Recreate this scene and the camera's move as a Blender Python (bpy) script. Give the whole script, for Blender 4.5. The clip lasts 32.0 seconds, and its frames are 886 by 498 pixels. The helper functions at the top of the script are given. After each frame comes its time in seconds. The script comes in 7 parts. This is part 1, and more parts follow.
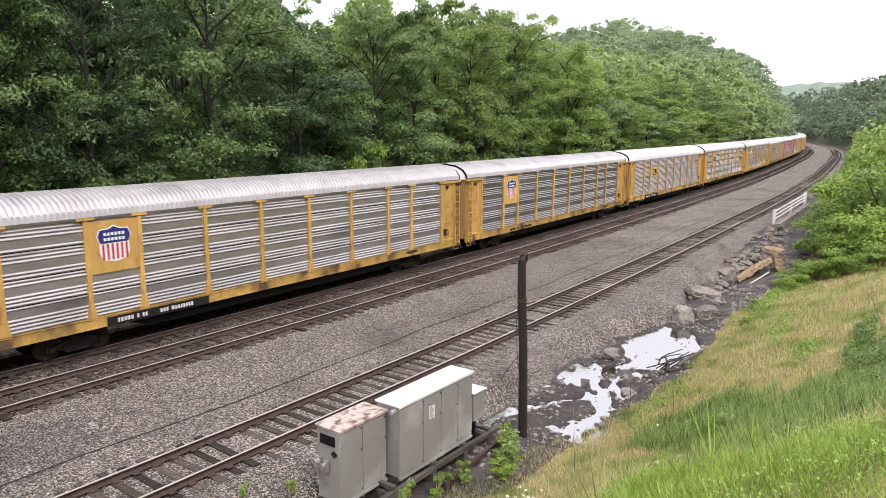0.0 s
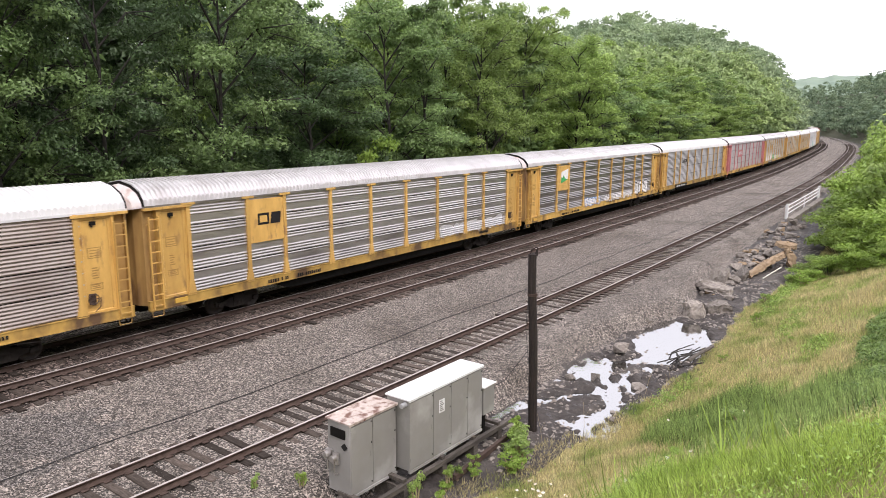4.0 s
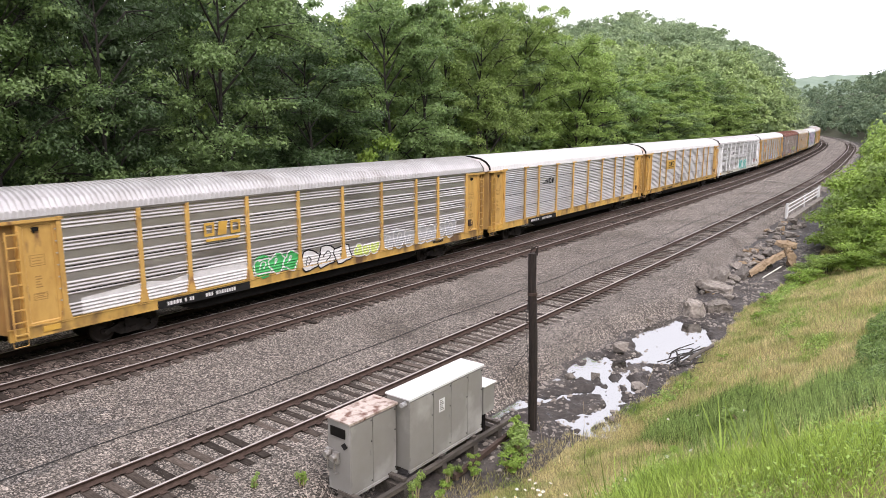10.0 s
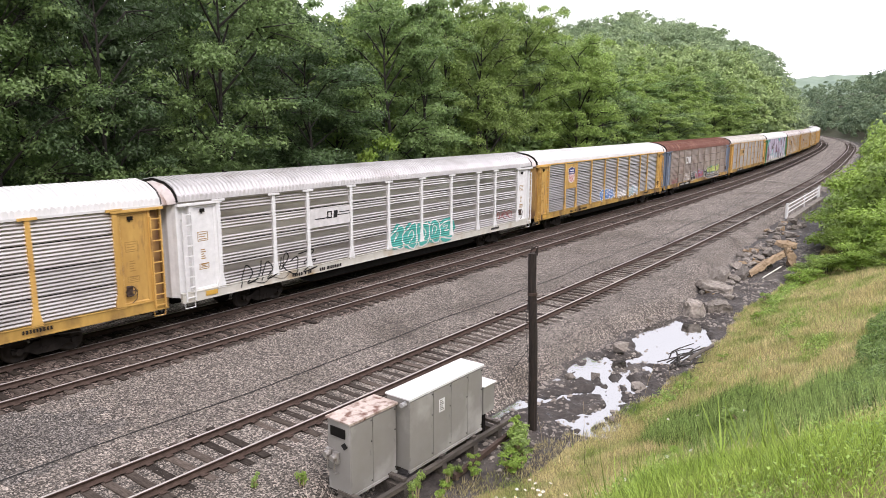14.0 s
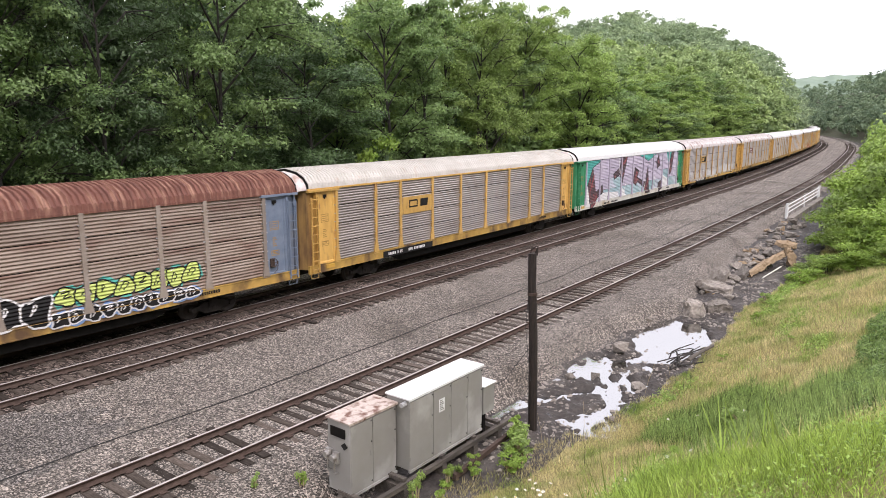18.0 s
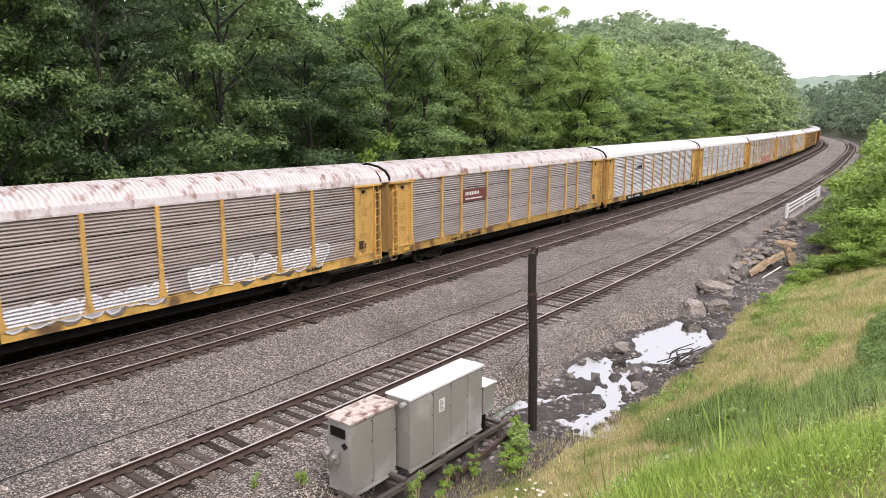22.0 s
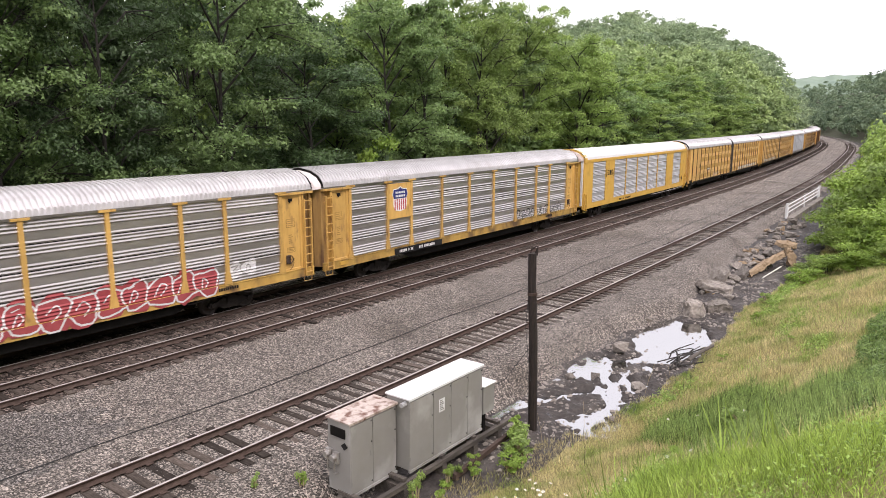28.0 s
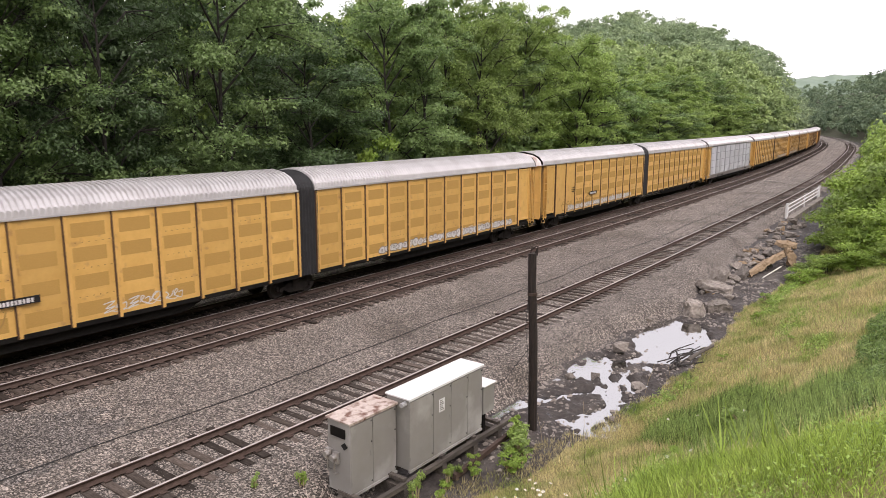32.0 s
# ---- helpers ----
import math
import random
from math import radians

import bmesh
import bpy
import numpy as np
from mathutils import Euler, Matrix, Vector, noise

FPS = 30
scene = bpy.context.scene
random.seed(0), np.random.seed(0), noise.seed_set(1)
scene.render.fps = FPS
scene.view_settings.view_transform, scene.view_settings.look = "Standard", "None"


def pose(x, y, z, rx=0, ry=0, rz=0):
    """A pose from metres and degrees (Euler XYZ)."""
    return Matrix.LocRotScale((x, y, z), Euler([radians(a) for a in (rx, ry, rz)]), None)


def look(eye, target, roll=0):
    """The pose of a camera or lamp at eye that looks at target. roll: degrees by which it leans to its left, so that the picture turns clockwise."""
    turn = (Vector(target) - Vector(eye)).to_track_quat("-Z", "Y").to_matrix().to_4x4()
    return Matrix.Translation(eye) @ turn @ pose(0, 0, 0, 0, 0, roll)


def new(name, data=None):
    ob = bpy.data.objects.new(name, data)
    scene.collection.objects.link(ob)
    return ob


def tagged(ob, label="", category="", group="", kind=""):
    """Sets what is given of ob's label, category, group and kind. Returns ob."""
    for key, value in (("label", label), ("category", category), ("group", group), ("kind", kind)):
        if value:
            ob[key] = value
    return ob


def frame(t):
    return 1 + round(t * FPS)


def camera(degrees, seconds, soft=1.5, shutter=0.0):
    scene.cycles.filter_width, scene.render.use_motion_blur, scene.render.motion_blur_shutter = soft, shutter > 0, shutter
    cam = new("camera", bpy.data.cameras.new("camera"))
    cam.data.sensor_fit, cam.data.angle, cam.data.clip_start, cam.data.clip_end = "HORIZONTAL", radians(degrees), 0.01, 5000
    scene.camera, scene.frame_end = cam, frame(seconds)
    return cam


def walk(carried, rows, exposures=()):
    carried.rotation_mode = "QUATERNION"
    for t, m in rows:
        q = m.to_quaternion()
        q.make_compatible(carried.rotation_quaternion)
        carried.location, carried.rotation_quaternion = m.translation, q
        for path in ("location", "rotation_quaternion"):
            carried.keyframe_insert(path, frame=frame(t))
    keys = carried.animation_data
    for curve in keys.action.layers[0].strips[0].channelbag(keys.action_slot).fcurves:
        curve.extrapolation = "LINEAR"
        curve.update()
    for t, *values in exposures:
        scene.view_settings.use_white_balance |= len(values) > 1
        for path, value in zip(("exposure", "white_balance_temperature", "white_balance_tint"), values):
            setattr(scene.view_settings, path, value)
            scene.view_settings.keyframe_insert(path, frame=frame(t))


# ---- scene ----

# ---------------------------------------------------------------- camera
cam = camera(64.74, 32.0, 0.6, 0.08)
EYE = (0.0, 0.0, 8.175)


def view(right, up):
    """The camera's pose, turned by so many radians to the right and up from its resting view."""
    p = 0.1837 - up
    way = Vector((math.sin(right) * math.cos(p), math.cos(right) * math.cos(p), -math.sin(p)))
    return look(EYE, Vector(EYE) + way, 0.206)


# the tripod is nudged in the first seconds, then stands still
NUDGE = [(0.0, -18.5, 12), (0.5, -15.5, -0.3), (1.0, 0.0, -11), (1.5, 3.0, -20.5), (2.0, 1.0, 1.3), (2.5, 1.0, 3.0),
         (3.0, 0.5, 1.3), (3.5, 0.0, 1.3), (5.5, 0.0, 0.6), (6.5, 0, 0), (32.0, 0, 0)]
walk(cam, [(t, view(-dx / 1237, dy / 1237)) for t, dx, dy in NUDGE], [(0.0, 0.51, 6400, 18), (25.0, 0.52, 6400, 18), (28.0, 0.46, 6500, 19), (30.0, 0.38, 6600, 19), (32.0, 0.27, 6650, 20)])

# ---------------------------------------------------------------- sky and sun
world = bpy.data.worlds.new("overcast_sky")
scene.world = world
world.use_nodes = True
wn = world.node_tree.nodes
wl = world.node_tree.links
sky = wn.new("ShaderNodeTexSky")
sky.sky_type, sky.sun_disc = "NISHITA", False
sky.sun_elevation, sky.sun_rotation = radians(52), radians(150)
sky.dust_density, sky.air_density = 4.0, 1.0
grey = wn.new("ShaderNodeHueSaturation")
grey.inputs["Saturation"].default_value = 0.25
wl.new(sky.outputs[0], grey.inputs["Color"])
veil = wn.new("ShaderNodeMix")
veil.data_type = "RGBA"
veil.inputs[0].default_value = 0.75
wl.new(grey.outputs[0], veil.inputs[6])
veil.inputs[7].default_value = (13.0, 13.2, 13.6, 1)
back = wn["Background"]
wl.new(veil.outputs[2], back.inputs[0])
back.inputs[1].default_value = 0.11
sun = new("sun", bpy.data.lights.new("sun", "SUN"))
sun.data.energy, sun.data.angle, sun.data.color = 1.5, radians(16), (1.0, 0.95, 0.88)
sun.matrix_world = look((30, -52, 77), (0, 0, 0))


# ---------------------------------------------------------------- materials
def shade(name, a, b, scale=3.0, rough=0.7, metal=0.0, bump=0.0, bump_scale=30.0, stain=None, stain_scale=0.6, stain_at=0.6,
          stretch=(1, 1, 1), vary=0.0, island=0.0, ior=1.45, detail=4.0, sheer=0.0):
    """A surface that goes between two colours at a fine scale, with stains at a coarse one, and relief."""
    m = bpy.data.materials.new(name)
    m.use_nodes = True
    n, l = m.node_tree.nodes, m.node_tree.links
    bs = n["Principled BSDF"]
    co = n.new("ShaderNodeTexCoord")
    mp = n.new("ShaderNodeMapping")
    mp.inputs["Scale"].default_value = stretch
    l.new(co.outputs["Object"], mp.inputs[0])
    at = mp.outputs[0]
    info = n.new("ShaderNodeObjectInfo")
    if vary:
        add = n.new("ShaderNodeVectorMath")
        add.operation = "MULTIPLY_ADD"
        l.new(info.outputs["Random"], add.inputs[0])
        add.inputs[1].default_value = (31, 17, 23)
        l.new(at, add.inputs[2])
        at = add.outputs[0]
    nz = n.new("ShaderNodeTexNoise")
    nz.inputs["Scale"].default_value, nz.inputs["Detail"].default_value = scale, detail
    nz.inputs["Roughness"].default_value = 0.65
    l.new(at, nz.inputs["Vector"])
    ramp = n.new("ShaderNodeMapRange")
    ramp.inputs[1].default_value, ramp.inputs[2].default_value = 0.3, 0.7
    l.new(nz.outputs[0], ramp.inputs[0])
    mix = n.new("ShaderNodeMix")
    mix.data_type = "RGBA"
    l.new(ramp.outputs[0], mix.inputs[0])
    mix.inputs[6].default_value, mix.inputs[7].default_value = (*a, 1), (*b, 1)
    out = mix.outputs[2]
    if stain:
        sz = n.new("ShaderNodeTexNoise")
        sz.inputs["Scale"].default_value, sz.inputs["Detail"].default_value = stain_scale, 6.0
        l.new(at, sz.inputs["Vector"])
        sr = n.new("ShaderNodeMapRange")
        sr.inputs[1].default_value, sr.inputs[2].default_value = stain_at - 0.06, stain_at + 0.12
        l.new(sz.outputs[0], sr.inputs[0])
        sm = n.new("ShaderNodeMix")
        sm.data_type = "RGBA"
        l.new(sr.outputs[0], sm.inputs[0])
        l.new(out, sm.inputs[6])
        sm.inputs[7].default_value = (*stain, 1)
        out = sm.outputs[2]
    for amount, socket in ((vary, info.outputs["Random"]), (island, None)):
        if not amount:
            continue
        if socket is None:
            socket = n.new("ShaderNodeNewGeometry").outputs["Random Per Island"]
        hs = n.new("ShaderNodeHueSaturation")
        vr = n.new("ShaderNodeMapRange")
        vr.inputs[3].default_value, vr.inputs[4].default_value = 1 - amount, 1 + amount
        l.new(socket, vr.inputs[0])
        l.new(vr.outputs[0], hs.inputs["Value"])
        l.new(out, hs.inputs["Color"])
        out = hs.outputs[0]
    l.new(out, bs.inputs["Base Color"])
    bs.inputs["Roughness"].default_value, bs.inputs["Metallic"].default_value = rough, metal
    bs.inputs["IOR"].default_value = ior
    if bump:
        bz = n.new("ShaderNodeTexNoise")
        bz.inputs["Scale"].default_value, bz.inputs["Detail"].default_value = bump_scale, 3.0
        l.new(at, bz.inputs["Vector"])
        bp = n.new("ShaderNodeBump")
        bp.inputs["Strength"].default_value, bp.inputs["Distance"].default_value = 1.0, bump
        l.new(bz.outputs[0], bp.inputs["Height"])
        l.new(bp.outputs[0], bs.inputs["Normal"])
    if sheer:
        tr = n.new("ShaderNodeBsdfTranslucent")
        l.new(out, tr.inputs[0])
        mx = n.new("ShaderNodeMixShader")
        mx.inputs[0].default_value = sheer
        l.new(bs.outputs[0], mx.inputs[1])
        l.new(tr.outputs[0], mx.inputs[2])
        l.new(mx.outputs[0], n["Material Output"].inputs[0])
    return m


def gravel(name, a, b, c, cell=16.0):
    """Crushed stone: every cell a stone of its own tone, with dusty patches."""
    m = shade(name, a, b, 0.5, 0.9, stain=c, stain_scale=0.25, stain_at=0.56)
    n, l = m.node_tree.nodes, m.node_tree.links
    bs = n["Principled BSDF"]
    base = bs.inputs["Base Color"].links[0].from_socket
    vo = n.new("ShaderNodeTexVoronoi")
    vo.inputs["Scale"].default_value = cell
    l.new(n["Texture Coordinate"].outputs["Object"], vo.inputs["Vector"])
    hs = n.new("ShaderNodeHueSaturation")
    sep = n.new("ShaderNodeSeparateColor")
    l.new(vo.outputs["Color"], sep.inputs[0])
    pw = n.new("ShaderNodeMath")
    pw.operation = "POWER"
    pw.inputs[1].default_value = 2.8
    l.new(sep.outputs[0], pw.inputs[0])
    vr = n.new("ShaderNodeMapRange")
    vr.inputs[3].default_value, vr.inputs[4].default_value = 0.32, 3.9
    l.new(pw.outputs[0], vr.inputs[0])
    l.new(vr.outputs[0], hs.inputs["Value"])
    l.new(base, hs.inputs["Color"])
    l.new(hs.outputs[0], bs.inputs["Base Color"])
    bp = n.new("ShaderNodeBump")
    bp.invert = True
    bp.inputs["Strength"].default_value, bp.inputs["Distance"].default_value = 1.0, 0.035
    l.new(vo.outputs["Distance"], bp.inputs["Height"])
    l.new(bp.outputs[0], bs.inputs["Normal"])
    return m


M = {
    "ballast": gravel("crushed_stone", (0.119, 0.102, 0.088), (0.18, 0.156, 0.136), (0.09, 0.075, 0.062), 26.0),
    # track grime, with the shade under the train in the same dark tone
    "track_bed": gravel("grimy_shaded_stone", (0.06, 0.046, 0.039), (0.1, 0.079, 0.068), (0.042, 0.033, 0.028)),
    "dark_ballast": gravel("darker_crushed_stone", (0.082, 0.073, 0.066), (0.13, 0.116, 0.105), (0.065, 0.057, 0.05), 26.0),
    "stone_chip": shade("stone_chip", (0.14, 0.122, 0.106), (0.25, 0.224, 0.198), 0.6, 0.85, island=0.8),
    "mud": shade("wet_mud", (0.022, 0.018, 0.016), (0.065, 0.053, 0.047), 6.0, 0.7, bump=0.06, bump_scale=7, stain=(0.1, 0.086, 0.075), stain_at=0.6, detail=8),
    "turf": shade("turf", (0.2, 0.185, 0.075), (0.32, 0.265, 0.125), 1.5, 0.95, bump=0.08, bump_scale=8),
    "forest_floor": shade("forest_floor", (0.035, 0.04, 0.018), (0.06, 0.06, 0.03), 1.0, 0.95, bump=0.1, bump_scale=3),
    "water": shade("still_water", (0.012, 0.012, 0.012), (0.02, 0.02, 0.018), 1.0, 0.03, ior=6.0, bump=0.002, bump_scale=5),
    "rail_side": shade("rusty_rail", (0.055, 0.038, 0.031), (0.1, 0.07, 0.058), 6, 0.75),
    "rail_head": shade("worn_rail_head", (0.42, 0.38, 0.36), (0.55, 0.5, 0.48), 2, 0.4, metal=0.25),
    "tie": shade("creosoted_timber", (0.036, 0.028, 0.023), (0.108, 0.087, 0.073), 4, 0.85, stretch=(6, 1, 6), vary=0.55, bump=0.01, bump_scale=12),
    "cable": shade("black_cable", (0.015, 0.015, 0.015), (0.03, 0.03, 0.03), 5, 0.6),
    "bark": shade("bark", (0.02, 0.0175, 0.015), (0.045, 0.039, 0.034), 5, 0.9, stretch=(1, 1, 0.2), bump=0.03, bump_scale=8),
    "leaf": shade("leaves", (0.15, 0.238, 0.082), (0.24, 0.345, 0.122), 0.35, 0.5, island=0.4, vary=0.22, sheer=0.42),
    "leaf_light": shade("bright_leaves", (0.2, 0.31, 0.05), (0.27, 0.38, 0.07), 0.4, 0.55, island=0.3, vary=0.12, sheer=0.32),
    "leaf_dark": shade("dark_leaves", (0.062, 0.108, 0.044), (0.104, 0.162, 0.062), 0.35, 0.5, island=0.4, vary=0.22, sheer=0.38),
    # hillside leaves, with distance haze put into the colour
    "leaf_far": shade("hazed_far_leaves", (0.16, 0.235, 0.105), (0.4, 0.5, 0.2), 0.12, 0.7, island=0.35, sheer=0.4),
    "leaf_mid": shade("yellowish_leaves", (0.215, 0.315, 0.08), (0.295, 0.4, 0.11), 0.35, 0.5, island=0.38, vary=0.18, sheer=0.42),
    # haze mixed into these leaf colours too, bluer the farther off they stand
    "leaf_farther": shade("hazed_farther_leaves", (0.18, 0.255, 0.15), (0.4, 0.49, 0.27), 0.1, 0.75, island=0.28, sheer=0.4),
    "leaf_valley": shade("hazed_valley_leaves", (0.12, 0.18, 0.115), (0.26, 0.335, 0.195), 0.1, 0.75, island=0.28, sheer=0.35),
    "leaf_haze": shade("haze_tinted_leaves", (0.16, 0.225, 0.17), (0.26, 0.33, 0.245), 0.03, 0.8, island=0.25),
    "post_wood": shade("black_timber", (0.012, 0.009, 0.008), (0.035, 0.024, 0.02), 5, 0.85, stretch=(4, 4, 0.5), bump=0.01),
    "cabinet": shade("grey_enamel", (0.235, 0.225, 0.21), (0.275, 0.265, 0.25), 1.2, 0.6, stain=(0.4, 0.39, 0.375), stain_scale=0.9, stain_at=0.58),
    "old_timber": shade("old_timber", (0.06, 0.05, 0.042), (0.15, 0.13, 0.112), 4, 0.9, stretch=(1, 5, 5), bump=0.01, bump_scale=12, stain=(0.05, 0.042, 0.036), stain_at=0.55),
    "cabinet_top": shade("pale_enamel", (0.7, 0.7, 0.7), (0.82, 0.82, 0.82), 3, 0.45),
    "cabinet_rust": shade("peeling_enamel", (0.42, 0.34, 0.3), (0.56, 0.48, 0.43), 9, 0.6, stain=(0.14, 0.065, 0.045), stain_scale=5.5, stain_at=0.53),
    "white_paint": shade("white_paint", (0.7, 0.7, 0.7), (0.82, 0.82, 0.82), 4, 0.5),
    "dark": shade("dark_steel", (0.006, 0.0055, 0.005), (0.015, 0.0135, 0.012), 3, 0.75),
    "black_paint": shade("black_paint", (0.012, 0.012, 0.012), (0.025, 0.024, 0.024), 3, 0.6),
    "rock": shade("grey_rock", (0.13, 0.11, 0.094), (0.32, 0.285, 0.25), 4.5, 0.85, vary=0.3, bump=0.05, bump_scale=5, stain=(0.1, 0.085, 0.07)),
    "sandstone": shade("tan_sandstone", (0.23, 0.16, 0.095), (0.34, 0.25, 0.16), 1.5, 0.85, bump=0.05, bump_scale=4, stain=(0.18, 0.12, 0.07)),
    "yellow": shade("yellow_paint", (0.5, 0.285, 0.07), (0.66, 0.405, 0.11), 2.5, 0.55, vary=0.14, stain=(0.24, 0.12, 0.05), stain_scale=4.0, stain_at=0.63, stretch=(1, 1, 0.35)),
    "yellow_fresh": shade("fresh_yellow_paint", (0.56, 0.33, 0.055), (0.64, 0.39, 0.08), 1.5, 0.45, vary=0.05, stain=(0.46, 0.27, 0.06), stain_scale=1.4, stain_at=0.6),
    "yellow_pale": shade("pale_yellow_paint", (0.58, 0.335, 0.085), (0.69, 0.42, 0.125), 2.0, 0.5, vary=0.1, stain=(0.34, 0.18, 0.07), stain_scale=2.4, stain_at=0.66),
    "yellow_mesh": shade("yellow_screen", (0.4, 0.235, 0.06), (0.5, 0.3, 0.085), 40, 0.6),
    "pink": shade("faded_red_paint", (0.5, 0.17, 0.18), (0.58, 0.24, 0.24), 1.5, 0.6, vary=0.15, stain=(0.3, 0.08, 0.07), stain_at=0.64),
    "blue_door": shade("faded_blue_paint", (0.13, 0.17, 0.24), (0.2, 0.24, 0.31), 2, 0.6, stain=(0.25, 0.24, 0.24), stain_at=0.6),
    "green_door": shade("green_paint", (0.03, 0.2, 0.09), (0.05, 0.28, 0.13), 1.5, 0.5, stain=(0.3, 0.5, 0.36), stain_at=0.62),
    # grime, and the shade of the recessed car ends put into a darker yellow
    "gate_yellow": shade("grimy_shaded_gate_paint", (0.3, 0.175, 0.06), (0.44, 0.27, 0.09), 2.0, 0.65, vary=0.2, stain=(0.14, 0.075, 0.04), stain_scale=1.6, stain_at=0.55, stretch=(1, 1, 0.3)),
    "tan_post": shade("weathered_post", (0.25, 0.2, 0.16), (0.33, 0.28, 0.24), 2, 0.7, vary=0.2),
    "zinc": shade("galvanised_sheet", (0.36, 0.337, 0.323), (0.48, 0.453, 0.435), 1.2, 0.32, metal=0.68, vary=0.12, stain=(0.27, 0.245, 0.235), stain_scale=0.8, stain_at=0.6, stretch=(0.5, 1, 2)),
    "zinc_dark": shade("dull_sheet", (0.19, 0.172, 0.163), (0.27, 0.248, 0.236), 1.2, 0.33, metal=0.68, vary=0.12, stain=(0.19, 0.165, 0.155), stain_scale=0.8, stain_at=0.6, stretch=(0.5, 1, 2)),
    "zinc_brown": shade("dusty_brown_sheet", (0.235, 0.195, 0.17), (0.33, 0.278, 0.245), 1.2, 0.4, metal=0.5, vary=0.14, stain=(0.22, 0.17, 0.14), stain_scale=0.9, stain_at=0.58, stretch=(0.5, 1, 2)),
    "zinc_tan": shade("rusty_tan_sheet", (0.205, 0.15, 0.115), (0.295, 0.232, 0.188), 1.2, 0.6, metal=0.25, vary=0.18, stain=(0.16, 0.092, 0.066), stain_scale=0.9, stain_at=0.57, stretch=(0.5, 1, 2)),
    "zinc_bright": shade("bright_sheet", (0.42, 0.42, 0.43), (0.53, 0.53, 0.54), 1.2, 0.42, metal=0.4, vary=0.08),
    "roof_white": shade("white_roof", (0.6, 0.595, 0.59), (0.7, 0.695, 0.69), 0.8, 0.5, vary=0.04),
    "roof_silver": shade("zinc_roof", (0.5, 0.48, 0.48), (0.63, 0.61, 0.61), 0.9, 0.4, metal=0.4, vary=0.08, stain=(0.44, 0.41, 0.4), stain_at=0.62),
    "roof_worn": shade("worn_roof", (0.5, 0.455, 0.44), (0.64, 0.6, 0.59), 0.9, 0.5, stain=(0.26, 0.14, 0.11), stain_scale=1.7, stain_at=0.58, stretch=(1.4, 1, 1)),
    "roof_cream": shade("cream_roof", (0.46, 0.43, 0.39), (0.58, 0.55, 0.51), 0.9, 0.55, stain=(0.42, 0.3, 0.22), stain_scale=1.5, stain_at=0.66),
    "roof_rust": shade("rusted_roof", (0.1, 0.04, 0.031), (0.2, 0.08, 0.056), 3.0, 0.8, stain=(0.36, 0.2, 0.14), stain_scale=1.7, stain_at=0.57, stretch=(4.5, 0.35, 0.5)),
    "bellows": shade("black_bellows", (0.014, 0.014, 0.015), (0.03, 0.03, 0.032), 2, 0.7),
    "red": shade("red_paint", (0.42, 0.03, 0.04), (0.5, 0.05, 0.05), 2, 0.5),
    "navy": shade("navy_paint", (0.015, 0.02, 0.12), (0.025, 0.03, 0.17), 2, 0.5),
    "maroon": shade("maroon_paint", (0.13, 0.04, 0.035), (0.18, 0.06, 0.05), 2, 0.6),
    "spray_white": shade("white_spray", (0.55, 0.54, 0.53), (0.72, 0.7, 0.7), 3, 0.7),
    "spray_blue": shade("blue_spray", (0.1, 0.18, 0.42), (0.2, 0.32, 0.5), 3, 0.7),
    "spray_green": shade("green_spray", (0.03, 0.3, 0.07), (0.06, 0.4, 0.12), 3, 0.7),
    "spray_teal": shade("teal_spray", (0.04, 0.3, 0.26), (0.09, 0.42, 0.36), 3, 0.7),
    "spray_red": shade("red_spray", (0.3, 0.045, 0.055), (0.38, 0.08, 0.08), 3, 0.7),
    "spray_lime": shade("lime_spray", (0.45, 0.55, 0.12), (0.55, 0.62, 0.2), 3, 0.7),
    "spray_mauve": shade("mauve_spray", (0.37, 0.32, 0.41), (0.49, 0.44, 0.52), 1.5, 0.65, vary=0.1),
    "spray_aqua": shade("aqua_spray", (0.2, 0.33, 0.35), (0.36, 0.45, 0.48), 0.8, 0.65, vary=0.1, stain=(0.5, 0.47, 0.55), stain_at=0.56),
    "spray_dark": shade("plum_spray", (0.045, 0.03, 0.035), (0.09, 0.05, 0.055), 2, 0.7, stain=(0.3, 0.09, 0.08), stain_scale=1.6, stain_at=0.62),
    "spray_rust": shade("rusty_red_spray", (0.2, 0.1, 0.09), (0.3, 0.17, 0.15), 2, 0.7),
    "daisy": shade("white_petals", (0.75, 0.75, 0.72), (0.85, 0.85, 0.83), 3, 0.7),
    "dry_stem": shade("dry_stem", (0.3, 0.24, 0.14), (0.4, 0.33, 0.2), 3, 0.8),
}


def grass_paint():
    """Grass: straw and green in patches, tone by blade."""
    m = shade("grass", (0.45, 0.41, 0.18), (0.66, 0.56, 0.32), 0.9, 0.6, island=0.55, stain=(0.22, 0.31, 0.07), stain_scale=0.7, stain_at=0.545, sheer=0.45)
    return m


def wet(m):
    """A film of water in patches: the gloss comes and goes."""
    n, l = m.node_tree.nodes, m.node_tree.links
    nz = n.new("ShaderNodeTexNoise")
    nz.inputs["Scale"].default_value, nz.inputs["Detail"].default_value, nz.inputs["Roughness"].default_value = 2.6, 8.0, 0.7
    l.new(n["Texture Coordinate"].outputs["Object"], nz.inputs["Vector"])
    mr = n.new("ShaderNodeMapRange")
    mr.inputs[1].default_value, mr.inputs[2].default_value, mr.inputs[3].default_value, mr.inputs[4].default_value = 0.56, 0.64, 0.85, 0.12
    l.new(nz.outputs[0], mr.inputs[0])
    l.new(mr.outputs[0], n["Principled BSDF"].inputs["Roughness"])


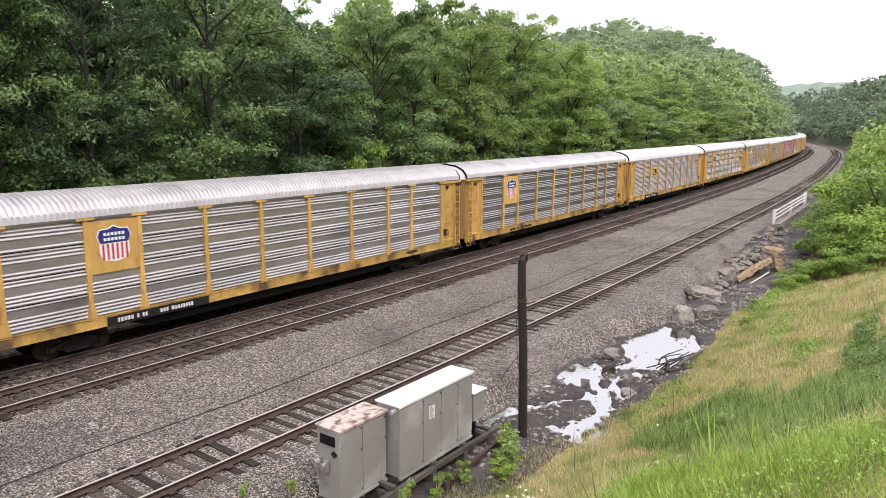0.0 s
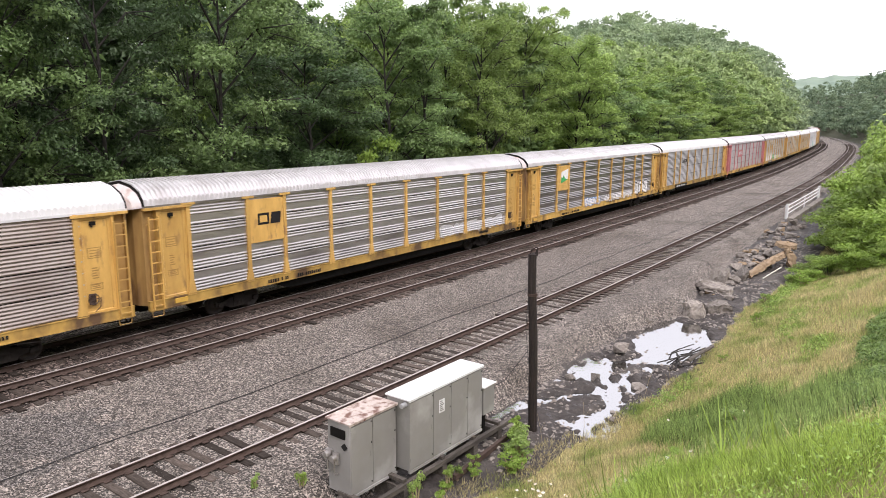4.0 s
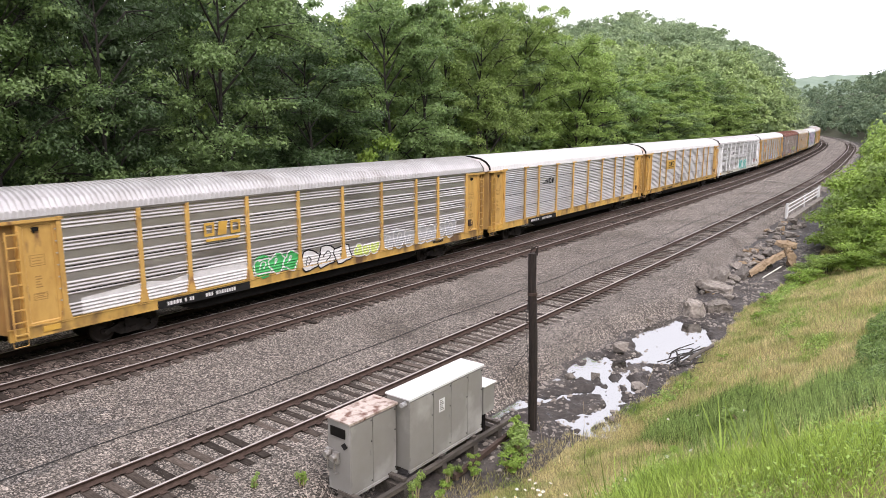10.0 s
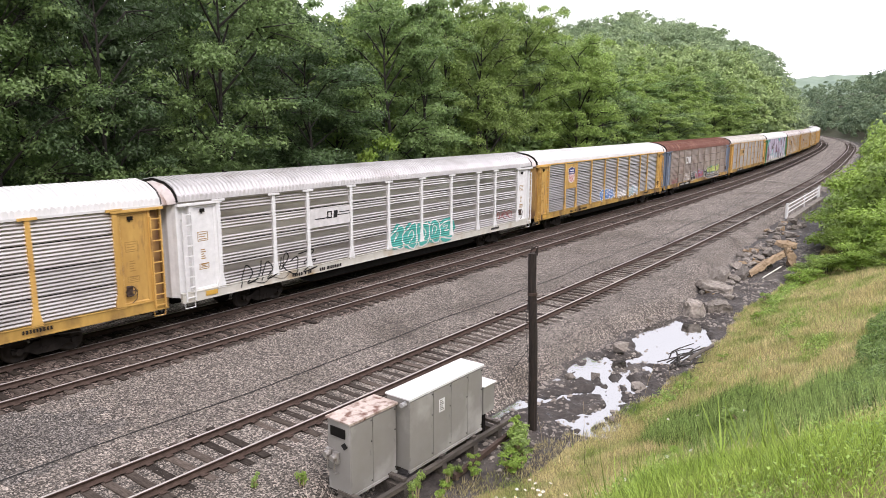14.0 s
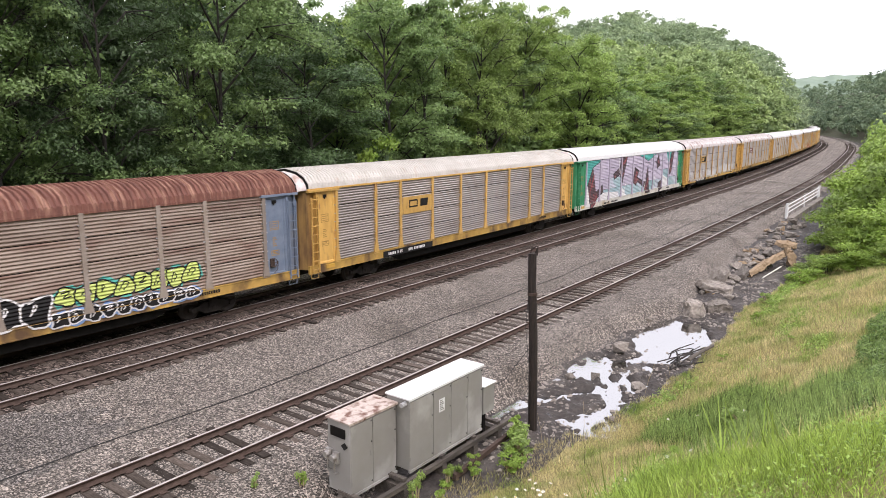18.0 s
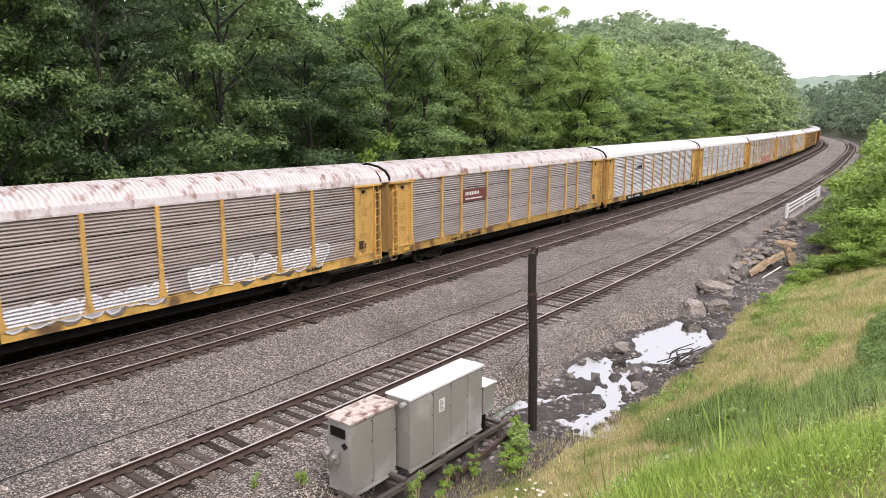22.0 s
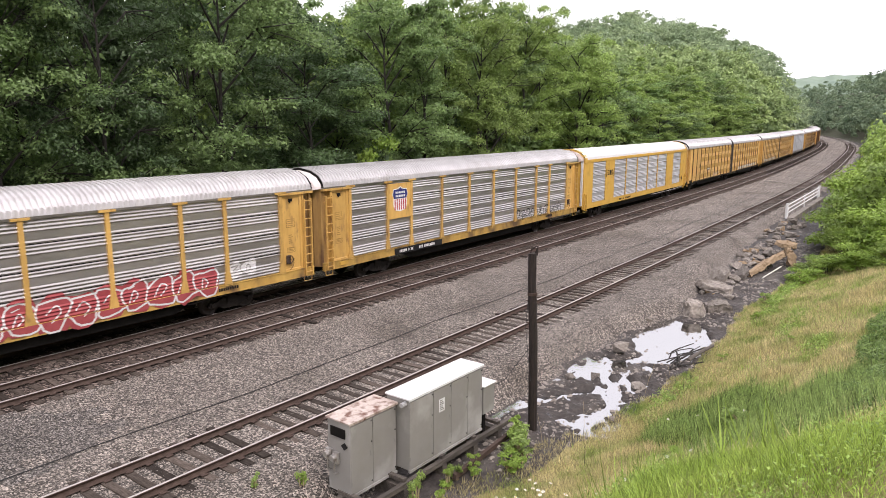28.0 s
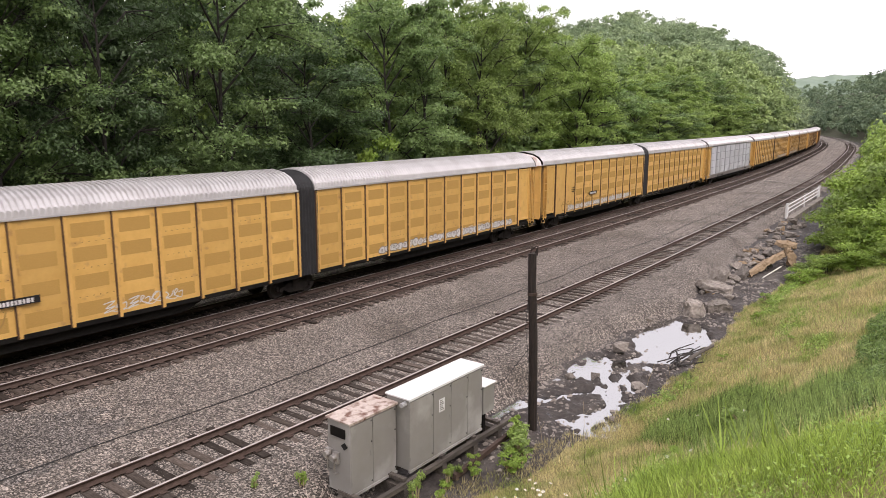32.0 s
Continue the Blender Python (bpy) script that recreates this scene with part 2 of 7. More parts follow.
for k in ("dark", "black_paint", "tie", "rail_side", "track_bed"):
    M[k].node_tree.nodes["Principled BSDF"].inputs["Specular IOR Level"].default_value = 0.15
wet(M["mud"])
# the sheets and the paint have a thin glossy film that shows at a low angle
for k, weight in (("zinc", 0.8), ("zinc_dark", 0.8), ("zinc_brown", 0.7), ("zinc_tan", 0.3), ("yellow", 0.6), ("yellow_pale", 0.5)):
    film = M[k].node_tree.nodes["Principled BSDF"].inputs
    film["Coat Weight"].default_value, film["Coat Roughness"].default_value, film["Coat IOR"].default_value = weight, 0.28, 1.75
M["mud"].node_tree.nodes["Principled BSDF"].inputs["IOR"].default_value = 1.55
M["grass"] = grass_paint()
M["grass_deep"] = shade("deep_green_grass", (0.16, 0.25, 0.068), (0.35, 0.44, 0.15), 1.6, 0.5, island=0.85, sheer=0.45)
M["grass_lush"] = shade("lush_bright_grass", (0.235, 0.345, 0.057), (0.4, 0.51, 0.115), 1.6, 0.45, island=0.6, sheer=0.45)
M["grass_green"] = shade("lush_grass", (0.235, 0.38, 0.08), (0.4, 0.53, 0.14), 1.6, 0.5, island=0.6, sheer=0.45)
M["broad_leaf"] = shade("broad_weed_leaves", (0.225, 0.35, 0.07), (0.35, 0.46, 0.12), 1.2, 0.5, island=0.5, sheer=0.4)
M["dark_weed"] = shade("dark_weed_leaves", (0.12, 0.2, 0.055), (0.22, 0.31, 0.085), 1.2, 0.5, island=0.5, sheer=0.35)


# ---------------------------------------------------------------- mesh helpers
def raw(name, verts, faces, mats=(), index=None, smooth=False):
    """A mesh from arrays; the faces all have the same number of corners."""
    me = bpy.data.meshes.new(name)
    v, f = np.asarray(verts, np.float32), np.asarray(faces, np.int32)
    me.vertices.add(len(v))
    me.vertices.foreach_set("co", v.ravel())
    k = f.shape[1]
    me.loops.add(f.size)
    me.loops.foreach_set("vertex_index", f.ravel())
    me.polygons.add(len(f))
    me.polygons.foreach_set("loop_start", np.arange(0, f.size, k, dtype=np.int32))
    for m in mats:
        me.materials.append(m)
    if index is not None:
        me.polygons.foreach_set("material_index", np.asarray(index, np.int32))
    if smooth:
        me.polygons.foreach_set("use_smooth", np.ones(len(f), bool))
    me.update(calc_edges=True)
    return me


class Pile:
    """Gathers boxes, prisms, tubes and sheets into one mesh of quads."""

    def __init__(self):
        self.v, self.f = [], []

    def add(self, verts, faces):
        o = len(self.v)
        self.v += [tuple(p) for p in verts]
        self.f += [tuple(i + o for i in q) for q in faces]
        return self

    def box(self, x0, x1, y0, y1, z0, z1, b=0.0):
        """A box; b chamfers its upright edges."""
        if b:
            ring = [(x0 + b, y0), (x1 - b, y0), (x1, y0 + b), (x1, y1 - b), (x1 - b, y1), (x0 + b, y1), (x0, y1 - b), (x0, y0 + b)]
            return self.prism(ring, z0, z1)
        vs = [(x, y, z) for z in (z0, z1) for x, y in ((x0, y0), (x1, y0), (x1, y1), (x0, y1))]
        return self.add(vs, [(3, 2, 1, 0), (4, 5, 6, 7), (0, 1, 5, 4), (1, 2, 6, 5), (2, 3, 7, 6), (3, 0, 4, 7)])

    def prism(self, ring, z0, z1):
        n = len(ring)
        vs = [(x, y, z0) for x, y in ring] + [(x, y, z1) for x, y in ring]
        fs = [(i, (i + 1) % n, (i + 1) % n + n, i + n) for i in range(n)]
        return self.add(vs, fs + [tuple(range(n - 1, -1, -1)), tuple(range(n, 2 * n))])

    def plate(self, ring, y0, y1):
        """A plate with an outline in x and z, from y0 (its face) to y1."""
        n = len(ring)
        vs = [(x, y0, z) for x, z in ring] + [(x, y1, z) for x, z in ring]
        fs = [(i, i + n, (i + 1) % n + n, (i + 1) % n) for i in range(n)]
        return self.add(vs, fs + [tuple(range(n)), tuple(range(2 * n - 1, n - 1, -1))])

    def tube(self, points, r, n=6, r1=None):
        pts = [Vector(p) for p in points]
        vs, fs = [], []
        for i, p in enumerate(pts):
            d = (pts[min(i + 1, len(pts) - 1)] - pts[max(i - 1, 0)]).normalized()
            a = d.orthogonal().normalized() if abs(d.z) > 0.95 else d.cross(Vector((0, 0, 1))).normalized()
            c = d.cross(a)
            rr = r if r1 is None else r + (r1 - r) * i / max(1, len(pts) - 1)
            vs += [p + rr * (math.cos(j * math.tau / n) * a + math.sin(j * math.tau / n) * c) for j in range(n)]
        for i in range(len(pts) - 1):
            fs += [(i * n + j, i * n + (j + 1) % n, (i + 1) * n + (j + 1) % n, (i + 1) * n + j) for j in range(n)]
        m = (len(pts) - 1) * n
        return self.add(vs, fs + [tuple(range(n - 1, -1, -1)), tuple(range(m, m + n))])

    def mesh(self, name, smooth=False):
        me = bpy.data.meshes.new(name)
        me.from_pydata(self.v, [], self.f)
        if smooth:
            me.polygons.foreach_set("use_smooth", np.ones(len(me.polygons), bool))
        me.update()
        return me


def part(name, shape, material, parent=None, label="", at=None):
    """Links a Pile, a bmesh or a mesh as one object of that material under a thing."""
    if isinstance(shape, Pile):
        me = shape.mesh(name)
    elif isinstance(shape, bmesh.types.BMesh):
        me = bpy.data.meshes.new(name)
        shape.to_mesh(me)
        shape.free()
    else:
        me = shape
    if not me.materials:
        me.materials.append(None)
    ob = new(name, me)
    if material is not None:
        ob.material_slots[0].link = "OBJECT"
        ob.material_slots[0].material = material
    ob.parent = parent
    if at is not None:
        ob.matrix_basis = at
    if label:
        tagged(ob, label)
    return ob


# ---------------------------------------------------------------- the line of the tracks
KNOTS = [-900, -150, -30, 60, 120, 180, 240, 300, 360, 450, 700, 1400]
BENDS = [0.1, 0.3, 2.602, 0.261, 0.885, 0.038, 0.718, 0.929, 0.63, 0.607, 0.607, 0.6]
STEP = 1.0
STA = np.arange(-900, 1400.5, STEP)
bend = np.interp(STA, KNOTS, BENDS) * 1e-3
head = np.concatenate([[0], np.cumsum((bend[1:] + bend[:-1]) / 2 * STEP)])
ZERO = int(900 / STEP)
head = head - head[ZERO] - 0.676
tx, ty = -np.sin(head), np.cos(head)
lx = np.concatenate([[0], np.cumsum((tx[1:] + tx[:-1]) / 2 * STEP)])
ly = np.concatenate([[0], np.cumsum((ty[1:] + ty[:-1]) / 2 * STEP)])
lx = lx - lx[ZERO] - 14.847 * math.cos(-0.676)
ly = ly - ly[ZERO] - 14.847 * math.sin(-0.676)
TRACKS = {"near": 0.0, "middle": 7.979, "train": 11.21}


def spot(s, lat=0.0, z=0.0):
    """Arrays or numbers: the place at station s, lat metres to the left of the near track."""
    h = np.interp(s, STA, head)
    return np.stack([np.interp(s, STA, lx) - np.cos(h) * lat, np.interp(s, STA, ly) - np.sin(h) * lat, z + 0 * h], -1)


def stand(s, lat, z=0.0, turn=0.0):
    """The pose of a thing that faces along the line at station s."""
    x, y, zz = spot(float(s), lat, z)
    return pose(x, y, zz, 0, 0, 90 + math.degrees(float(np.interp(s, STA, head))) + turn)


# ---------------------------------------------------------------- the ground
GRID = np.random.RandomState(5).rand(256, 256)


def rough(x, y, scale):
    """Smooth noise between 0 and 1."""
    x, y = np.asarray(x, float) / scale + 1000.3, np.asarray(y, float) / scale + 1000.7
    i, j = np.floor(x).astype(int), np.floor(y).astype(int)
    u, v = x - i, y - j
    u, v = u * u * (3 - 2 * u), v * v * (3 - 2 * v)
    g = lambda a, b: GRID[a % 256, b % 256]
    return (g(i, j) * (1 - u) + g(i + 1, j) * u) * (1 - v) + (g(i, j + 1) * (1 - u) + g(i + 1, j + 1) * u) * v


def ease(x, a, b):
    t = np.clip((np.asarray(x, float) - a) / (b - a), 0, 1)
    return t * t * (3 - 2 * t)


def toe(s):
    """Where the grass bank meets the ditch."""
    return np.interp(s, [0, 12, 13.8, 15.7, 17.3, 19.8, 21.9, 24.7, 28, 32.2, 35, 39, 47, 70], [-5.4, -5.7, -6.2, -6.4, -6.7, -6.8, -7.2, -7.3, -7.2, -7.0, -6.7, -7.1, -7.3, -7.8])


WATER = -0.93
STREAM = [(24.6, -5.4), (24.0, -4.7), (23.3, -4.1), (22.2, -4.4), (21.6, -5.3), (20.7, -5.85), (19.6, -6.15), (18.3, -5.9), (17.4, -6.2)]
RILL = [(20.9, -5.2), (19.4, -4.47), (18.6, -4.03), (17.7, -3.6), (16.2, -3.4), (14.8, -3.6)]
BRAID = [(24.0, -5.8), (22.9, -6.5), (21.6, -6.1)]
TRICKLE = [(24.0, -4.7), (22.6, -5.4), (21.4, -6.2)]
HILL_S = [40, 100, 140, 180, 220, 260, 300, 340, 400, 500, 700]
HILL_L = [16, 30, 60, 90, 130, 300]
HILL = [[0, 0, 0, 0, 0, 0, 0, 0, 0, 0, 0], [0, 6, 8, 11, 15, 19, 22, 24, 22, 12, 4], [2, 12, 13, 14, 19, 27, 34, 38, 36, 20, 8],
        [3, 12, 13, 16, 21, 28, 39, 46, 43, 28, 12], [3, 10, 10, 13, 16, 21, 29, 38, 42, 34, 16], [3, 8, 10, 14, 16, 18, 20, 20, 20, 16, 10]]


def near_line(s, lat, points):
    """The distance to a bent line in station and offset."""
    best = np.full(np.shape(s), 99.0)
    for (a, b), (c, d) in zip(points, points[1:]):
        t = np.clip(((s - a) * (c - a) + (lat - b) * (d - b)) / ((c - a) ** 2 + (d - b) ** 2), 0, 1)
        best = np.minimum(best, np.hypot(s - a - t * (c - a), lat - b - t * (d - b)))
    return best


def hill(s, lat):
    rows = np.stack([np.interp(s, HILL_S, r) for r in HILL], 0)
    k = np.clip(np.searchsorted(HILL_L, lat) - 1, 0, len(HILL_L) - 2)
    l0, l1 = np.take(HILL_L, k), np.take(HILL_L, k + 1)
    u = np.clip((lat - l0) / (l1 - l0), 0, 1)
    r0 = np.take_along_axis(rows, k[None], 0)[0]
    r1 = np.take_along_axis(rows, k[None] + 1, 0)[0]
    return r0 + (r1 - r0) * u


def lie(s, lat):
    """The height of the ground."""
    s, lat = np.broadcast_arrays(np.asarray(s, float), np.asarray(lat, float))
    shp = s.shape
    s, lat = np.atleast_1d(s), np.atleast_1d(lat)
    z = np.full(s.shape, -0.22)
    # hollows between the tracks, crib and shoulder
    z = z - 0.08 * np.exp(-((lat - 3.9) / 1.4) ** 2) + 0.05 * (rough(s, lat, 0.9) - 0.5)
    # right shoulder falls to the ditch
    edge = np.interp(s, [0, 16, 20, 25, 27.5, 32, 36, 48, 56, 72, 110, 160], [-4.5, -3.7, -3.5, -3.5, -3.8, -4.6, -4.1, -3.1, -2.7, -2.4, -3.0, -3.4]) + 0.35 * (rough(s, 7, 2.0) - 0.5)
    z = z - 0.75 * ease(-lat, -edge - 1.1, -edge)
    bed = (rough(s, lat, 1.3) - 0.5) * 0.2 + (rough(s, lat, 0.5) - 0.5) * 0.24 + (rough(s, lat, 0.27) - 0.5) * 0.2 + (rough(s, lat, 0.13) - 0.5) * 0.16
    fine = (rough(s, lat, 0.55) - 0.5) * 0.5 + (rough(s, lat, 0.22) - 0.5) * 0.45
    pond = ease(1.0 - np.hypot((s - 28.0 - 0.6 * (lat + 5.2)) / 3.3, (lat + 5.3) / 1.75) + 0.35 * fine, 0.0, 0.22)
    wide = ease(1.0 - np.hypot((s - 22.7) / 1.6, (lat + 4.35) / 0.75) + 0.9 * fine, 0.0, 0.3)
    run = ease(0.34 - near_line(s, lat, STREAM) + 0.8 * fine, 0.0, 0.26)
    rill = ease(0.38 - np.minimum(np.minimum(near_line(s, lat, RILL), near_line(s, lat, BRAID)), near_line(s, lat, TRICKLE) + 0.05) + 0.6 * fine, 0.0, 0.25)
    flat = np.clip(1.4 - near_line(s, lat, STREAM), 0, 1) * 0.07
    low = np.clip((-lat + edge) / 0.6 + 0.4, 0, 1) * np.clip((lat - toe(s) + 0.3) / 0.8, 0, 1)
    dig = np.maximum(np.maximum(0.32 * pond, 0.2 * wide), np.maximum(0.2 * run, 0.17 * rill)) + flat
    z = z + low * (bed * (1 - 0.75 * pond) * 0.62 + 0.16 - dig + 0.12 * ease(s, 34, 44))
    # the grass bank, steep, flat on top; farther on a hillside
    up = np.clip(toe(s) - lat, 0, None)
    u = np.clip(up / 9.9, 0, 1)
    bank = 7.35 * (0.38 * u + 0.62 * u * u * (3 - 2 * u))
    tall = np.interp(s, [-60, 5, 8, 12, 18, 30, 44, 80, 140, 400, 1400], [1.0, 1.0, 0.88, 0.73, 0.62, 0.54, 0.46, 0.42, 0.45, 0.6, 0.6])
    z = z + np.where(up > 0, bank * tall + (rough(s, lat, 2.2) - 0.5) * 0.3 * ease(up, 0.2, 2) * ease(np.hypot(s, lat + 14.85), 1.5, 4), 0)
    # second term: an unseen rise behind the camera, added to darken the sheets' reflections
    z = z + np.maximum(ease(s, 100, 260) * 26 * ease(-lat, 8, 55), (1 - ease(s, 100, 260)) * 26 * ease(-lat, 21, 60))
    z = z + 0.22 * np.exp(-((s - 5.8) / 1.4) ** 2 - ((lat + 12.6) / 1.1) ** 2)
    # the wooded hill beyond the train
    z = z - 0.9 * ease(lat, 14.0, 16.5) + np.where(lat > 16, hill(s, lat), 0)
    # rolling land far away
    far = ease(np.abs(lat), 130, 400)
    return (z + far * 14 * (rough(s, lat, 220) - 0.3)).reshape(shp)


def build_ground():
    lat = np.concatenate([[-3000, -1500, -800, -500, -350], np.arange(-260, -60, 20), np.arange(-60, -16, 4), np.arange(-16, -8, 0.5), np.arange(-8, -7, 0.2), np.arange(-7, -3.4, 0.07), np.arange(-3.4, -2.2, 0.2),
                          np.arange(-2.2, 14, 0.3), np.arange(14, 17, 0.5), np.arange(17, 60, 4), np.arange(60, 260, 20), [300, 400, 550, 800]])
    s = np.concatenate([np.arange(-900, -60, 30), np.arange(-60, 0, 3), np.arange(0, 10, 0.6), np.arange(10, 14, 0.2), np.arange(14, 27, 0.07), np.arange(27, 34, 0.14), np.arange(34, 48, 0.3), np.arange(48, 100, 1.0), np.arange(100, 420, 5), np.arange(420, 1400, 30)])
    S, L = np.meshgrid(s, lat, indexing="ij")
    v = spot(S, L)
    v[..., 2] = lie(S, L)
    a, b = S.shape
    k = np.arange(a * b).reshape(a, b)
    f = np.stack([k[:-1, :-1], k[:-1, 1:], k[1:, 1:], k[1:, :-1]], -1).reshape(-1, 4)[:, ::-1]
    ms, ml = (S[:-1, :-1] + S[1:, 1:]) / 2, (L[:-1, :-1] + L[1:, 1:]) / 2
    edge = np.interp(ms, [0, 16, 25, 32, 36, 48, 56, 72], [-4.3, -3.4, -3.3, -4.4, -3.9, -3.0, -2.6, -2.3]) + 0.6 * (rough(ms, 3, 1.2) - 0.5)
    idx = np.where(ml > 15.2 + 0.8 * (rough(ms, 9, 3) - 0.5), 3, np.where(ml > edge, 0, np.where(ml > toe(ms) + 0.5 * (rough(ms, ml, 0.7) - 0.5), 1, 2)))
    # dark floor also on the unseen added rise, for the reflections
    idx = np.where(((ms > 95) & (ml < -5)) | (ml < -20), 3, idx)
    fray = 0.4 * (rough(ms, ml, 0.8) - 0.5)
    # grimy beds; the strip under the train also has its shade in the colour
    idx = np.where((idx == 0) & ((np.abs(ml - 7.979) < 1.25 + fray) | (np.abs(ml - 11.21) < 1.9 + fray)), 4, idx)
    # a ragged oval of darker stone between the near and middle tracks
    dark_oval = np.hypot((ms - 4.6) / 3.6, (ml - 5.0) / 2.6) + 0.5 * (rough(ms, ml, 1.6) - 0.5) + 0.35 * (rough(ms, ml, 0.6) - 0.5)
    idx = np.where((idx == 0) & (dark_oval < 1), 5, idx)
    me = raw("ground", v.reshape(-1, 3), f, (M["ballast"], M["mud"], M["turf"], M["forest_floor"], M["track_bed"], M["dark_ballast"]), idx.ravel(), True)
    ob = new("ground", me)
    tagged(ob, "grey ballast bed, muddy ditch and grassy bank", "ground", kind="structure")
    # land that runs on to the horizon
    ring = [(4500 * math.cos(i * math.tau / 48), 4500 * math.sin(i * math.tau / 48)) for i in range(48)]
    p = Pile().prism(ring, -9.0, -8.0)
    far = part("distant_ground", p, M["forest_floor"])
    tagged(far, "dark wooded land running to the horizon", "ground", kind="structure")


def build_water():
    s, lat = np.arange(13, 33.01, 0.5), np.arange(-7.5, -3.0, 0.3)
    S, L = np.meshgrid(s, lat, indexing="ij")
    v = spot(S, L, WATER)
    a, b = S.shape
    k = np.arange(a * b).reshape(a, b)
    f = np.stack([k[:-1, :-1], k[1:, :-1], k[1:, 1:], k[:-1, 1:]], -1).reshape(-1, 4)
    ob = new("ditch_water", raw("ditch_water", v.reshape(-1, 3), f, (M["water"],)))
    tagged(ob, "shallow still puddles reflecting the white sky in a ditch", "water", kind="structure")


# ---------------------------------------------------------------- the railway tracks
def sweep(lat, outline, s0, s1, step):
    """A profile of lat and z drawn along the line."""
    s = np.arange(s0, s1 + 0.01, step)
    n = len(outline)
    rings = [spot(s, lat + o, z) for o, z in outline]
    v = np.stack(rings, 1).reshape(-1, 3)
    a = np.arange(len(s) - 1)[:, None] * n
    j = np.arange(n)[None, :]
    f = np.stack([a + j, a + (j + 1) % n, a + n + (j + 1) % n, a + n + j], -1).reshape(-1, 4)
    return v, f


WEB = [(-0.07, -0.172), (0.07, -0.172), (0.07, -0.155), (0.012, -0.13), (0.012, -0.045), (0.035, -0.035), (0.035, -0.004), (-0.035, -0.004), (-0.035, -0.035), (-0.012, -0.045), (-0.012, -0.13), (-0.07, -0.155)]
CROWN = [(-0.034, -0.003), (0.034, -0.003), (0.03, 0.002), (-0.03, 0.002)]


def tie_mesh(seed):
    """A worn timber sleeper with chipped edges."""
    r = random.Random(seed)
    bm = bmesh.new()
    bmesh.ops.create_cube(bm, size=1.0)
    bmesh.ops.scale(bm, vec=(0.225, 2.6, 0.18), verts=bm.verts)
    bmesh.ops.bevel(bm, geom=bm.edges[:], offset=0.014, segments=1, affect="EDGES")
    for v in bm.verts:
        v.co += Vector((r.uniform(-1, 1) * 0.008, r.uniform(-1, 1) * 0.03, r.uniform(-1, 1) * 0.005))
    me = bpy.data.meshes.new("tie")
    bm.to_mesh(me)
    bm.free()
    return me


def build_track(kind, lat, label, s0, s1, count):
    track = new("railway_track")
    tagged(track, label, "railway track", "parallel railway tracks")
    for side in (-0.755, 0.755):
        v, f = sweep(lat + side, WEB, -120, 720, 4.0)
        rail = part("rail", raw("rail", v, f), M["rail_side"], track)
        v, f = sweep(lat + side, CROWN, -120, 720, 4.0)
        part("rail_head", raw("rail_head", v, f), M["rail_head"], rail, "polished steel running surface")
    r = random.Random(int(lat * 10))
    shapes = [tie_mesh(i) for i in range(5)]
    s, n, rest = s0, 0, []
    while s < s1:
        m = stand(s, lat + r.uniform(-0.11, 0.11), -0.282 + r.uniform(-0.02, 0.012), r.uniform(-2.6, 2.6))
        if n < count:
            part("tie", shapes[n % 5], M["tie"], track, "", m)
        else:
            rest.append(m)
        n += 1
        s += 0.52 + r.uniform(-0.02, 0.02)
    if rest:
        base = np.array([v.co for v in shapes[0].vertices])
        tri = [tuple(p.vertices) for p in shapes[0].polygons]
        pile = Pile()
        for m in rest:
            pile.add([m @ Vector(c) for c in base], tri)
        tagged(part("far_tie_row", pile, M["tie"], track), kind="stuff")
    # spikes and plates under the rail of the nearest stretch
    plates = Pile()
    for i in range(count):
        q = s0 + i * 0.52
        if q > 45:
            break
        for side in (-0.755, 0.755):
            x, y, z = spot(q, lat + side, -0.168)
            c, w = math.cos(float(np.interp(q, STA, head))), math.sin(float(np.interp(q, STA, head)))
            pts = [(-w * a - c * b, c * a - w * b) for a, b in ((-0.09, -0.17), (-0.09, 0.17), (0.09, 0.17), (0.09, -0.17))]
            plates.prism([(x + px, y + py) for px, py in pts], z - 0.006, z + 0.012)
    if plates.v:
        tagged(part("tie_plate_row", plates, M["rail_side"], track), kind="stuff")
    return track


def build_chips():
    """Loose crushed stone on the nearest ballast."""
    rs = np.random.RandomState(11)
    n = 56000
    s = 4 + 44 * rs.rand(n) ** 1.3
    lat = rs.uniform(-4.3, 10.5, n)
    keep = (np.abs(np.abs(lat) - 0.755) > 0.09) & ((np.abs(lat) > 1.3) | (rs.rand(n) < 0.6)) & ((np.abs(lat - 7.979) > 1.3) | (rs.rand(n) < 0.1)) & (lat < 9.6) & (lat > -3.4 - 0.6 * rs.rand(n))
    s, lat = s[keep], lat[keep]
    n = len(s)
    c = spot(s, lat)
    c[:, 2] = lie(s, lat) + 0.008
    octa = np.array([(1, 0, 0), (0, 1, 0), (-1, 0, 0), (0, -1, 0), (0, 0, 1), (0, 0, -1)], float)
    v = octa[None] * (0.55 + 0.6 * rs.rand(n, 6, 1)) * (rs.uniform(0.014, 0.04, n))[:, None, None]
    ang = rs.rand(n) * math.tau
    ca, sa = np.cos(ang)[:, None], np.sin(ang)[:, None]
    v = np.stack([v[..., 0] * ca - v[..., 2] * sa, v[..., 1], (v[..., 0] * sa + v[..., 2] * ca) * 0.8], -1) + c[:, None]
    tri = np.array([(0, 1, 4), (1, 2, 4), (2, 3, 4), (3, 0, 4)])
    f = (tri[None] + (np.arange(n) * 6)[:, None, None]).reshape(-1, 3)
    ob = new("loose_ballast", raw("loose_ballast", v.reshape(-1, 3), f, (M["stone_chip"],)))
    tagged(ob, "loose grey crushed stone lying on the ballast", "gravel", kind="stuff")


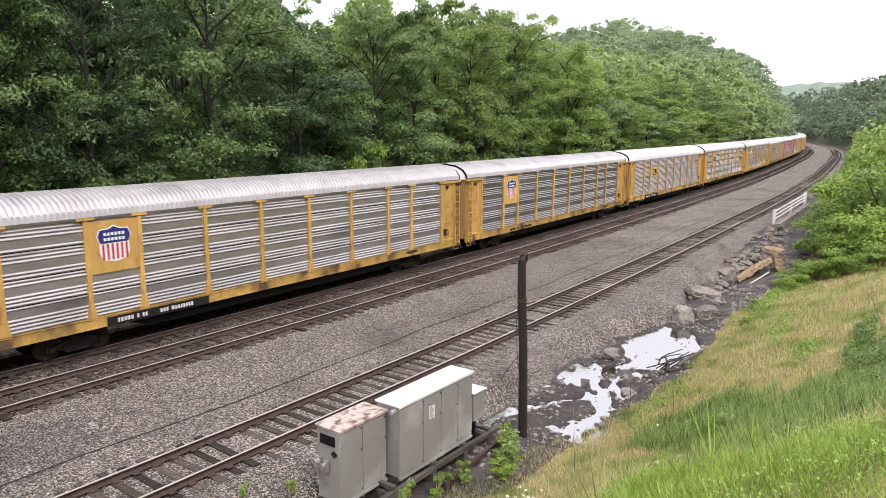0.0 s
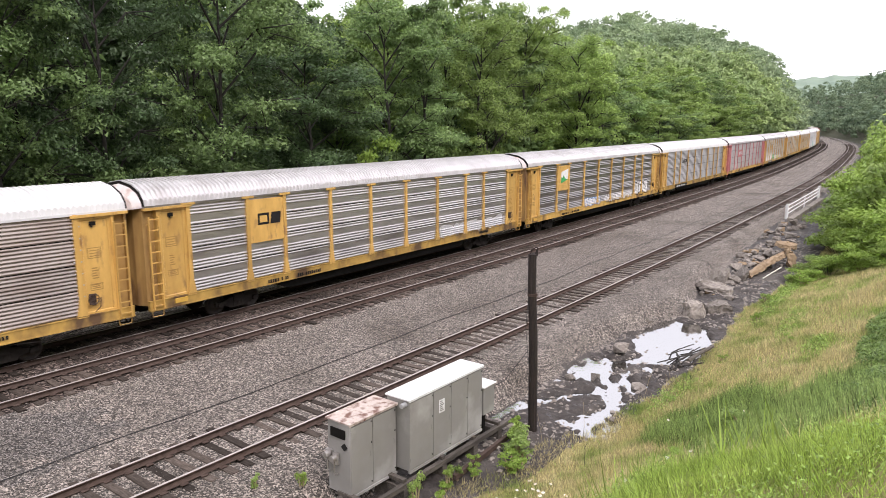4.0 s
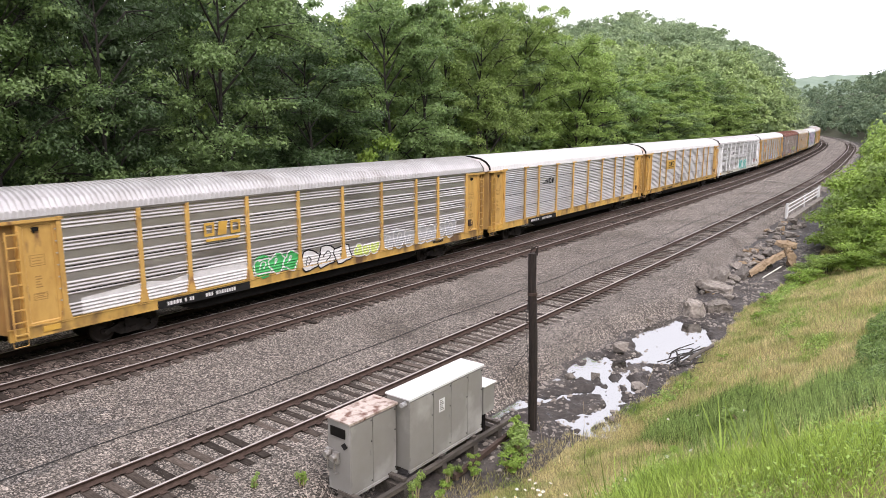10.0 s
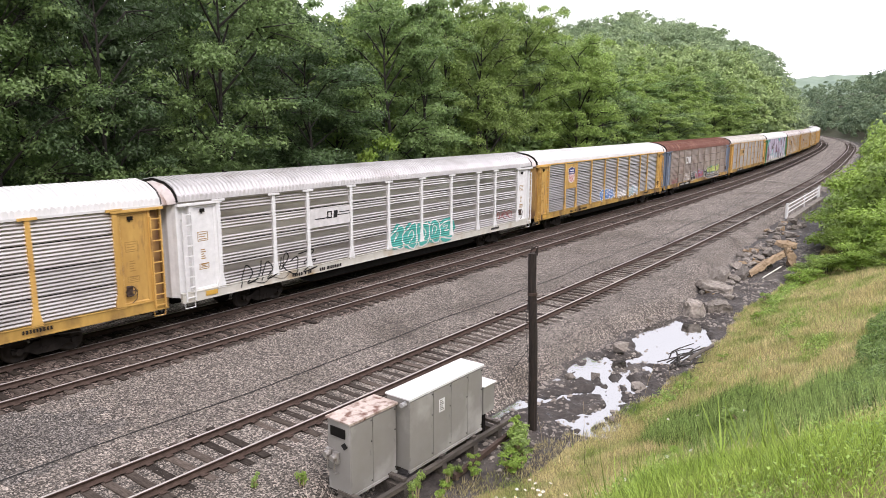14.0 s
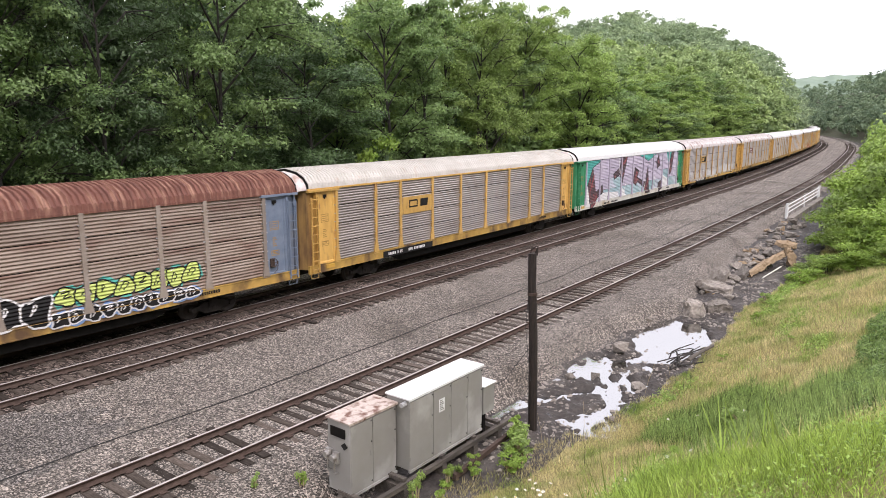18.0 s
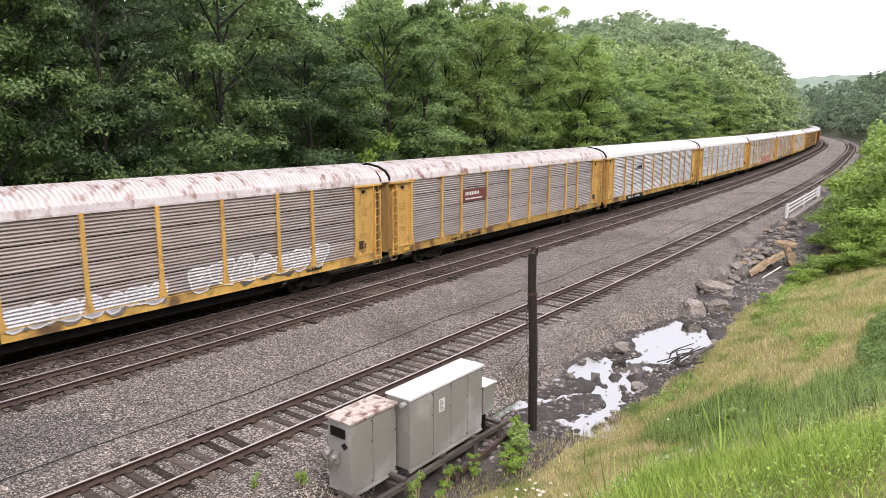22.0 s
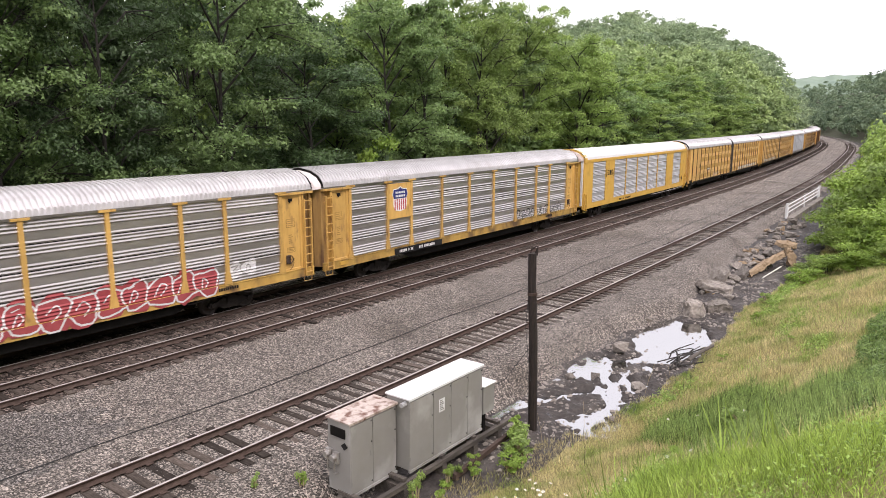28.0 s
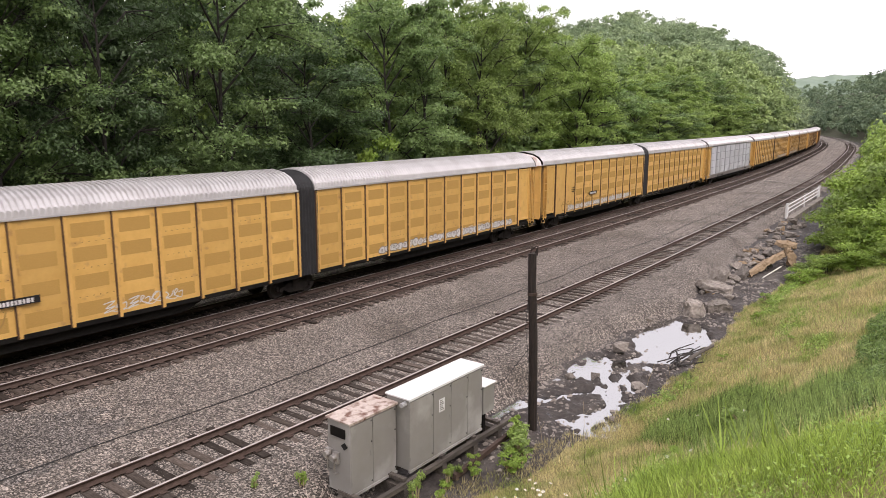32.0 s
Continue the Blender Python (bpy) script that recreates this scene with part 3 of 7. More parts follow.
# ---------------------------------------------------------------- the train
POSTS = [-11.95, -9.1, -7.1, -4.25, -1.41, 1.41, 4.25, 7.1, 9.1, 11.95]
SIDE0, SIDE1 = 1.38, 4.97
ROOF = [(-1.56, 4.97), (-1.53, 5.12), (-1.4, 5.34), (-1.12, 5.56), (-0.72, 5.72), (-0.3, 5.81), (0.3, 5.81), (0.72, 5.72), (1.12, 5.56), (1.4, 5.34), (1.53, 5.12), (1.56, 4.97)]
SHAPES = {}


def shape(key, make):
    if key not in SHAPES:
        SHAPES[key] = make()
    return SHAPES[key]


def plain_row(i):
    """Whether a row of a banded side is flat: four ribs, then two rows without."""
    return i % 6 in (4, 5)


def sheet_mesh(width, height, banded, n=7, first=0):
    """A corrugated side sheet, ribs along the car; its face looks to -y, its back edge lies at y = 0."""
    prof = []
    p = height / n
    for i in range(n):
        z = i * p
        if banded and plain_row(first + i):
            prof += [(z, 0.0), (z + p * 0.98, 0.0)]
        else:
            prof += [(z, 0.0), (z + p * 0.22, 0.0), (z + p * 0.42, -0.034), (z + p * 0.56, -0.034), (z + p * 0.98, 0.0)]
    prof[0] = (0.016, 0.0)
    prof[-1] = (height - 0.016, 0.0)
    prof = [(prof[0][0], 0.03)] + prof + [(prof[-1][0], 0.03)]
    h = width / 2
    v = [(x, y, z) for z, y in prof for x in (-h, h)]
    f = [(2 * i, 2 * i + 1, 2 * i + 3, 2 * i + 2) for i in range(len(prof) - 1)]
    me = bpy.data.meshes.new("side_sheet")
    me.from_pydata(v, [], f)
    me.update()
    return me


def post_mesh(cap, flare=0.2, w=0.085):
    """An upright between the sheets, flared at its foot, some with a cap plate."""
    p = Pile()
    z0, z1 = SIDE0 - 0.06, SIDE1 - 0.02
    p.plate([(-flare, z0), (flare, z0), (flare * 0.9, z0 + 0.1), (w, z0 + 0.62), (w, z1), (-w, z1), (-w, z0 + 0.62), (-flare * 0.9, z0 + 0.1)], -1.585, -1.47)
    if cap:
        p.box(-0.3, 0.3, -1.62, -1.47, z1 - 0.055, z1 + 0.035)
    return p.mesh("post")


def bolt_mesh():
    """The row of bolt heads down both edges of a post."""
    p = Pile()
    for i in range(9):
        z = SIDE0 + 0.28 + i * 0.41
        for x in (-0.115, 0.115):
            p.box(x - 0.02, x + 0.02, -1.57, -1.5, z - 0.02, z + 0.02)
    return p.mesh("bolts")


ARCH = [(-1.56, 4.97), (-1.51, 5.2), (-1.26, 5.48), (-0.78, 5.7), (0.0, 5.82), (0.78, 5.7), (1.26, 5.48), (1.51, 5.2), (1.56, 4.97)]


def roof_mesh(half, pitch=0.205, deep=0.085):
    """An arched roof with broad ribs across and narrow grooves between them."""
    n = int(round(2 * half / pitch))
    q = 2 * half / n
    v, k = [], len(ARCH)
    xs = []
    for i in range(n):
        x = -half + q * i
        xs += [(x, 0.0), (x + q * 0.16, deep), (x + q * 0.62, deep * 0.92), (x + q * 0.8, 0.0)]
    xs.append((half, 0.0))
    for x, up in xs:
        for y, z in ARCH:
            d = min(1.0, max(0.0, z - 4.97) * 2.5)
            v.append((x, y * (1 + up * 0.25 * d), z + up * d))
    f = [(i * k + j, (i + 1) * k + j, (i + 1) * k + j + 1, i * k + j + 1) for i in range(len(xs) - 1) for j in range(k - 1)]
    m = (len(xs) - 1) * k
    f += [tuple(range(k)), tuple(range(m + k - 1, m - 1, -1))]
    me = bpy.data.meshes.new("roof")
    me.from_pydata(v, [], f)
    me.update()
    return me


def rim_mesh(half):
    """The dark angle iron round the end of a roof."""
    k = len(ARCH)
    rings = [(half - 0.05, 1.0), (half - 0.05, 1.02), (half - 0.015, 1.02), (half - 0.015, 0.94)]
    v = [(x, y * g, 4.97 + (z - 4.97) * (g if g > 1 else g * 0.96) + (0.035 if g > 1 else 0)) for x, g in rings for y, z in ARCH]
    f = [(i * k + j, (i + 1) * k + j, (i + 1) * k + j + 1, i * k + j + 1) for i in range(3) for j in range(k - 1)]
    return Pile().add(v, f).mesh("roof_rim")


def ladder_mesh(x, z0=1.05, z1=4.6, steps=9):
    p = Pile()
    for dx in (-0.2, 0.2):
        p.box(x + dx - 0.025, x + dx + 0.025, -1.66, -1.6, z0, z1)
        for z in (z0 + 0.2, z1 - 0.3):
            p.box(x + dx - 0.02, x + dx + 0.02, -1.61, -1.5, z - 0.03, z + 0.03)
    for i in range(steps):
        z = z0 + 0.15 + (z1 - z0 - 0.25) * i / (steps - 1)
        p.box(x - 0.2, x + 0.2, -1.665, -1.63, z - 0.02, z + 0.02)
    return p.mesh("ladder")


def step_mesh(x):
    """A stirrup step hung below the sill."""
    p = Pile()
    p.tube([(x - 0.24, -1.5, 1.08), (x - 0.22, -1.53, 0.76), (x + 0.22, -1.53, 0.76), (x + 0.24, -1.5, 1.08)], 0.022, 5)
    return p.mesh("step")


def truck_mesh():
    """A two-axle truck: side frames, bolster, springs, bearing caps."""
    p = Pile()
    for s in (-1, 1):
        y0, y1 = (s * 0.98, s * 1.1) if s > 0 else (s * 1.1, s * 0.98)
        p.plate([(-1.1, 0.4), (-1.1, 0.56), (-0.72, 0.56), (-0.42, 0.7), (0.42, 0.7), (0.72, 0.56), (1.1, 0.56), (1.1, 0.4), (0.68, 0.42), (0.36, 0.24), (-0.36, 0.24), (-0.68, 0.42)], y0, y1)
        for x in (-0.89, 0.89):
            p.tube([(x, s * 0.95, 0.46), (x, s * 1.16, 0.46)], 0.11, 8)
        for x in (-0.2, 0.0, 0.2):
            p.tube([(x, s * 1.05, 0.3), (x, s * 1.05, 0.62)], 0.075, 6)
    p.box(-0.22, 0.22, -1.15, 1.15, 0.5, 0.8)
    return p.mesh("truck")


def wheel_mesh():
    p = Pile()
    n = 11
    prof = [(0.0, -0.07), (0.14, -0.07), (0.18, -0.02), (0.36, -0.02), (0.38, -0.065), (0.455, -0.065), (0.46, 0.05), (0.49, 0.07), (0.38, 0.07), (0.36, 0.02), (0.0, 0.02)]
    v = [(r * math.cos(i * math.tau / n), y, r * math.sin(i * math.tau / n)) for r, y in prof for i in range(n)]
    f = [(k * n + i, (k + 1) * n + i, (k + 1) * n + (i + 1) % n, k * n + (i + 1) % n) for k in range(len(prof) - 1) for i in range(n)]
    return p.add(v, f).mesh("wheel", True)


def frame_mesh(half):
    """The underframe: deck, centre sill, cross bearers, couplers at both ends."""
    p = Pile()
    p.box(-half, half, -1.42, 1.42, 1.12, 1.26)
    p.box(-half + 0.3, half - 0.3, -0.32, 0.32, 0.72, 1.12)
    x = -half + 4.4
    while x < half - 4:
        p.plate([(x - 0.08, 1.12), (x + 0.08, 1.12), (x + 0.08, 0.82), (x - 0.08, 0.82)], -1.3, 1.3)
        x += 2.3
    for s in (-1, 1):
        x0, x1 = sorted((s * (half - 0.3), s * (half + 0.55)))
        p.box(x0, x1, -0.16, 0.16, 0.74, 1.0)
        p.tube([(s * half, -0.45, 0.85), (s * (half + 0.25), -0.5, 0.5), (s * (half + 0.52), -0.2, 0.45)], 0.03, 5)
    p.box(-2.6, -0.9, -1.2, -0.5, 0.62, 1.02)
    p.tube([(1.0, -0.9, 0.8), (2.4, -0.9, 0.8)], 0.19, 8)
    return p.mesh("underframe")


def end_mesh(half, low=1.2):
    """Curved doors that close an end of the car, at +x, pressed in vertical leaves."""
    pts = []
    for i in range(17):
        a = -1.0 + 2.0 * i / 16
        pts.append((half + 0.28 * (1 - abs(a) ** 3) - (0.035 if i % 2 else 0), 1.44 * a))
    return Pile().prism(pts + [(half - 0.1, 1.44), (half - 0.1, -1.44)], low, 4.9).mesh("end_door")


def bar_mesh(half):
    return Pile().box(half + 0.05, half + 0.31, -0.75, 0.75, -0.05, 0.05).mesh("door_bar")


def gable_mesh(half):
    """The domed hood above the end doors, under the roof's arch."""
    k = len(ARCH)
    rings = [(half - 0.1, 0.955, 1.0), (half + 0.1, 0.94, 0.93), (half + 0.28, 0.9, 0.74), (half + 0.38, 0.84, 0.45), (half + 0.4, 0.82, 0.0)]
    v = [(x, y * a, 4.87 + (z - 4.9) * c) for x, a, c in rings for y, z in ARCH]
    f = [(i * k + j, (i + 1) * k + j, (i + 1) * k + j + 1, i * k + j + 1) for i in range(4) for j in range(k - 1)]
    return Pile().add(v, f).mesh("end_gable", True)


def end_of_car(car, half, mat, flip, low=1.2):
    key = (half, low)
    part("end_door", shape(("end", key), lambda: end_mesh(half, low)), mat, car, "", flip)
    part("end_gable", shape(("gable", key), lambda: gable_mesh(half)), M["hood"], car, "streaked pale hood", flip)
    part("roof_rim", shape(("rim", key), lambda: rim_mesh(half)), M["dark"], car, "dark edge iron of the roof", flip)
    for z in (1.9, 3.1, 4.3):
        part("door_bar", shape(("bar", key), lambda: bar_mesh(half)), mat, car, "", flip @ pose(0, 0, z))


M["hood"] = shade("streaked_hood", (0.5, 0.44, 0.42), (0.68, 0.62, 0.6), 2.0, 0.5, vary=0.12, stain=(0.33, 0.22, 0.17), stain_scale=1.6, stain_at=0.58, stretch=(1, 1, 0.5))


def panel_mesh(x0, x1):
    """The plain sheet by the ladder at a car's end, pressed in the middle."""
    z0, z1, b, r = SIDE0 - 0.05, SIDE1 - 0.12, 0.12, -1.47
    v = [(x, y, z) for y in (-1.51, -1.42) for x, z in rect(x0, x1, z0, z1)] + [(x, -1.51, z) for x, z in rect(x0 + b, x1 - b, z0 + b, z1 - b)] + [(x, r, z) for x, z in rect(x0 + b + 0.03, x1 - b - 0.03, z0 + b + 0.03, z1 - b - 0.03)]
    f = [(0, 1, 9, 8), (1, 2, 10, 9), (2, 3, 11, 10), (3, 0, 8, 11), (8, 9, 13, 12), (9, 10, 14, 13), (10, 11, 15, 14), (11, 8, 12, 15), (12, 13, 14, 15), (4, 7, 6, 5), (0, 4, 5, 1), (1, 5, 6, 2), (2, 6, 7, 3), (3, 7, 4, 0)]
    return Pile().add(v, f).mesh("end_panel")


def rect(x0, x1, z0, z1):
    return [(x0, z0), (x1, z0), (x1, z1), (x0, z1)]


FLIP = Matrix.Rotation(math.pi, 4, "Z")


def both(name, mesh, mat, car, label="", m=Matrix()):
    """A part on the near side, and its twin on the far side."""
    return [part(name, mesh, mat, car, label, m), part(name, mesh, mat, car, label, FLIP @ m)]


def running_gear(car, half, trucks):
    part("underframe", shape(("frame", half), lambda: frame_mesh(half)), M["dark"], car)
    x = min(abs(t) for t in trucks) - 1.7
    for y in (-1.24, 1.24):
        part("girder", shape(("girder", x), lambda: Pile().plate([(-x, 0.95), (-x + 1.0, 0.56), (x - 1.0, 0.56), (x, 0.95), (x, 1.12), (-x, 1.12)], -0.05, 0.05).mesh("girder")), M["dark"], car, "", pose(0, y, 0))
    for x in trucks:
        tr = part("truck", shape("truck", truck_mesh), M["truck"], car, "grimy cast steel truck", pose(x, 0, 0))
        for a in (-0.89, 0.89):
            for y in (-0.755, 0.755):
                part("wheel", shape("wheel", wheel_mesh), M["wheel"], tr, "", pose(a, y, 0.46, 0, 0, 0 if y < 0 else 180))


M["truck"] = shade("grimy_cast_steel", (0.011, 0.009, 0.008), (0.03, 0.025, 0.022), 3, 0.85)
M["truck"].node_tree.nodes["Principled BSDF"].inputs["Specular IOR Level"].default_value = 0.2
M["wheel"] = shade("wheel_steel", (0.02, 0.016, 0.014), (0.05, 0.04, 0.035), 3, 0.7, metal=0.2)


def bars(car, x, z, w, h, mat, y=-1.585, name="lettering", rows=1, cut=6):
    """Illegible lettering as bars."""
    p = Pile()
    r = random.Random(int(x * 100 + z * 10))
    for i in range(rows):
        zz = z - i * h * 1.5
        q = x
        while q < x + w:
            l = h * r.uniform(0.45, 0.75)
            p.box(q, q + l, y - 0.004, y, zz, zz + h)
            q += l + h * 0.25 + (h * 0.7 if r.random() < 1 / cut else 0)
    return tagged(part(name, p, mat, car), kind="stuff")


def placard(car, x0, x1, z0, z1, mat, y=-1.567):
    return part("placard", Pile().box(x0, x1, y, y + 0.045, z0, z1), mat, car, "painted emblem plate")


def emblem(car, pieces, y):
    """Plain shapes of an emblem: (material, outline in x and z) one over the other."""
    for i, (mat, ring) in enumerate(pieces):
        part("emblem", Pile().plate(ring, y - 0.006 * (i + 1), y), mat, car)


def shield(car, x, z, w, h, y):
    """A striped shield with a blue chief and bars in place of its letters."""
    s = lambda k: [(x + a * w * k, z + b * h * k) for a, b in ((-0.36, -0.42), (-0.1, -0.48), (0, -0.5), (0.1, -0.48), (0.36, -0.42), (0.44, -0.2), (0.42, 0.05), (0.5, 0.2), (0.42, 0.4), (0.15, 0.42), (0, 0.5), (-0.15, 0.42), (-0.42, 0.4), (-0.5, 0.2), (-0.42, 0.05), (-0.44, -0.2))]
    emblem(car, [(M["white_paint"], s(1.0))], y)
    top = [(x + a * w, z + b * h) for a, b in ((-0.4, 0.02), (0.4, 0.02), (0.47, 0.2), (0.4, 0.37), (0.14, 0.39), (0, 0.46), (-0.14, 0.39), (-0.4, 0.37), (-0.47, 0.2))]
    emblem(car, [(M["navy"], top)], y - 0.007)
    p = Pile()
    for i in range(6):
        a = -0.36 + i * 0.135
        p.box(x + a * w, x + (a + 0.06) * w, y - 0.012, y - 0.006, z - 0.43 * h, z + 0.0 * h)
    tagged(part("emblem_stripes", p, M["red"], car), kind="stuff")
    p = Pile()
    for zz in (0.26, 0.12):
        for i in range(6):
            a = -0.3 + i * 0.105
            p.box(x + a * w, x + (a + 0.07) * w, y - 0.019, y - 0.013, z + (zz - 0.04) * h, z + (zz + 0.04) * h)
    tagged(part("emblem_bars", p, M["white_paint"], car), kind="stuff")


def letters(car, x, z, w, h, n, mat, y, gap=0.22):
    """n blocky signs of an emblem that stays unlettered: hollow frames of heavy strokes."""
    p = Pile()
    c = w / n
    t = h * 0.2
    for i in range(n):
        a, b = x + i * c, x + i * c + c * (1 - gap)
        if i % 2:
            p.plate([(a, z), (b - 0.15 * h, z), (b, z + h), (a + 0.15 * h, z + h)], y - 0.006, y)
        else:
            p.box(a, b, y - 0.006, y, z, z + t)
            p.box(a, b, y - 0.006, y, z + h - t, z + h)
            p.box(a, a + t, y - 0.006, y, z + t, z + h - t)
            p.box(b - t, b, y - 0.006, y, z + t, z + h - t)
    return tagged(part("emblem", p, mat, car), kind="stuff")


# the heights at which a side sheet's relief bends, with its depth there
def relief(banded):
    p = (SIDE1 - SIDE0) / 28
    rows = [(0.9, -1.592), (SIDE0 + 0.004, -1.592), (SIDE0 + 0.005, -1.504)]
    for i in range(28):
        z = SIDE0 + i * p
        if banded and plain_row(i):
            continue
        rows += [(z + p * 0.22, -1.504), (z + p * 0.42, -1.538), (z + p * 0.56, -1.538), (z + p * 0.98, -1.504)]
    return rows + [(SIDE1 - 0.07, -1.504)]


SMOOTH = [(0.9, -1.508), (5.0, -1.508)]
RIDGES = {False: relief(False), True: relief(True)}


def clip(ring, z, above):
    """The part of an outline above or below a height."""
    out = []
    k = 1 if above else -1
    for (ax, az), (bx, bz) in zip(ring, ring[1:] + ring[:1]):
        if k * (az - z) >= 0:
            out.append((ax, az))
        if (az - z) * (bz - z) < 0:
            u = (z - az) / (bz - az)
            out.append((ax + u * (bx - ax), z))
    return out


def smear(pile, ring, rows, lift=0.0):
    """Lays a patch of paint over the relief of a side."""
    lo, hi = min(z for x, z in ring), max(z for x, z in ring)
    for (z0, y0), (z1, y1) in zip(rows, rows[1:]):
        if z1 <= lo or z0 >= hi:
            continue
        piece = clip(clip(ring, z0, True), z1, False) if lo < z0 or hi > z1 else ring
        if len(piece) < 3:
            continue
        pile.add([(x, y0 + (y1 - y0) * (z - z0) / (z1 - z0) - lift, z) for x, z in piece], [tuple(range(len(piece)))])


def stroke(pile, a, b, w0, w1, rows, lift):
    """A tapered stroke from a to b."""
    d = math.hypot(b[0] - a[0], b[1] - a[1]) or 1
    ux, uz = (b[0] - a[0]) / d, (b[1] - a[1]) / d
    ring = [(a[0] - ux * w0 * 0.6, a[1] - uz * w0 * 0.6), (a[0] + uz * w0, a[1] - ux * w0), (b[0] + uz * w1, b[1] - ux * w1), (b[0] + ux * w1 * 0.7, b[1] + uz * w1 * 0.7), (b[0] - uz * w1, b[1] + ux * w1), (a[0] - uz * w0, a[1] + ux * w0)]
    smear(pile, ring, rows, lift)


def curve(pts, n=4):
    """A smooth line through the points."""
    out = []
    for i in range(len(pts) - 1):
        p0, p1, p2, p3 = pts[max(i - 1, 0)], pts[i], pts[i + 1], pts[min(i + 2, len(pts) - 1)]
        for k in range(n):
            u = k / n
            out.append(tuple(0.5 * (2 * b + (c - a) * u + (2 * a - 5 * b + 4 * c - d) * u * u + (3 * b - a - 3 * c + d) * u ** 3) for a, b, c, d in zip(p0, p1, p2, p3)))
    return out + [pts[-1]]


def line(pile, pts, w, rows, lift):
    """A sprayed line that follows the points."""
    for i, (a, b) in enumerate(zip(pts, pts[1:])):
        stroke(pile, a, b, w, w, rows, lift + 0.00005 * (i % 5))


LOOPS = ([(0, 0.2), (0.3, 1), (0.9, 0.8), (0.5, 0.2), (0.1, 0.5), (0.7, 1.0), (1, 0)], [(0, 0), (0.2, 0.9), (0.6, 0.5), (0.3, 0.1), (0.9, 0.3), (1, 0.95)], [(0, 0.5), (0.5, 1), (1, 0.5), (0.5, 0), (0.1, 0.6), (0.8, 0.7)],
         [(0, 0.9), (0.9, 1), (0.2, 0.4), (1, 0.5), (0.1, 0), (1, 0.1)], [(0, 0.3), (0.4, 0.8), (0.2, 1), (0.1, 0.4), (0.8, 0), (0.9, 0.7), (0.5, 0.6)])


def spray(car, x0, x1, z0, z1, fill, ink, seed, rows=None, back=None):
    """Sprayed lettering that cannot be read: an overspray cloud and bubble shapes with an outline, or bare looping lines."""
    r = random.Random(seed)
    rows = rows or RIDGES[BANDED[0]]
    h = z1 - z0
    n = max(2, round((x1 - x0) / (0.7 * h + 0.15)))
    c = (x1 - x0) / n
    cloud, rim, body, thin = Pile(), Pile(), Pile(), Pile()
    for i in range(n):
        lo, hi = z0 + r.uniform(0.0, 0.12) * h, z1 - r.uniform(0, 0.2) * h
        mx, mz = x0 + (i + 0.5) * c, (lo + hi) / 2
        sign = r.choice(LOOPS)
        lean = r.uniform(-0.06, 0.2) * h
        grow = lambda a, g: (mx + (a[0] - 0.5) * c * g + lean * (a[1] - 0.5), lo + (hi - lo) * (0.5 + (a[1] - 0.5) * g))
        if back:
            ring = [(mx + c * 0.75 * math.cos(q * math.tau / 11) * r.uniform(0.75, 1.2), mz + h * 0.52 * math.sin(q * math.tau / 11) * r.uniform(0.75, 1.2)) for q in range(11)]
            smear(cloud, ring, rows, 0.001 + 0.0003 * (i % 3))
        if fill:
            k, ph, pw = r.choice((2, 3, 3, 4)), r.uniform(0, 6.3), r.uniform(0.6, 0.95)
            ring = []
            for q in range(15):
                a = q * math.tau / 15
                g = 1 + 0.17 * math.sin(k * a + ph) + r.uniform(-0.05, 0.05)
                u, v = math.cos(a), math.sin(a)
                u, v = math.copysign(abs(u) ** pw, u), math.copysign(abs(v) ** pw, v)
                ring.append((mx + c * 0.56 * g * u + lean * v * 0.5, mz + (hi - lo) * 0.5 * g * v))
            smear(body, ring, rows, 0.003 + 0.0009 * (i % 4))
            line(rim, ring + ring[:1], 0.018 + 0.014 * h, rows, 0.0034 + 0.0009 * (i % 4))
            line(rim, curve([grow(a, 0.5) for a in sign[:4]], 3), 0.014 + 0.01 * h, rows, 0.007)
            if r.random() < 0.6:
                line(thin, [(mx - c * 0.3, hi - 0.16 * h), (mx - c * 0.05, hi - 0.1 * h)], 0.02, rows, 0.0078)
        else:
            line(rim, curve([grow(a, r.uniform(0.85, 1.05)) for a in sign], 4), 0.014 + 0.012 * h, rows, 0.003 + 0.0003 * (i % 3))
            if i and r.random() < 0.5:
                line(rim, curve([(mx - c, lo + 0.1 * h), (mx - 0.4 * c, lo - 0.05 * h), (mx, lo + 0.2 * h)], 3), 0.014, rows, 0.004)
    layers = [("spray_cloud", cloud, back, "patchy overspray behind graffiti"), ("spray_paint", body, fill, "sprayed graffiti bubbles"), ("spray_rim", rim, ink, "sprayed graffiti outline"), ("spray_line", thin, M["spray_white"], "thin sprayed lines")]
    for nm, pile, mat, label in layers:
        if pile.v and mat:
            tagged(part(nm, pile, mat, car), label, kind="stuff")


BANDED = [False]


def stencil_mesh():
    """Faded service stencils: two boxes and rows of bars."""
    p = Pile()
    for z, h, w in ((3.35, 0.36, 0.24), (2.2, 0.22, 0.22)):
        for x0, x1, z0, z1 in ((-w, w, z, z + 0.025), (-w, w, z + h, z + h + 0.025), (-w, -w + 0.025, z + 0.025, z + h), (w - 0.025, w, z + 0.025, z + h)):
            p.box(x0, x1, -1.476, -1.47, z0, z1)
        for i in range(3):
            p.box(-w + 0.07, w - 0.07 - 0.05 * (i % 2), -1.476, -1.47, z + 0.07 + i * h * 0.27, z + 0.1 + i * h * 0.27)
    for i in range(5):
        p.box(-0.12, 0.1 - 0.04 * (i % 3), -1.476, -1.47, 2.62 + i * 0.09, 2.66 + i * 0.09)
    return p.mesh("stencil")


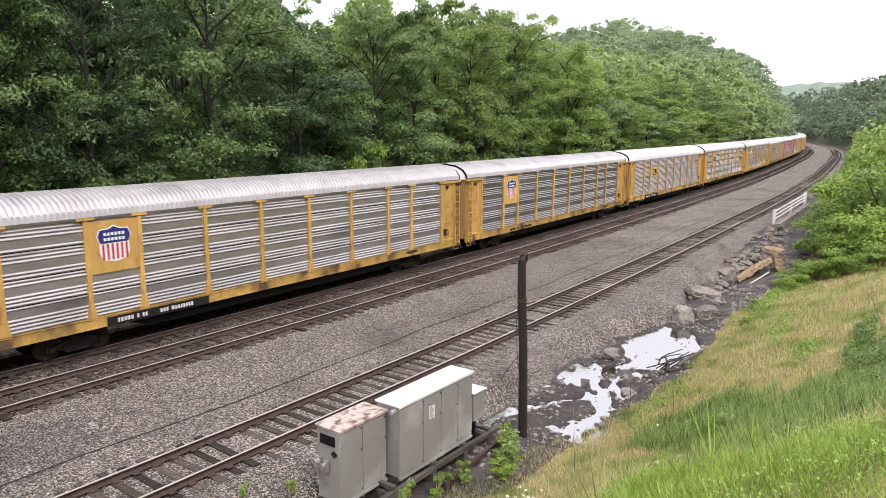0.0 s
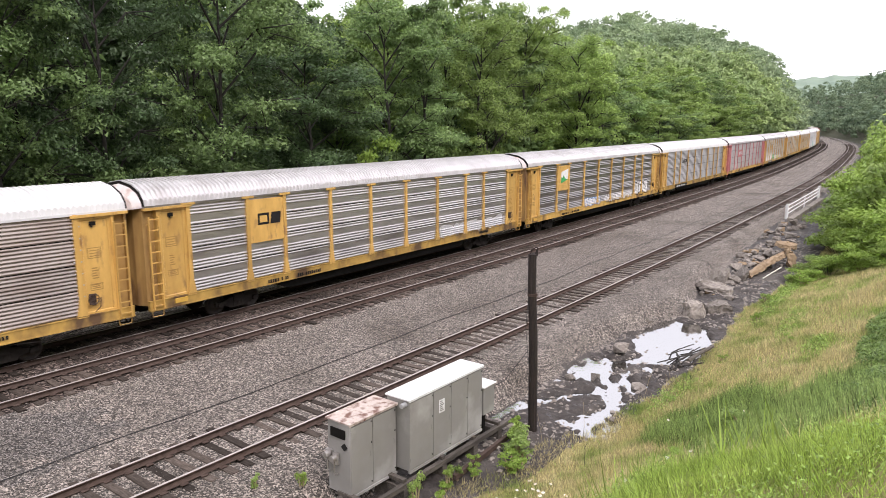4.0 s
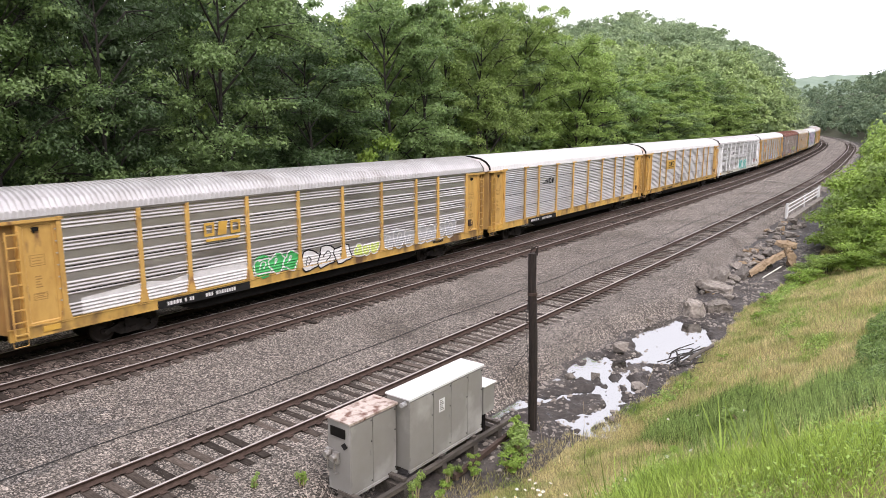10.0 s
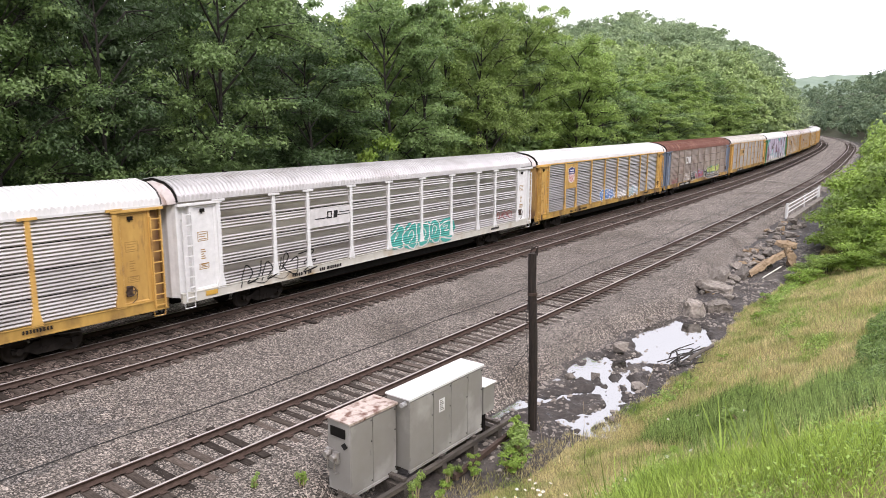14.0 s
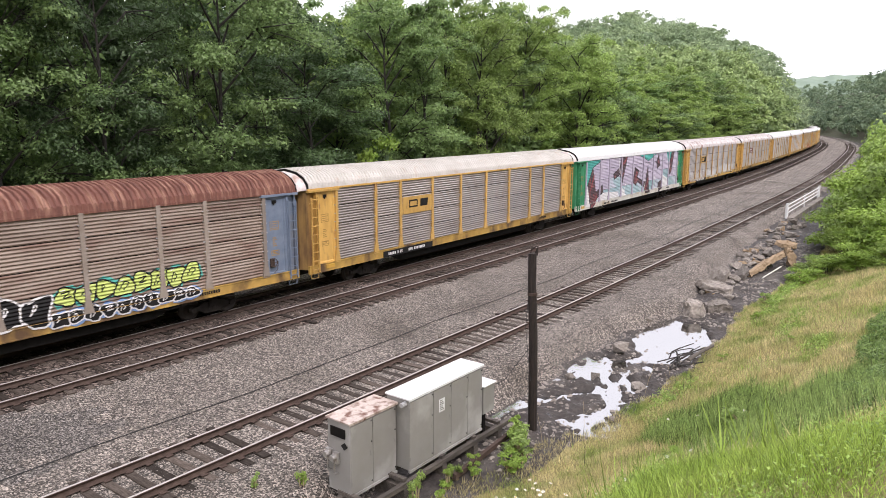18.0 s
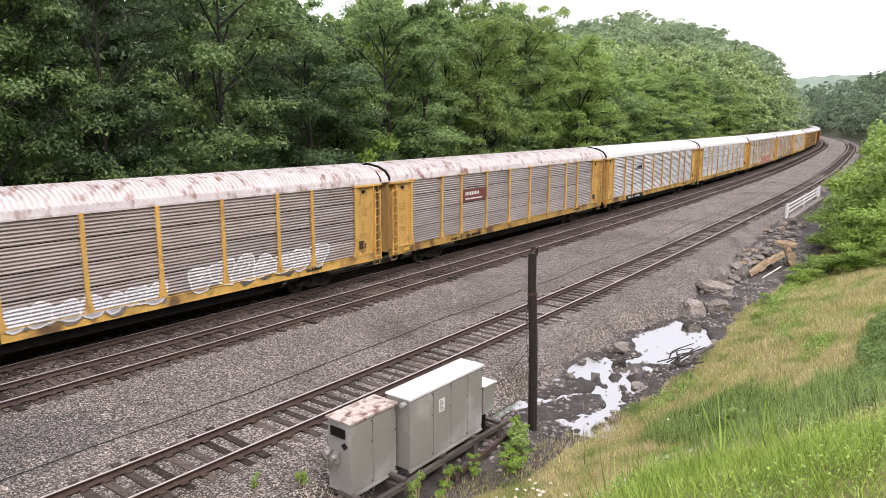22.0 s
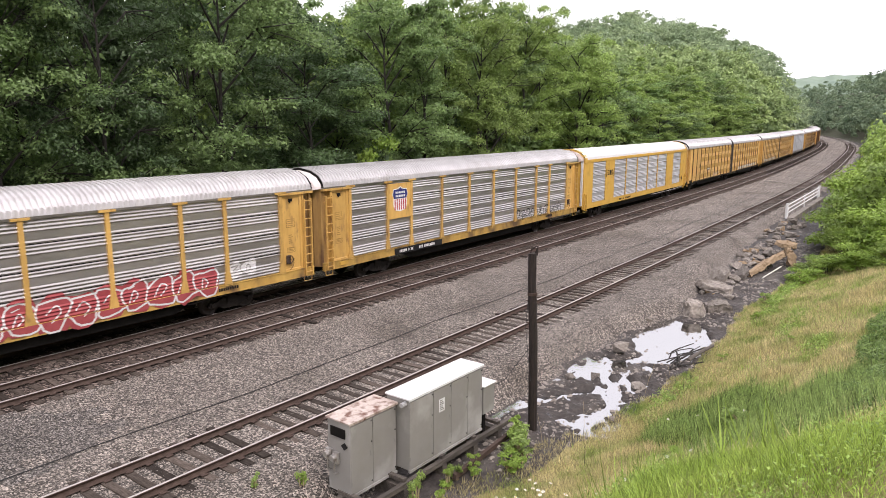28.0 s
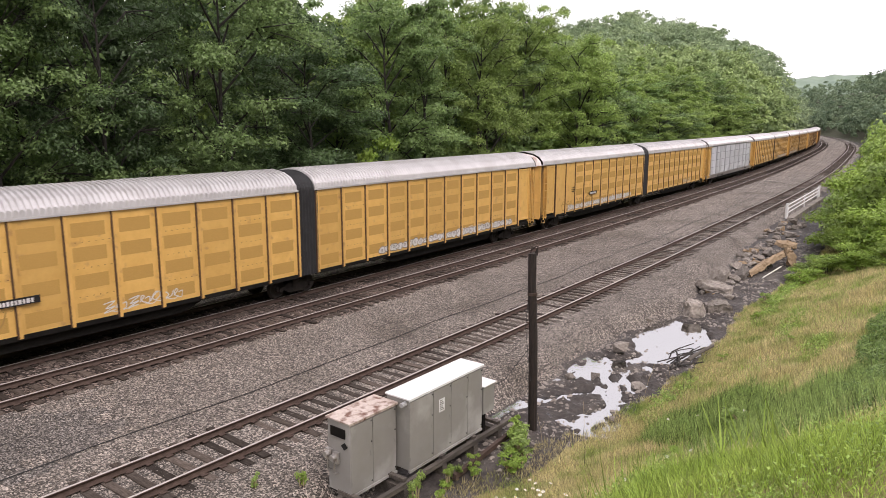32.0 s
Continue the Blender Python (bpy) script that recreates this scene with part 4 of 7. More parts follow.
def brake_mesh():
    """A spoked hand wheel on its gear box, with a lever."""
    p = Pile().box(12.24, 12.46, -1.54, -1.46, 1.72, 2.1)
    ring = [(12.35 + 0.19 * math.cos(i * math.tau / 10), -1.6, 1.92 + 0.19 * math.sin(i * math.tau / 10)) for i in range(11)]
    p.tube(ring, 0.022, 5)
    for i in range(0, 10, 2):
        p.tube([(12.35, -1.58, 1.92), ring[i]], 0.014, 4)
    p.tube([(12.62, -1.55, 1.95), (12.58, -1.56, 1.6), (12.4, -1.55, 1.45)], 0.016, 4)
    return p.mesh("brake_wheel")


def hand_brake(car):
    part("brake_wheel", shape("brake", brake_mesh), M["rail_side"], car, "rusty spoked brake wheel")


def autorack(spec):
    """A covered auto carrier: frame, corrugated sheets between posts, arched ribbed roof, end doors."""
    half = 13.8
    car = new("autorack_car")
    tagged(car, spec["label"], "freight car", "autorack cars of the train")
    post, sheet, roof, door = M[spec["post"]], M[spec["sheet"]], M[spec["roof"]], M[spec.get("door", spec["post"])]
    banded, cap = spec.get("banded", False), spec.get("cap", False)
    BANDED[0] = banded
    running_gear(car, half, (-9.5, 9.5))
    sill = M[spec.get("sill", "sill_yellow")]
    both("side_sill", shape("sill", lambda: Pile().box(-half, half, -1.56, -1.44, 1.0, 1.38).box(-half, half, -1.585, -1.5, 0.985, 1.03).box(-half, half, -1.585, -1.5, 1.35, 1.385).mesh("side_sill")), sill, car)
    part("roof", shape("roof", lambda: roof_mesh(half - 0.05)), roof, car)
    # under silver roofs the eave is darker: the overhang's shadow put into its colour
    both("eave", shape("eave", lambda: Pile().box(-half, half, -1.575, -1.5, SIDE1 - 0.06, SIDE1 + 0.03).mesh("eave")), M[spec.get("eave", "zinc_dark" if spec["roof"] == "roof_silver" else spec["roof"])], car)
    for m in (Matrix(), pose(-11.8 - half, 0, 0)):
        both("end_header", shape("header", lambda: Pile().box(11.8, half, -1.62, -1.45, SIDE1 - 0.14, SIDE1 - 0.04).mesh("end_header")), door, car, "", m)
    for i, x in enumerate(POSTS):
        both("post", shape(("post", cap), lambda: post_mesh(cap)), post, car, "", pose(x, 0, 0))
        if not cap:
            tagged(part("bolts", shape("bolts", bolt_mesh), M["zinc_bright"], car, "", pose(x, 0, 0)), kind="stuff")
    hgt = (SIDE1 - SIDE0) / 4
    for i in range(len(POSTS) - 1):
        w = POSTS[i + 1] - POSTS[i] - 0.02
        mid = (POSTS[i + 1] + POSTS[i]) / 2
        for k in range(4):
            me = shape(("sheet", round(w, 2), banded, k if banded else 0), lambda: sheet_mesh(w, hgt, banded, 7, 7 * k))
            mat = spec["paint"](i, k) if "paint" in spec else None
            part("side_sheet", me, M[mat] if mat else sheet, car, "", pose(mid, -1.5, SIDE0 + k * hgt))
        part("side_sheet", shape(("tall", round(w, 2), banded), lambda: sheet_mesh(w, 4 * hgt, banded, 28)), sheet, car, "", FLIP @ pose(mid, -1.5, SIDE0))
    # dark sheet added behind the joints; the shade inside the car is its colour
    part("inner_wall", shape("backing_sheet", lambda: Pile().box(-13.15, 13.15, -1.44, -1.4, 1.3, 4.9).box(-13.15, 13.15, 1.4, 1.44, 1.3, 4.9).mesh("inner_wall")), M["dark"], car)
    # yellow cars get the darker gate paint, with the recess's shade in its colour
    gate = M["gate_yellow" if spec.get("door", spec["post"]) == "yellow" else spec.get("door", spec["post"])]
    for s in (-1, 1):
        end_of_car(car, half, gate, Matrix() if s > 0 else FLIP)
        part("corner_post", shape("cpost", lambda: Pile().box(-0.045, 0.045, -1.56, -1.26, SIDE0 - 0.1, SIDE1 - 0.14).mesh("corner_post")), door, car, "", pose(s * 13.24, 0, 0))
        both("end_panel", shape("panel", lambda: panel_mesh(12.03, 13.2)), door, car, "", Matrix() if s > 0 else pose(-25.23, 0, 0))
        both("corner_panel", shape("corner", lambda: Pile().box(13.19, half - 0.02, -1.33, -1.25, SIDE0 - 0.25, SIDE1 - 0.1).mesh("corner_panel")), gate, car, "", Matrix() if s > 0 else pose(-13.19 - half + 0.02, 0, 0))
        both("ladder", shape("ladder", lambda: ladder_mesh(13.45)), door, car, "", Matrix() if s > 0 else pose(-26.9, 0, 0))
        both("step", shape("step", lambda: step_mesh(13.45)), door, car, "", Matrix() if s > 0 else pose(-26.9, 0, 0))
    # stencils
    if spec.get("plate"):
        part("number_board", Pile().box(-8.6, -4.3, -1.592, -1.57, 0.97, 1.3), M["black_paint"], car, "black board with stencilled bars")
    bars(car, -8.2, 1.06, 1.1, 0.15, M["spray_white" if spec.get("plate") else "black_paint"], -1.592)
    bars(car, -6.5, 1.06, 1.4, 0.15, M["spray_white" if spec.get("plate") else "black_paint"], -1.592)
    bars(car, 8.6, 1.14, 0.9, 0.13, M["black_paint"], -1.586)
    for x in (12.55, -12.68):
        part("stencil", shape("stencil", stencil_mesh), M["stencil"], car, "faint stencilled boxes and bars", pose(x, 0, 0))
        part("latch", shape("latch", lambda: Pile().box(-0.11, 0.11, -1.53, -1.5, 4.52, 4.66).box(-0.07, -0.02, -1.55, -1.52, 4.46, 4.6).mesh("latch")), M["dark"], car, "", pose(x, 0, 0))
    hand_brake(car)
    part("brake_pipe", shape("pipe", lambda: Pile().tube([(5.6, -1.46, 1.02), (7.4, -1.5, 0.86), (9.4, -1.5, 0.94), (10.6, -1.52, 0.8), (12.2, -1.5, 0.98), (13.3, -1.46, 0.9)], 0.02, 5).mesh("brake_pipe")), M["truck"], car)
    part("tag_plate", Pile().box(-12.75, -12.2, -1.598, -1.55, 1.12, 1.3), M["yellow_fresh"], car)
    if "extra" in spec:
        spec["extra"](car)
    return car


M["sill_yellow"] = shade("grimy_sill_paint", (0.4, 0.24, 0.06), (0.6, 0.38, 0.1), 1.6, 0.6, vary=0.2, stain=(0.13, 0.075, 0.04), stain_scale=1.1, stain_at=0.53, stretch=(1, 1, 0.6))
M["stencil"] = shade("faded_stencil", (0.32, 0.19, 0.06), (0.4, 0.25, 0.08), 3, 0.6)


# emblems and graffiti, car by car
def striped_shield(car):
    placard(car, -9.01, -7.19, 2.95, 4.82, M["yellow"])
    shield(car, -8.1, 3.98, 1.3, 1.35, -1.569)


def band(mat, ink, n=3, line=True):
    def put(car):
        placard(car, -7.0, -4.35, 3.1, 4.02, M[mat])
        letters(car, -6.4, 3.42, 1.9, 0.42, n, M[ink], -1.569)
        if line:
            part("emblem", Pile().box(-6.45, -4.75, -1.575, -1.569, 3.24, 3.33), M[ink], car)
    return put


def small_mark(car):
    p = Pile()
    for i in range(4):
        p.box(-6.5 + 0.2 * i, -5.6 + 0.1 * i, -1.553, -1.53, 3.62 + i * 0.09, 3.66 + i * 0.09)
    part("emblem", p, M["black_paint"], car)
    letters(car, -5.55, 3.6, 0.8, 0.36, 2, M["black_paint"], -1.567)


def extra3(car):
    placard(car, -9.01, -7.19, 2.95, 4.82, M["yellow"])
    letters(car, -8.6, 3.7, 1.35, 0.5, 2, M["black_paint"], -1.569, 0.1)
    spray(car, 4.6, 11.4, 1.4, 2.1, M["zinc_bright"], M["spray_white"], 31, None, M["zinc_dark"])


def extra4(car):
    placard(car, -9.01, -7.19, 2.95, 4.82, M["yellow"])
    emblem(car, [(M["white_paint"], [(-8.55, 3.5), (-7.4, 3.75), (-7.3, 4.55), (-8.5, 4.35)]), (M["spray_green"], [(-8.55, 3.5), (-7.4, 3.72), (-7.9, 3.85), (-8.1, 4.1), (-8.3, 3.9), (-8.5, 3.95)])], -1.569)
    spray(car, -3.9, -0.8, 1.25, 2.0, M["spray_white"], M["spray_blue"], 41)
    spray(car, 0.2, 6.6, 1.25, 1.9, M["spray_white"], M["zinc_dark"], 42)
    spray(car, 7.2, 10.9, 1.3, 2.6, M["spray_white"], M["black_paint"], 43)


def extra6(car):
    placard(car, -7.0, -4.35, 3.1, 4.05, M["pink"])
    letters(car, -6.6, 3.42, 2.1, 0.4, 6, M["spray_white"], -1.569, 0.25)
    spray(car, -11.2, -7.4, 1.4, 2.5, None, M["spray_white"], 61)


def extra7(car):
    letters(car, -6.4, 3.5, 1.9, 0.55, 3, M["yellow_fresh"], -1.567)
    part("emblem", Pile().box(-6.3, -4.7, -1.569, -1.53, 3.28, 3.38), M["yellow_fresh"], car)
    patch = Pile()
    smear(patch, [(-11.4, 1.4), (-4.3, 1.4), (-4.3, 2.4), (-6, 2.3), (-8, 2.0), (-9, 2.15), (-11.4, 2.0)], RIDGES[True])
    tagged(part("spray_paint", patch, M["spray_white"], car), "patch of white overspray", kind="stuff")
    spray(car, -3.9, -1.5, 1.4, 2.3, M["spray_green"], M["spray_white"], 71, None, M["spray_green"])
    spray(car, -1.3, 1.9, 1.15, 2.25, M["spray_white"], M["black_paint"], 72)
    spray(car, 2.2, 4.0, 1.3, 2.0, M["spray_lime"], M["spray_white"], 73)
    spray(car, 4.3, 10.8, 1.3, 2.4, M["zinc_bright"], M["spray_white"], 74, None, M["zinc_dark"])


def extra9(car):
    band("yellow_fresh", "black_paint")(car)
    spray(car, -4.0, -0.9, 1.1, 2.3, None, M["black_paint"], 91)


def extra10(car):
    placard(car, -7.0, -4.35, 3.15, 4.0, M["spray_white"])
    part("emblem", Pile().box(-6.7, -5.6, -1.575, -1.569, 3.52, 3.57).box(-5.2, -4.3, -1.575, -1.569, 3.6, 3.64).box(-5.1, -4.4, -1.575, -1.569, 3.72, 3.76), M["black_paint"], car)
    letters(car, -5.9, 3.5, 0.8, 0.35, 2, M["black_paint"], -1.569)
    spray(car, -1.2, 4.3, 1.15, 2.5, M["spray_teal"], M["spray_white"], 101, None, M["spray_teal"])
    spray(car, -11.0, -6.6, 1.1, 2.3, None, M["black_paint"], 102)
    spray(car, 9.4, 11.3, 1.6, 2.3, None, M["spray_red"], 103)


def extra11(car):
    placard(car, -9.01, -7.19, 2.95, 4.82, M["yellow"])
    shield(car, -8.1, 4.0, 1.2, 1.3, -1.569)
    spray(car, -2.2, 0.8, 1.3, 2.4, M["spray_blue"], M["spray_white"], 111)
    spray(car, 1.0, 3.9, 1.3, 2.0, M["spray_white"], M["zinc_dark"], 112)
    spray(car, 4.3, 6.8, 1.2, 2.2, M["spray_aqua"], M["spray_white"], 113)


def extra12(car):
    letters(car, -6.5, 3.35, 2.1, 0.75, 2, M["spray_white"], -1.569, 0.15)
    spray(car, -11.3, -9.0, 1.4, 1.9, None, M["spray_red"], 121)
    spray(car, -6.7, -4.4, 1.35, 2.4, None, M["spray_white"], 122)
    spray(car, -4.1, -2.2, 1.2, 2.3, M["black_paint"], M["spray_white"], 123)
    spray(car, -2.1, 1.2, 1.4, 2.3, M["spray_red"], M["spray_blue"], 124, None, M["zinc_tan"])
    spray(car, 1.3, 3.0, 1.2, 2.4, M["black_paint"], M["spray_white"], 125)
    spray(car, 3.2, 8.7, 1.72, 2.55, M["spray_lime"], M["black_paint"], 126, None, M["spray_teal"])
    spray(car, 3.0, 8.6, 1.1, 1.68, M["black_paint"], M["spray_white"], 127, None, M["spray_blue"])


def extra13(car):
    band("yellow", "black_paint", 2, False)(car)


def extra14(car):
    """A whole side sprayed over in mauve and aqua with dark angular strokes."""
    rows = RIDGES[False]
    dark = [[(-10.65, 4.3), (-11.55, 2.9), (-11.15, 1.9), (-11.05, 0.98), (-10.55, 0.98), (-9.35, 1.8), (-8.25, 2.1), (-8.5, 2.75), (-9.85, 2.2)], [(-4.35, 4.9), (-2.85, 4.9), (-4.05, 2.2), (-4.55, 3.4), (-5.95, 3.0), (-6.15, 3.5), (-4.7, 4.0)],
            [(-0.8, 3.8), (0.25, 3.45), (-0.1, 2.85), (2.05, 2.25), (1.8, 1.75), (-0.15, 2.5), (-0.35, 2.05), (-1.3, 2.5)], [(2.75, 3.9), (3.4, 1.15), (2.1, 1.2), (1.95, 1.8)],
            [(5.8, 4.8), (6.4, 3.65), (5.5, 3.35), (5.15, 4.05)], [(10.0, 4.9), (10.85, 4.9), (10.15, 2.75), (9.1, 2.35), (9.25, 3.2)], [(5.95, 1.9), (6.95, 2.1), (7.05, 1.25), (6.05, 1.0)]]
    teal = [[(-11.9, 4.88), (-8.6, 4.88), (-10.65, 4.3), (-11.6, 2.9), (-11.9, 2.6)], [(0.35, 4.88), (2.8, 4.25), (4.95, 4.8), (4.9, 4.88)], [(8.35, 4.88), (9.95, 4.88), (9.25, 3.4)]]
    pale = [[(-9.3, 1.75), (-8.2, 2.05), (-5.0, 1.9), (-4.6, 1.4), (-9.5, 1.4)], [(-11.85, 2.4), (-11.6, 2.8), (-11.2, 1.9), (-11.1, 1.1), (-11.85, 1.2)], [(-3.9, 1.4), (-4.0, 2.2), (-3.4, 1.9), (-2.9, 1.4)], [(7.2, 1.4), (7.4, 2.6), (8.9, 2.2), (9.2, 1.4)]]
    streaks = [((-10.9, 2.4), (-10.2, 3.7)), ((-11.1, 2.3), (-10.4, 3.6)), ((-10.6, 1.1), (-9.6, 2.0)), ((-10.3, 1.1), (-9.5, 1.8)), ((-4.2, 4.2), (-3.2, 4.7)), ((-4.3, 4.0), (-3.3, 4.5)), ((-4.3, 3.0), (-3.6, 3.5)), ((-0.9, 2.6), (-0.3, 3.4)), ((-0.7, 2.5), (-0.1, 3.3)), ((2.3, 1.5), (2.9, 2.6)), ((2.5, 1.4), (3.0, 2.4)), ((5.6, 3.7), (6.0, 4.3)), ((9.6, 3.2), (10.2, 4.3))]
    p, e, q, w, g = Pile(), Pile(), Pile(), Pile(), Pile()
    for i, ring in enumerate(teal):
        smear(g, ring, rows, 0.001)
    for ring in pale:
        smear(w, ring, rows, 0.001)
    for i, ring in enumerate(dark):
        smear(p, ring, rows, 0.0035)
        for a, b in zip(ring, ring[1:] + ring[:1]):
            stroke(e, a, b, 0.022, 0.03, rows, 0.005)
    for ring in teal:
        for a, b in zip(ring, ring[1:]):
            stroke(e, a, b, 0.025, 0.035, rows, 0.0045)
    for a, b in streaks:
        stroke(q, a, b, 0.03, 0.05, rows, 0.006)
    for x, z in ((-4.9, 4.85), (-3.4, 1.4), (1.9, 1.4), (4.6, 1.5), (9.2, 4.6), (10.9, 2.5)):
        stroke(w, (x, z), (x + 0.35, z - (1.4 if z > 3 else -1.1)), 0.03, 0.05, rows, 0.004)
    for nm, pile, mat, label in (("spray_cloud", g, M["spray_teal"], "teal overspray"), ("spray_cloud", w, M["spray_white"], "white overspray"), ("spray_paint", p, M["spray_dark"], "dark angular graffiti strokes"), ("spray_rim", e, M["black_paint"], "black graffiti outline"), ("spray_line", q, M["spray_red"], "thin red streaks")):
        tagged(part(nm, pile, mat, car), label, kind="stuff")


def extra15(car):
    placard(car, -6.75, -4.3, 3.1, 3.9, M["yellow"])
    letters(car, -6.5, 3.2, 2.0, 0.62, 2, M["black_paint"], -1.569, 0.08)
    spray(car, -11.2, -5.0, 1.15, 2.2, M["zinc_brown"], M["spray_white"], 151, None, M["spray_rust"])
    spray(car, -4.2, 1.6, 1.2, 2.1, M["zinc_bright"], M["spray_white"], 153, None, M["zinc_brown"])
    spray(car, 2.6, 10.0, 1.3, 2.5, M["zinc"], M["spray_white"], 154, None, M["zinc_dark"])


def extra16(car):
    placard(car, -7.0, -4.35, 3.25, 3.95, M["maroon"])
    bars(car, -6.7, 3.62, 1.4, 0.2, M["spray_white"], -1.569, "emblem")
    part("emblem", Pile().box(-6.7, -4.9, -1.575, -1.569, 3.36, 3.44).tube([(-4.65, -1.558, 3.62), (-4.65, -1.562, 3.62)], 0.24, 14), M["spray_white"], car)


def extra17(car):
    small_mark(car)
    spray(car, -8.7, -5.0, 1.3, 2.2, None, M["spray_white"], 171)


def extra19(car):
    spray(car, -1.3, 8.6, 1.05, 2.3, M["spray_red"], M["spray_white"], 191, None, M["spray_red"])
    spray(car, 9.1, 10.6, 1.5, 2.3, M["spray_white"], M["zinc"], 192)


def extra20(car):
    striped_shield(car)
    spray(car, 4.3, 11.2, 1.3, 2.1, None, M["black_paint"], 201)


def modern(spec):
    """A newer auto carrier: wide yellow side, banded sheets in its openings, smooth white roof."""
    half = 13.8
    car = new("autorack_car")
    tagged(car, spec["label"], "freight car", "autorack cars of the train")
    yl = M["yellow_fresh"]
    running_gear(car, half, (-9.5, 9.5))
    both("side_sill", shape("msill", lambda: Pile().box(-half, half, -1.56, -1.44, 1.0, 1.42).mesh("side_sill")), yl, car)
    part("roof", shape("mroof", lambda: roof_mesh(half - 0.05, 1.1, 0.012)), M["roof_white"], car)
    both("eave", shape("meave", lambda: Pile().box(-half, half, -1.585, -1.5, SIDE1 - 0.2, SIDE1 + 0.03).mesh("eave")), yl, car)
    bays = [(-12.0, -9.3), (-7.3, -4.6), (-4.4, -1.7), (-1.5, 1.2), (1.4, 4.1), (4.3, 7.05), (9.2, 11.9)]
    edges = [-half] + [e for b in bays for e in b] + [half]
    for a, b in zip(edges[::2], edges[1::2]):
        both("side_panel", Pile().box(a, b, -1.55, -1.42, 1.42, SIDE1 - 0.2), yl, car)
    for a, b in bays:
        h = (SIDE1 - 0.2 - 1.42) / 4
        for k in range(4):
            me = shape(("msheet", round(b - a, 2), k), lambda: sheet_mesh(b - a, h, True, 7, 7 * k))
            both("side_sheet", me, M["zinc_bright"], car, "", pose((a + b) / 2, -1.5, 1.42 + k * h))
    for s in (-1, 1):
        end_of_car(car, half, yl, Matrix() if s > 0 else FLIP)
        both("ladder", shape("mladder", lambda: ladder_mesh(13.5, 0.9, 2.3, 4)), yl, car, "", Matrix() if s > 0 else pose(-27.0, 0, 0))
        both("step", shape("step", lambda: step_mesh(13.45)), yl, car, "", Matrix() if s > 0 else pose(-26.9, 0, 0))
        part("corner_strip", Pile().box(-0.05, 0.05, -1.47, -1.3, 1.3, 4.9), M["white_paint"], car, "white reflective corner strip", pose(s * (half + 0.06), 0, 0))
    for s in (-1, 1):
        prof = [(y * 1.012, 4.97 + (z - 4.97) * 1.02) for y, z in ROOF]
        k = len(prof)
        v = [(s * (half + dx), y, z) for dx in (-0.55, 0.02) for y, z in prof] + [(s * (half + 0.02), y * 0.94, 4.9 + (z - 4.9) * 0.9) for y, z in prof]
        cap = Pile().add(v, [(i + o, i + o + 1, i + o + k + 1, i + o + k) for o in (0, k) for i in range(k - 1)])
        part("roof_cap", cap, yl, car, "yellow painted roof end")
    letters(car, -8.9, 3.5, 1.3, 0.42, 3, M["black_paint"], -1.551)
    part("emblem", Pile().box(-9.15, -9.07, -1.569, -1.55, 3.35, 4.05).box(-7.5, -7.42, -1.569, -1.55, 3.35, 4.05), M["black_paint"], car)
    bars(car, -6.0, 1.1, 1.1, 0.16, M["black_paint"], -1.562)
    bars(car, -4.4, 1.1, 1.3, 0.16, M["black_paint"], -1.562)
    hand_brake(car)
    part("brake_rod", Pile().tube([(3, -1.5, 0.85), (8, -1.52, 0.82), (13, -1.5, 0.9)], 0.025, 5), M["zinc"], car)
    return car


def rivet_mesh():
    """Rows of small bolt heads across two panels."""
    p = Pile()
    for z in (1.98, 3.0, 3.92):
        for i in range(7):
            p.box(-0.72 + 0.24 * i, -0.69 + 0.24 * i, -1.508, -1.49, z, z + 0.03)
    return p.mesh("rivets")


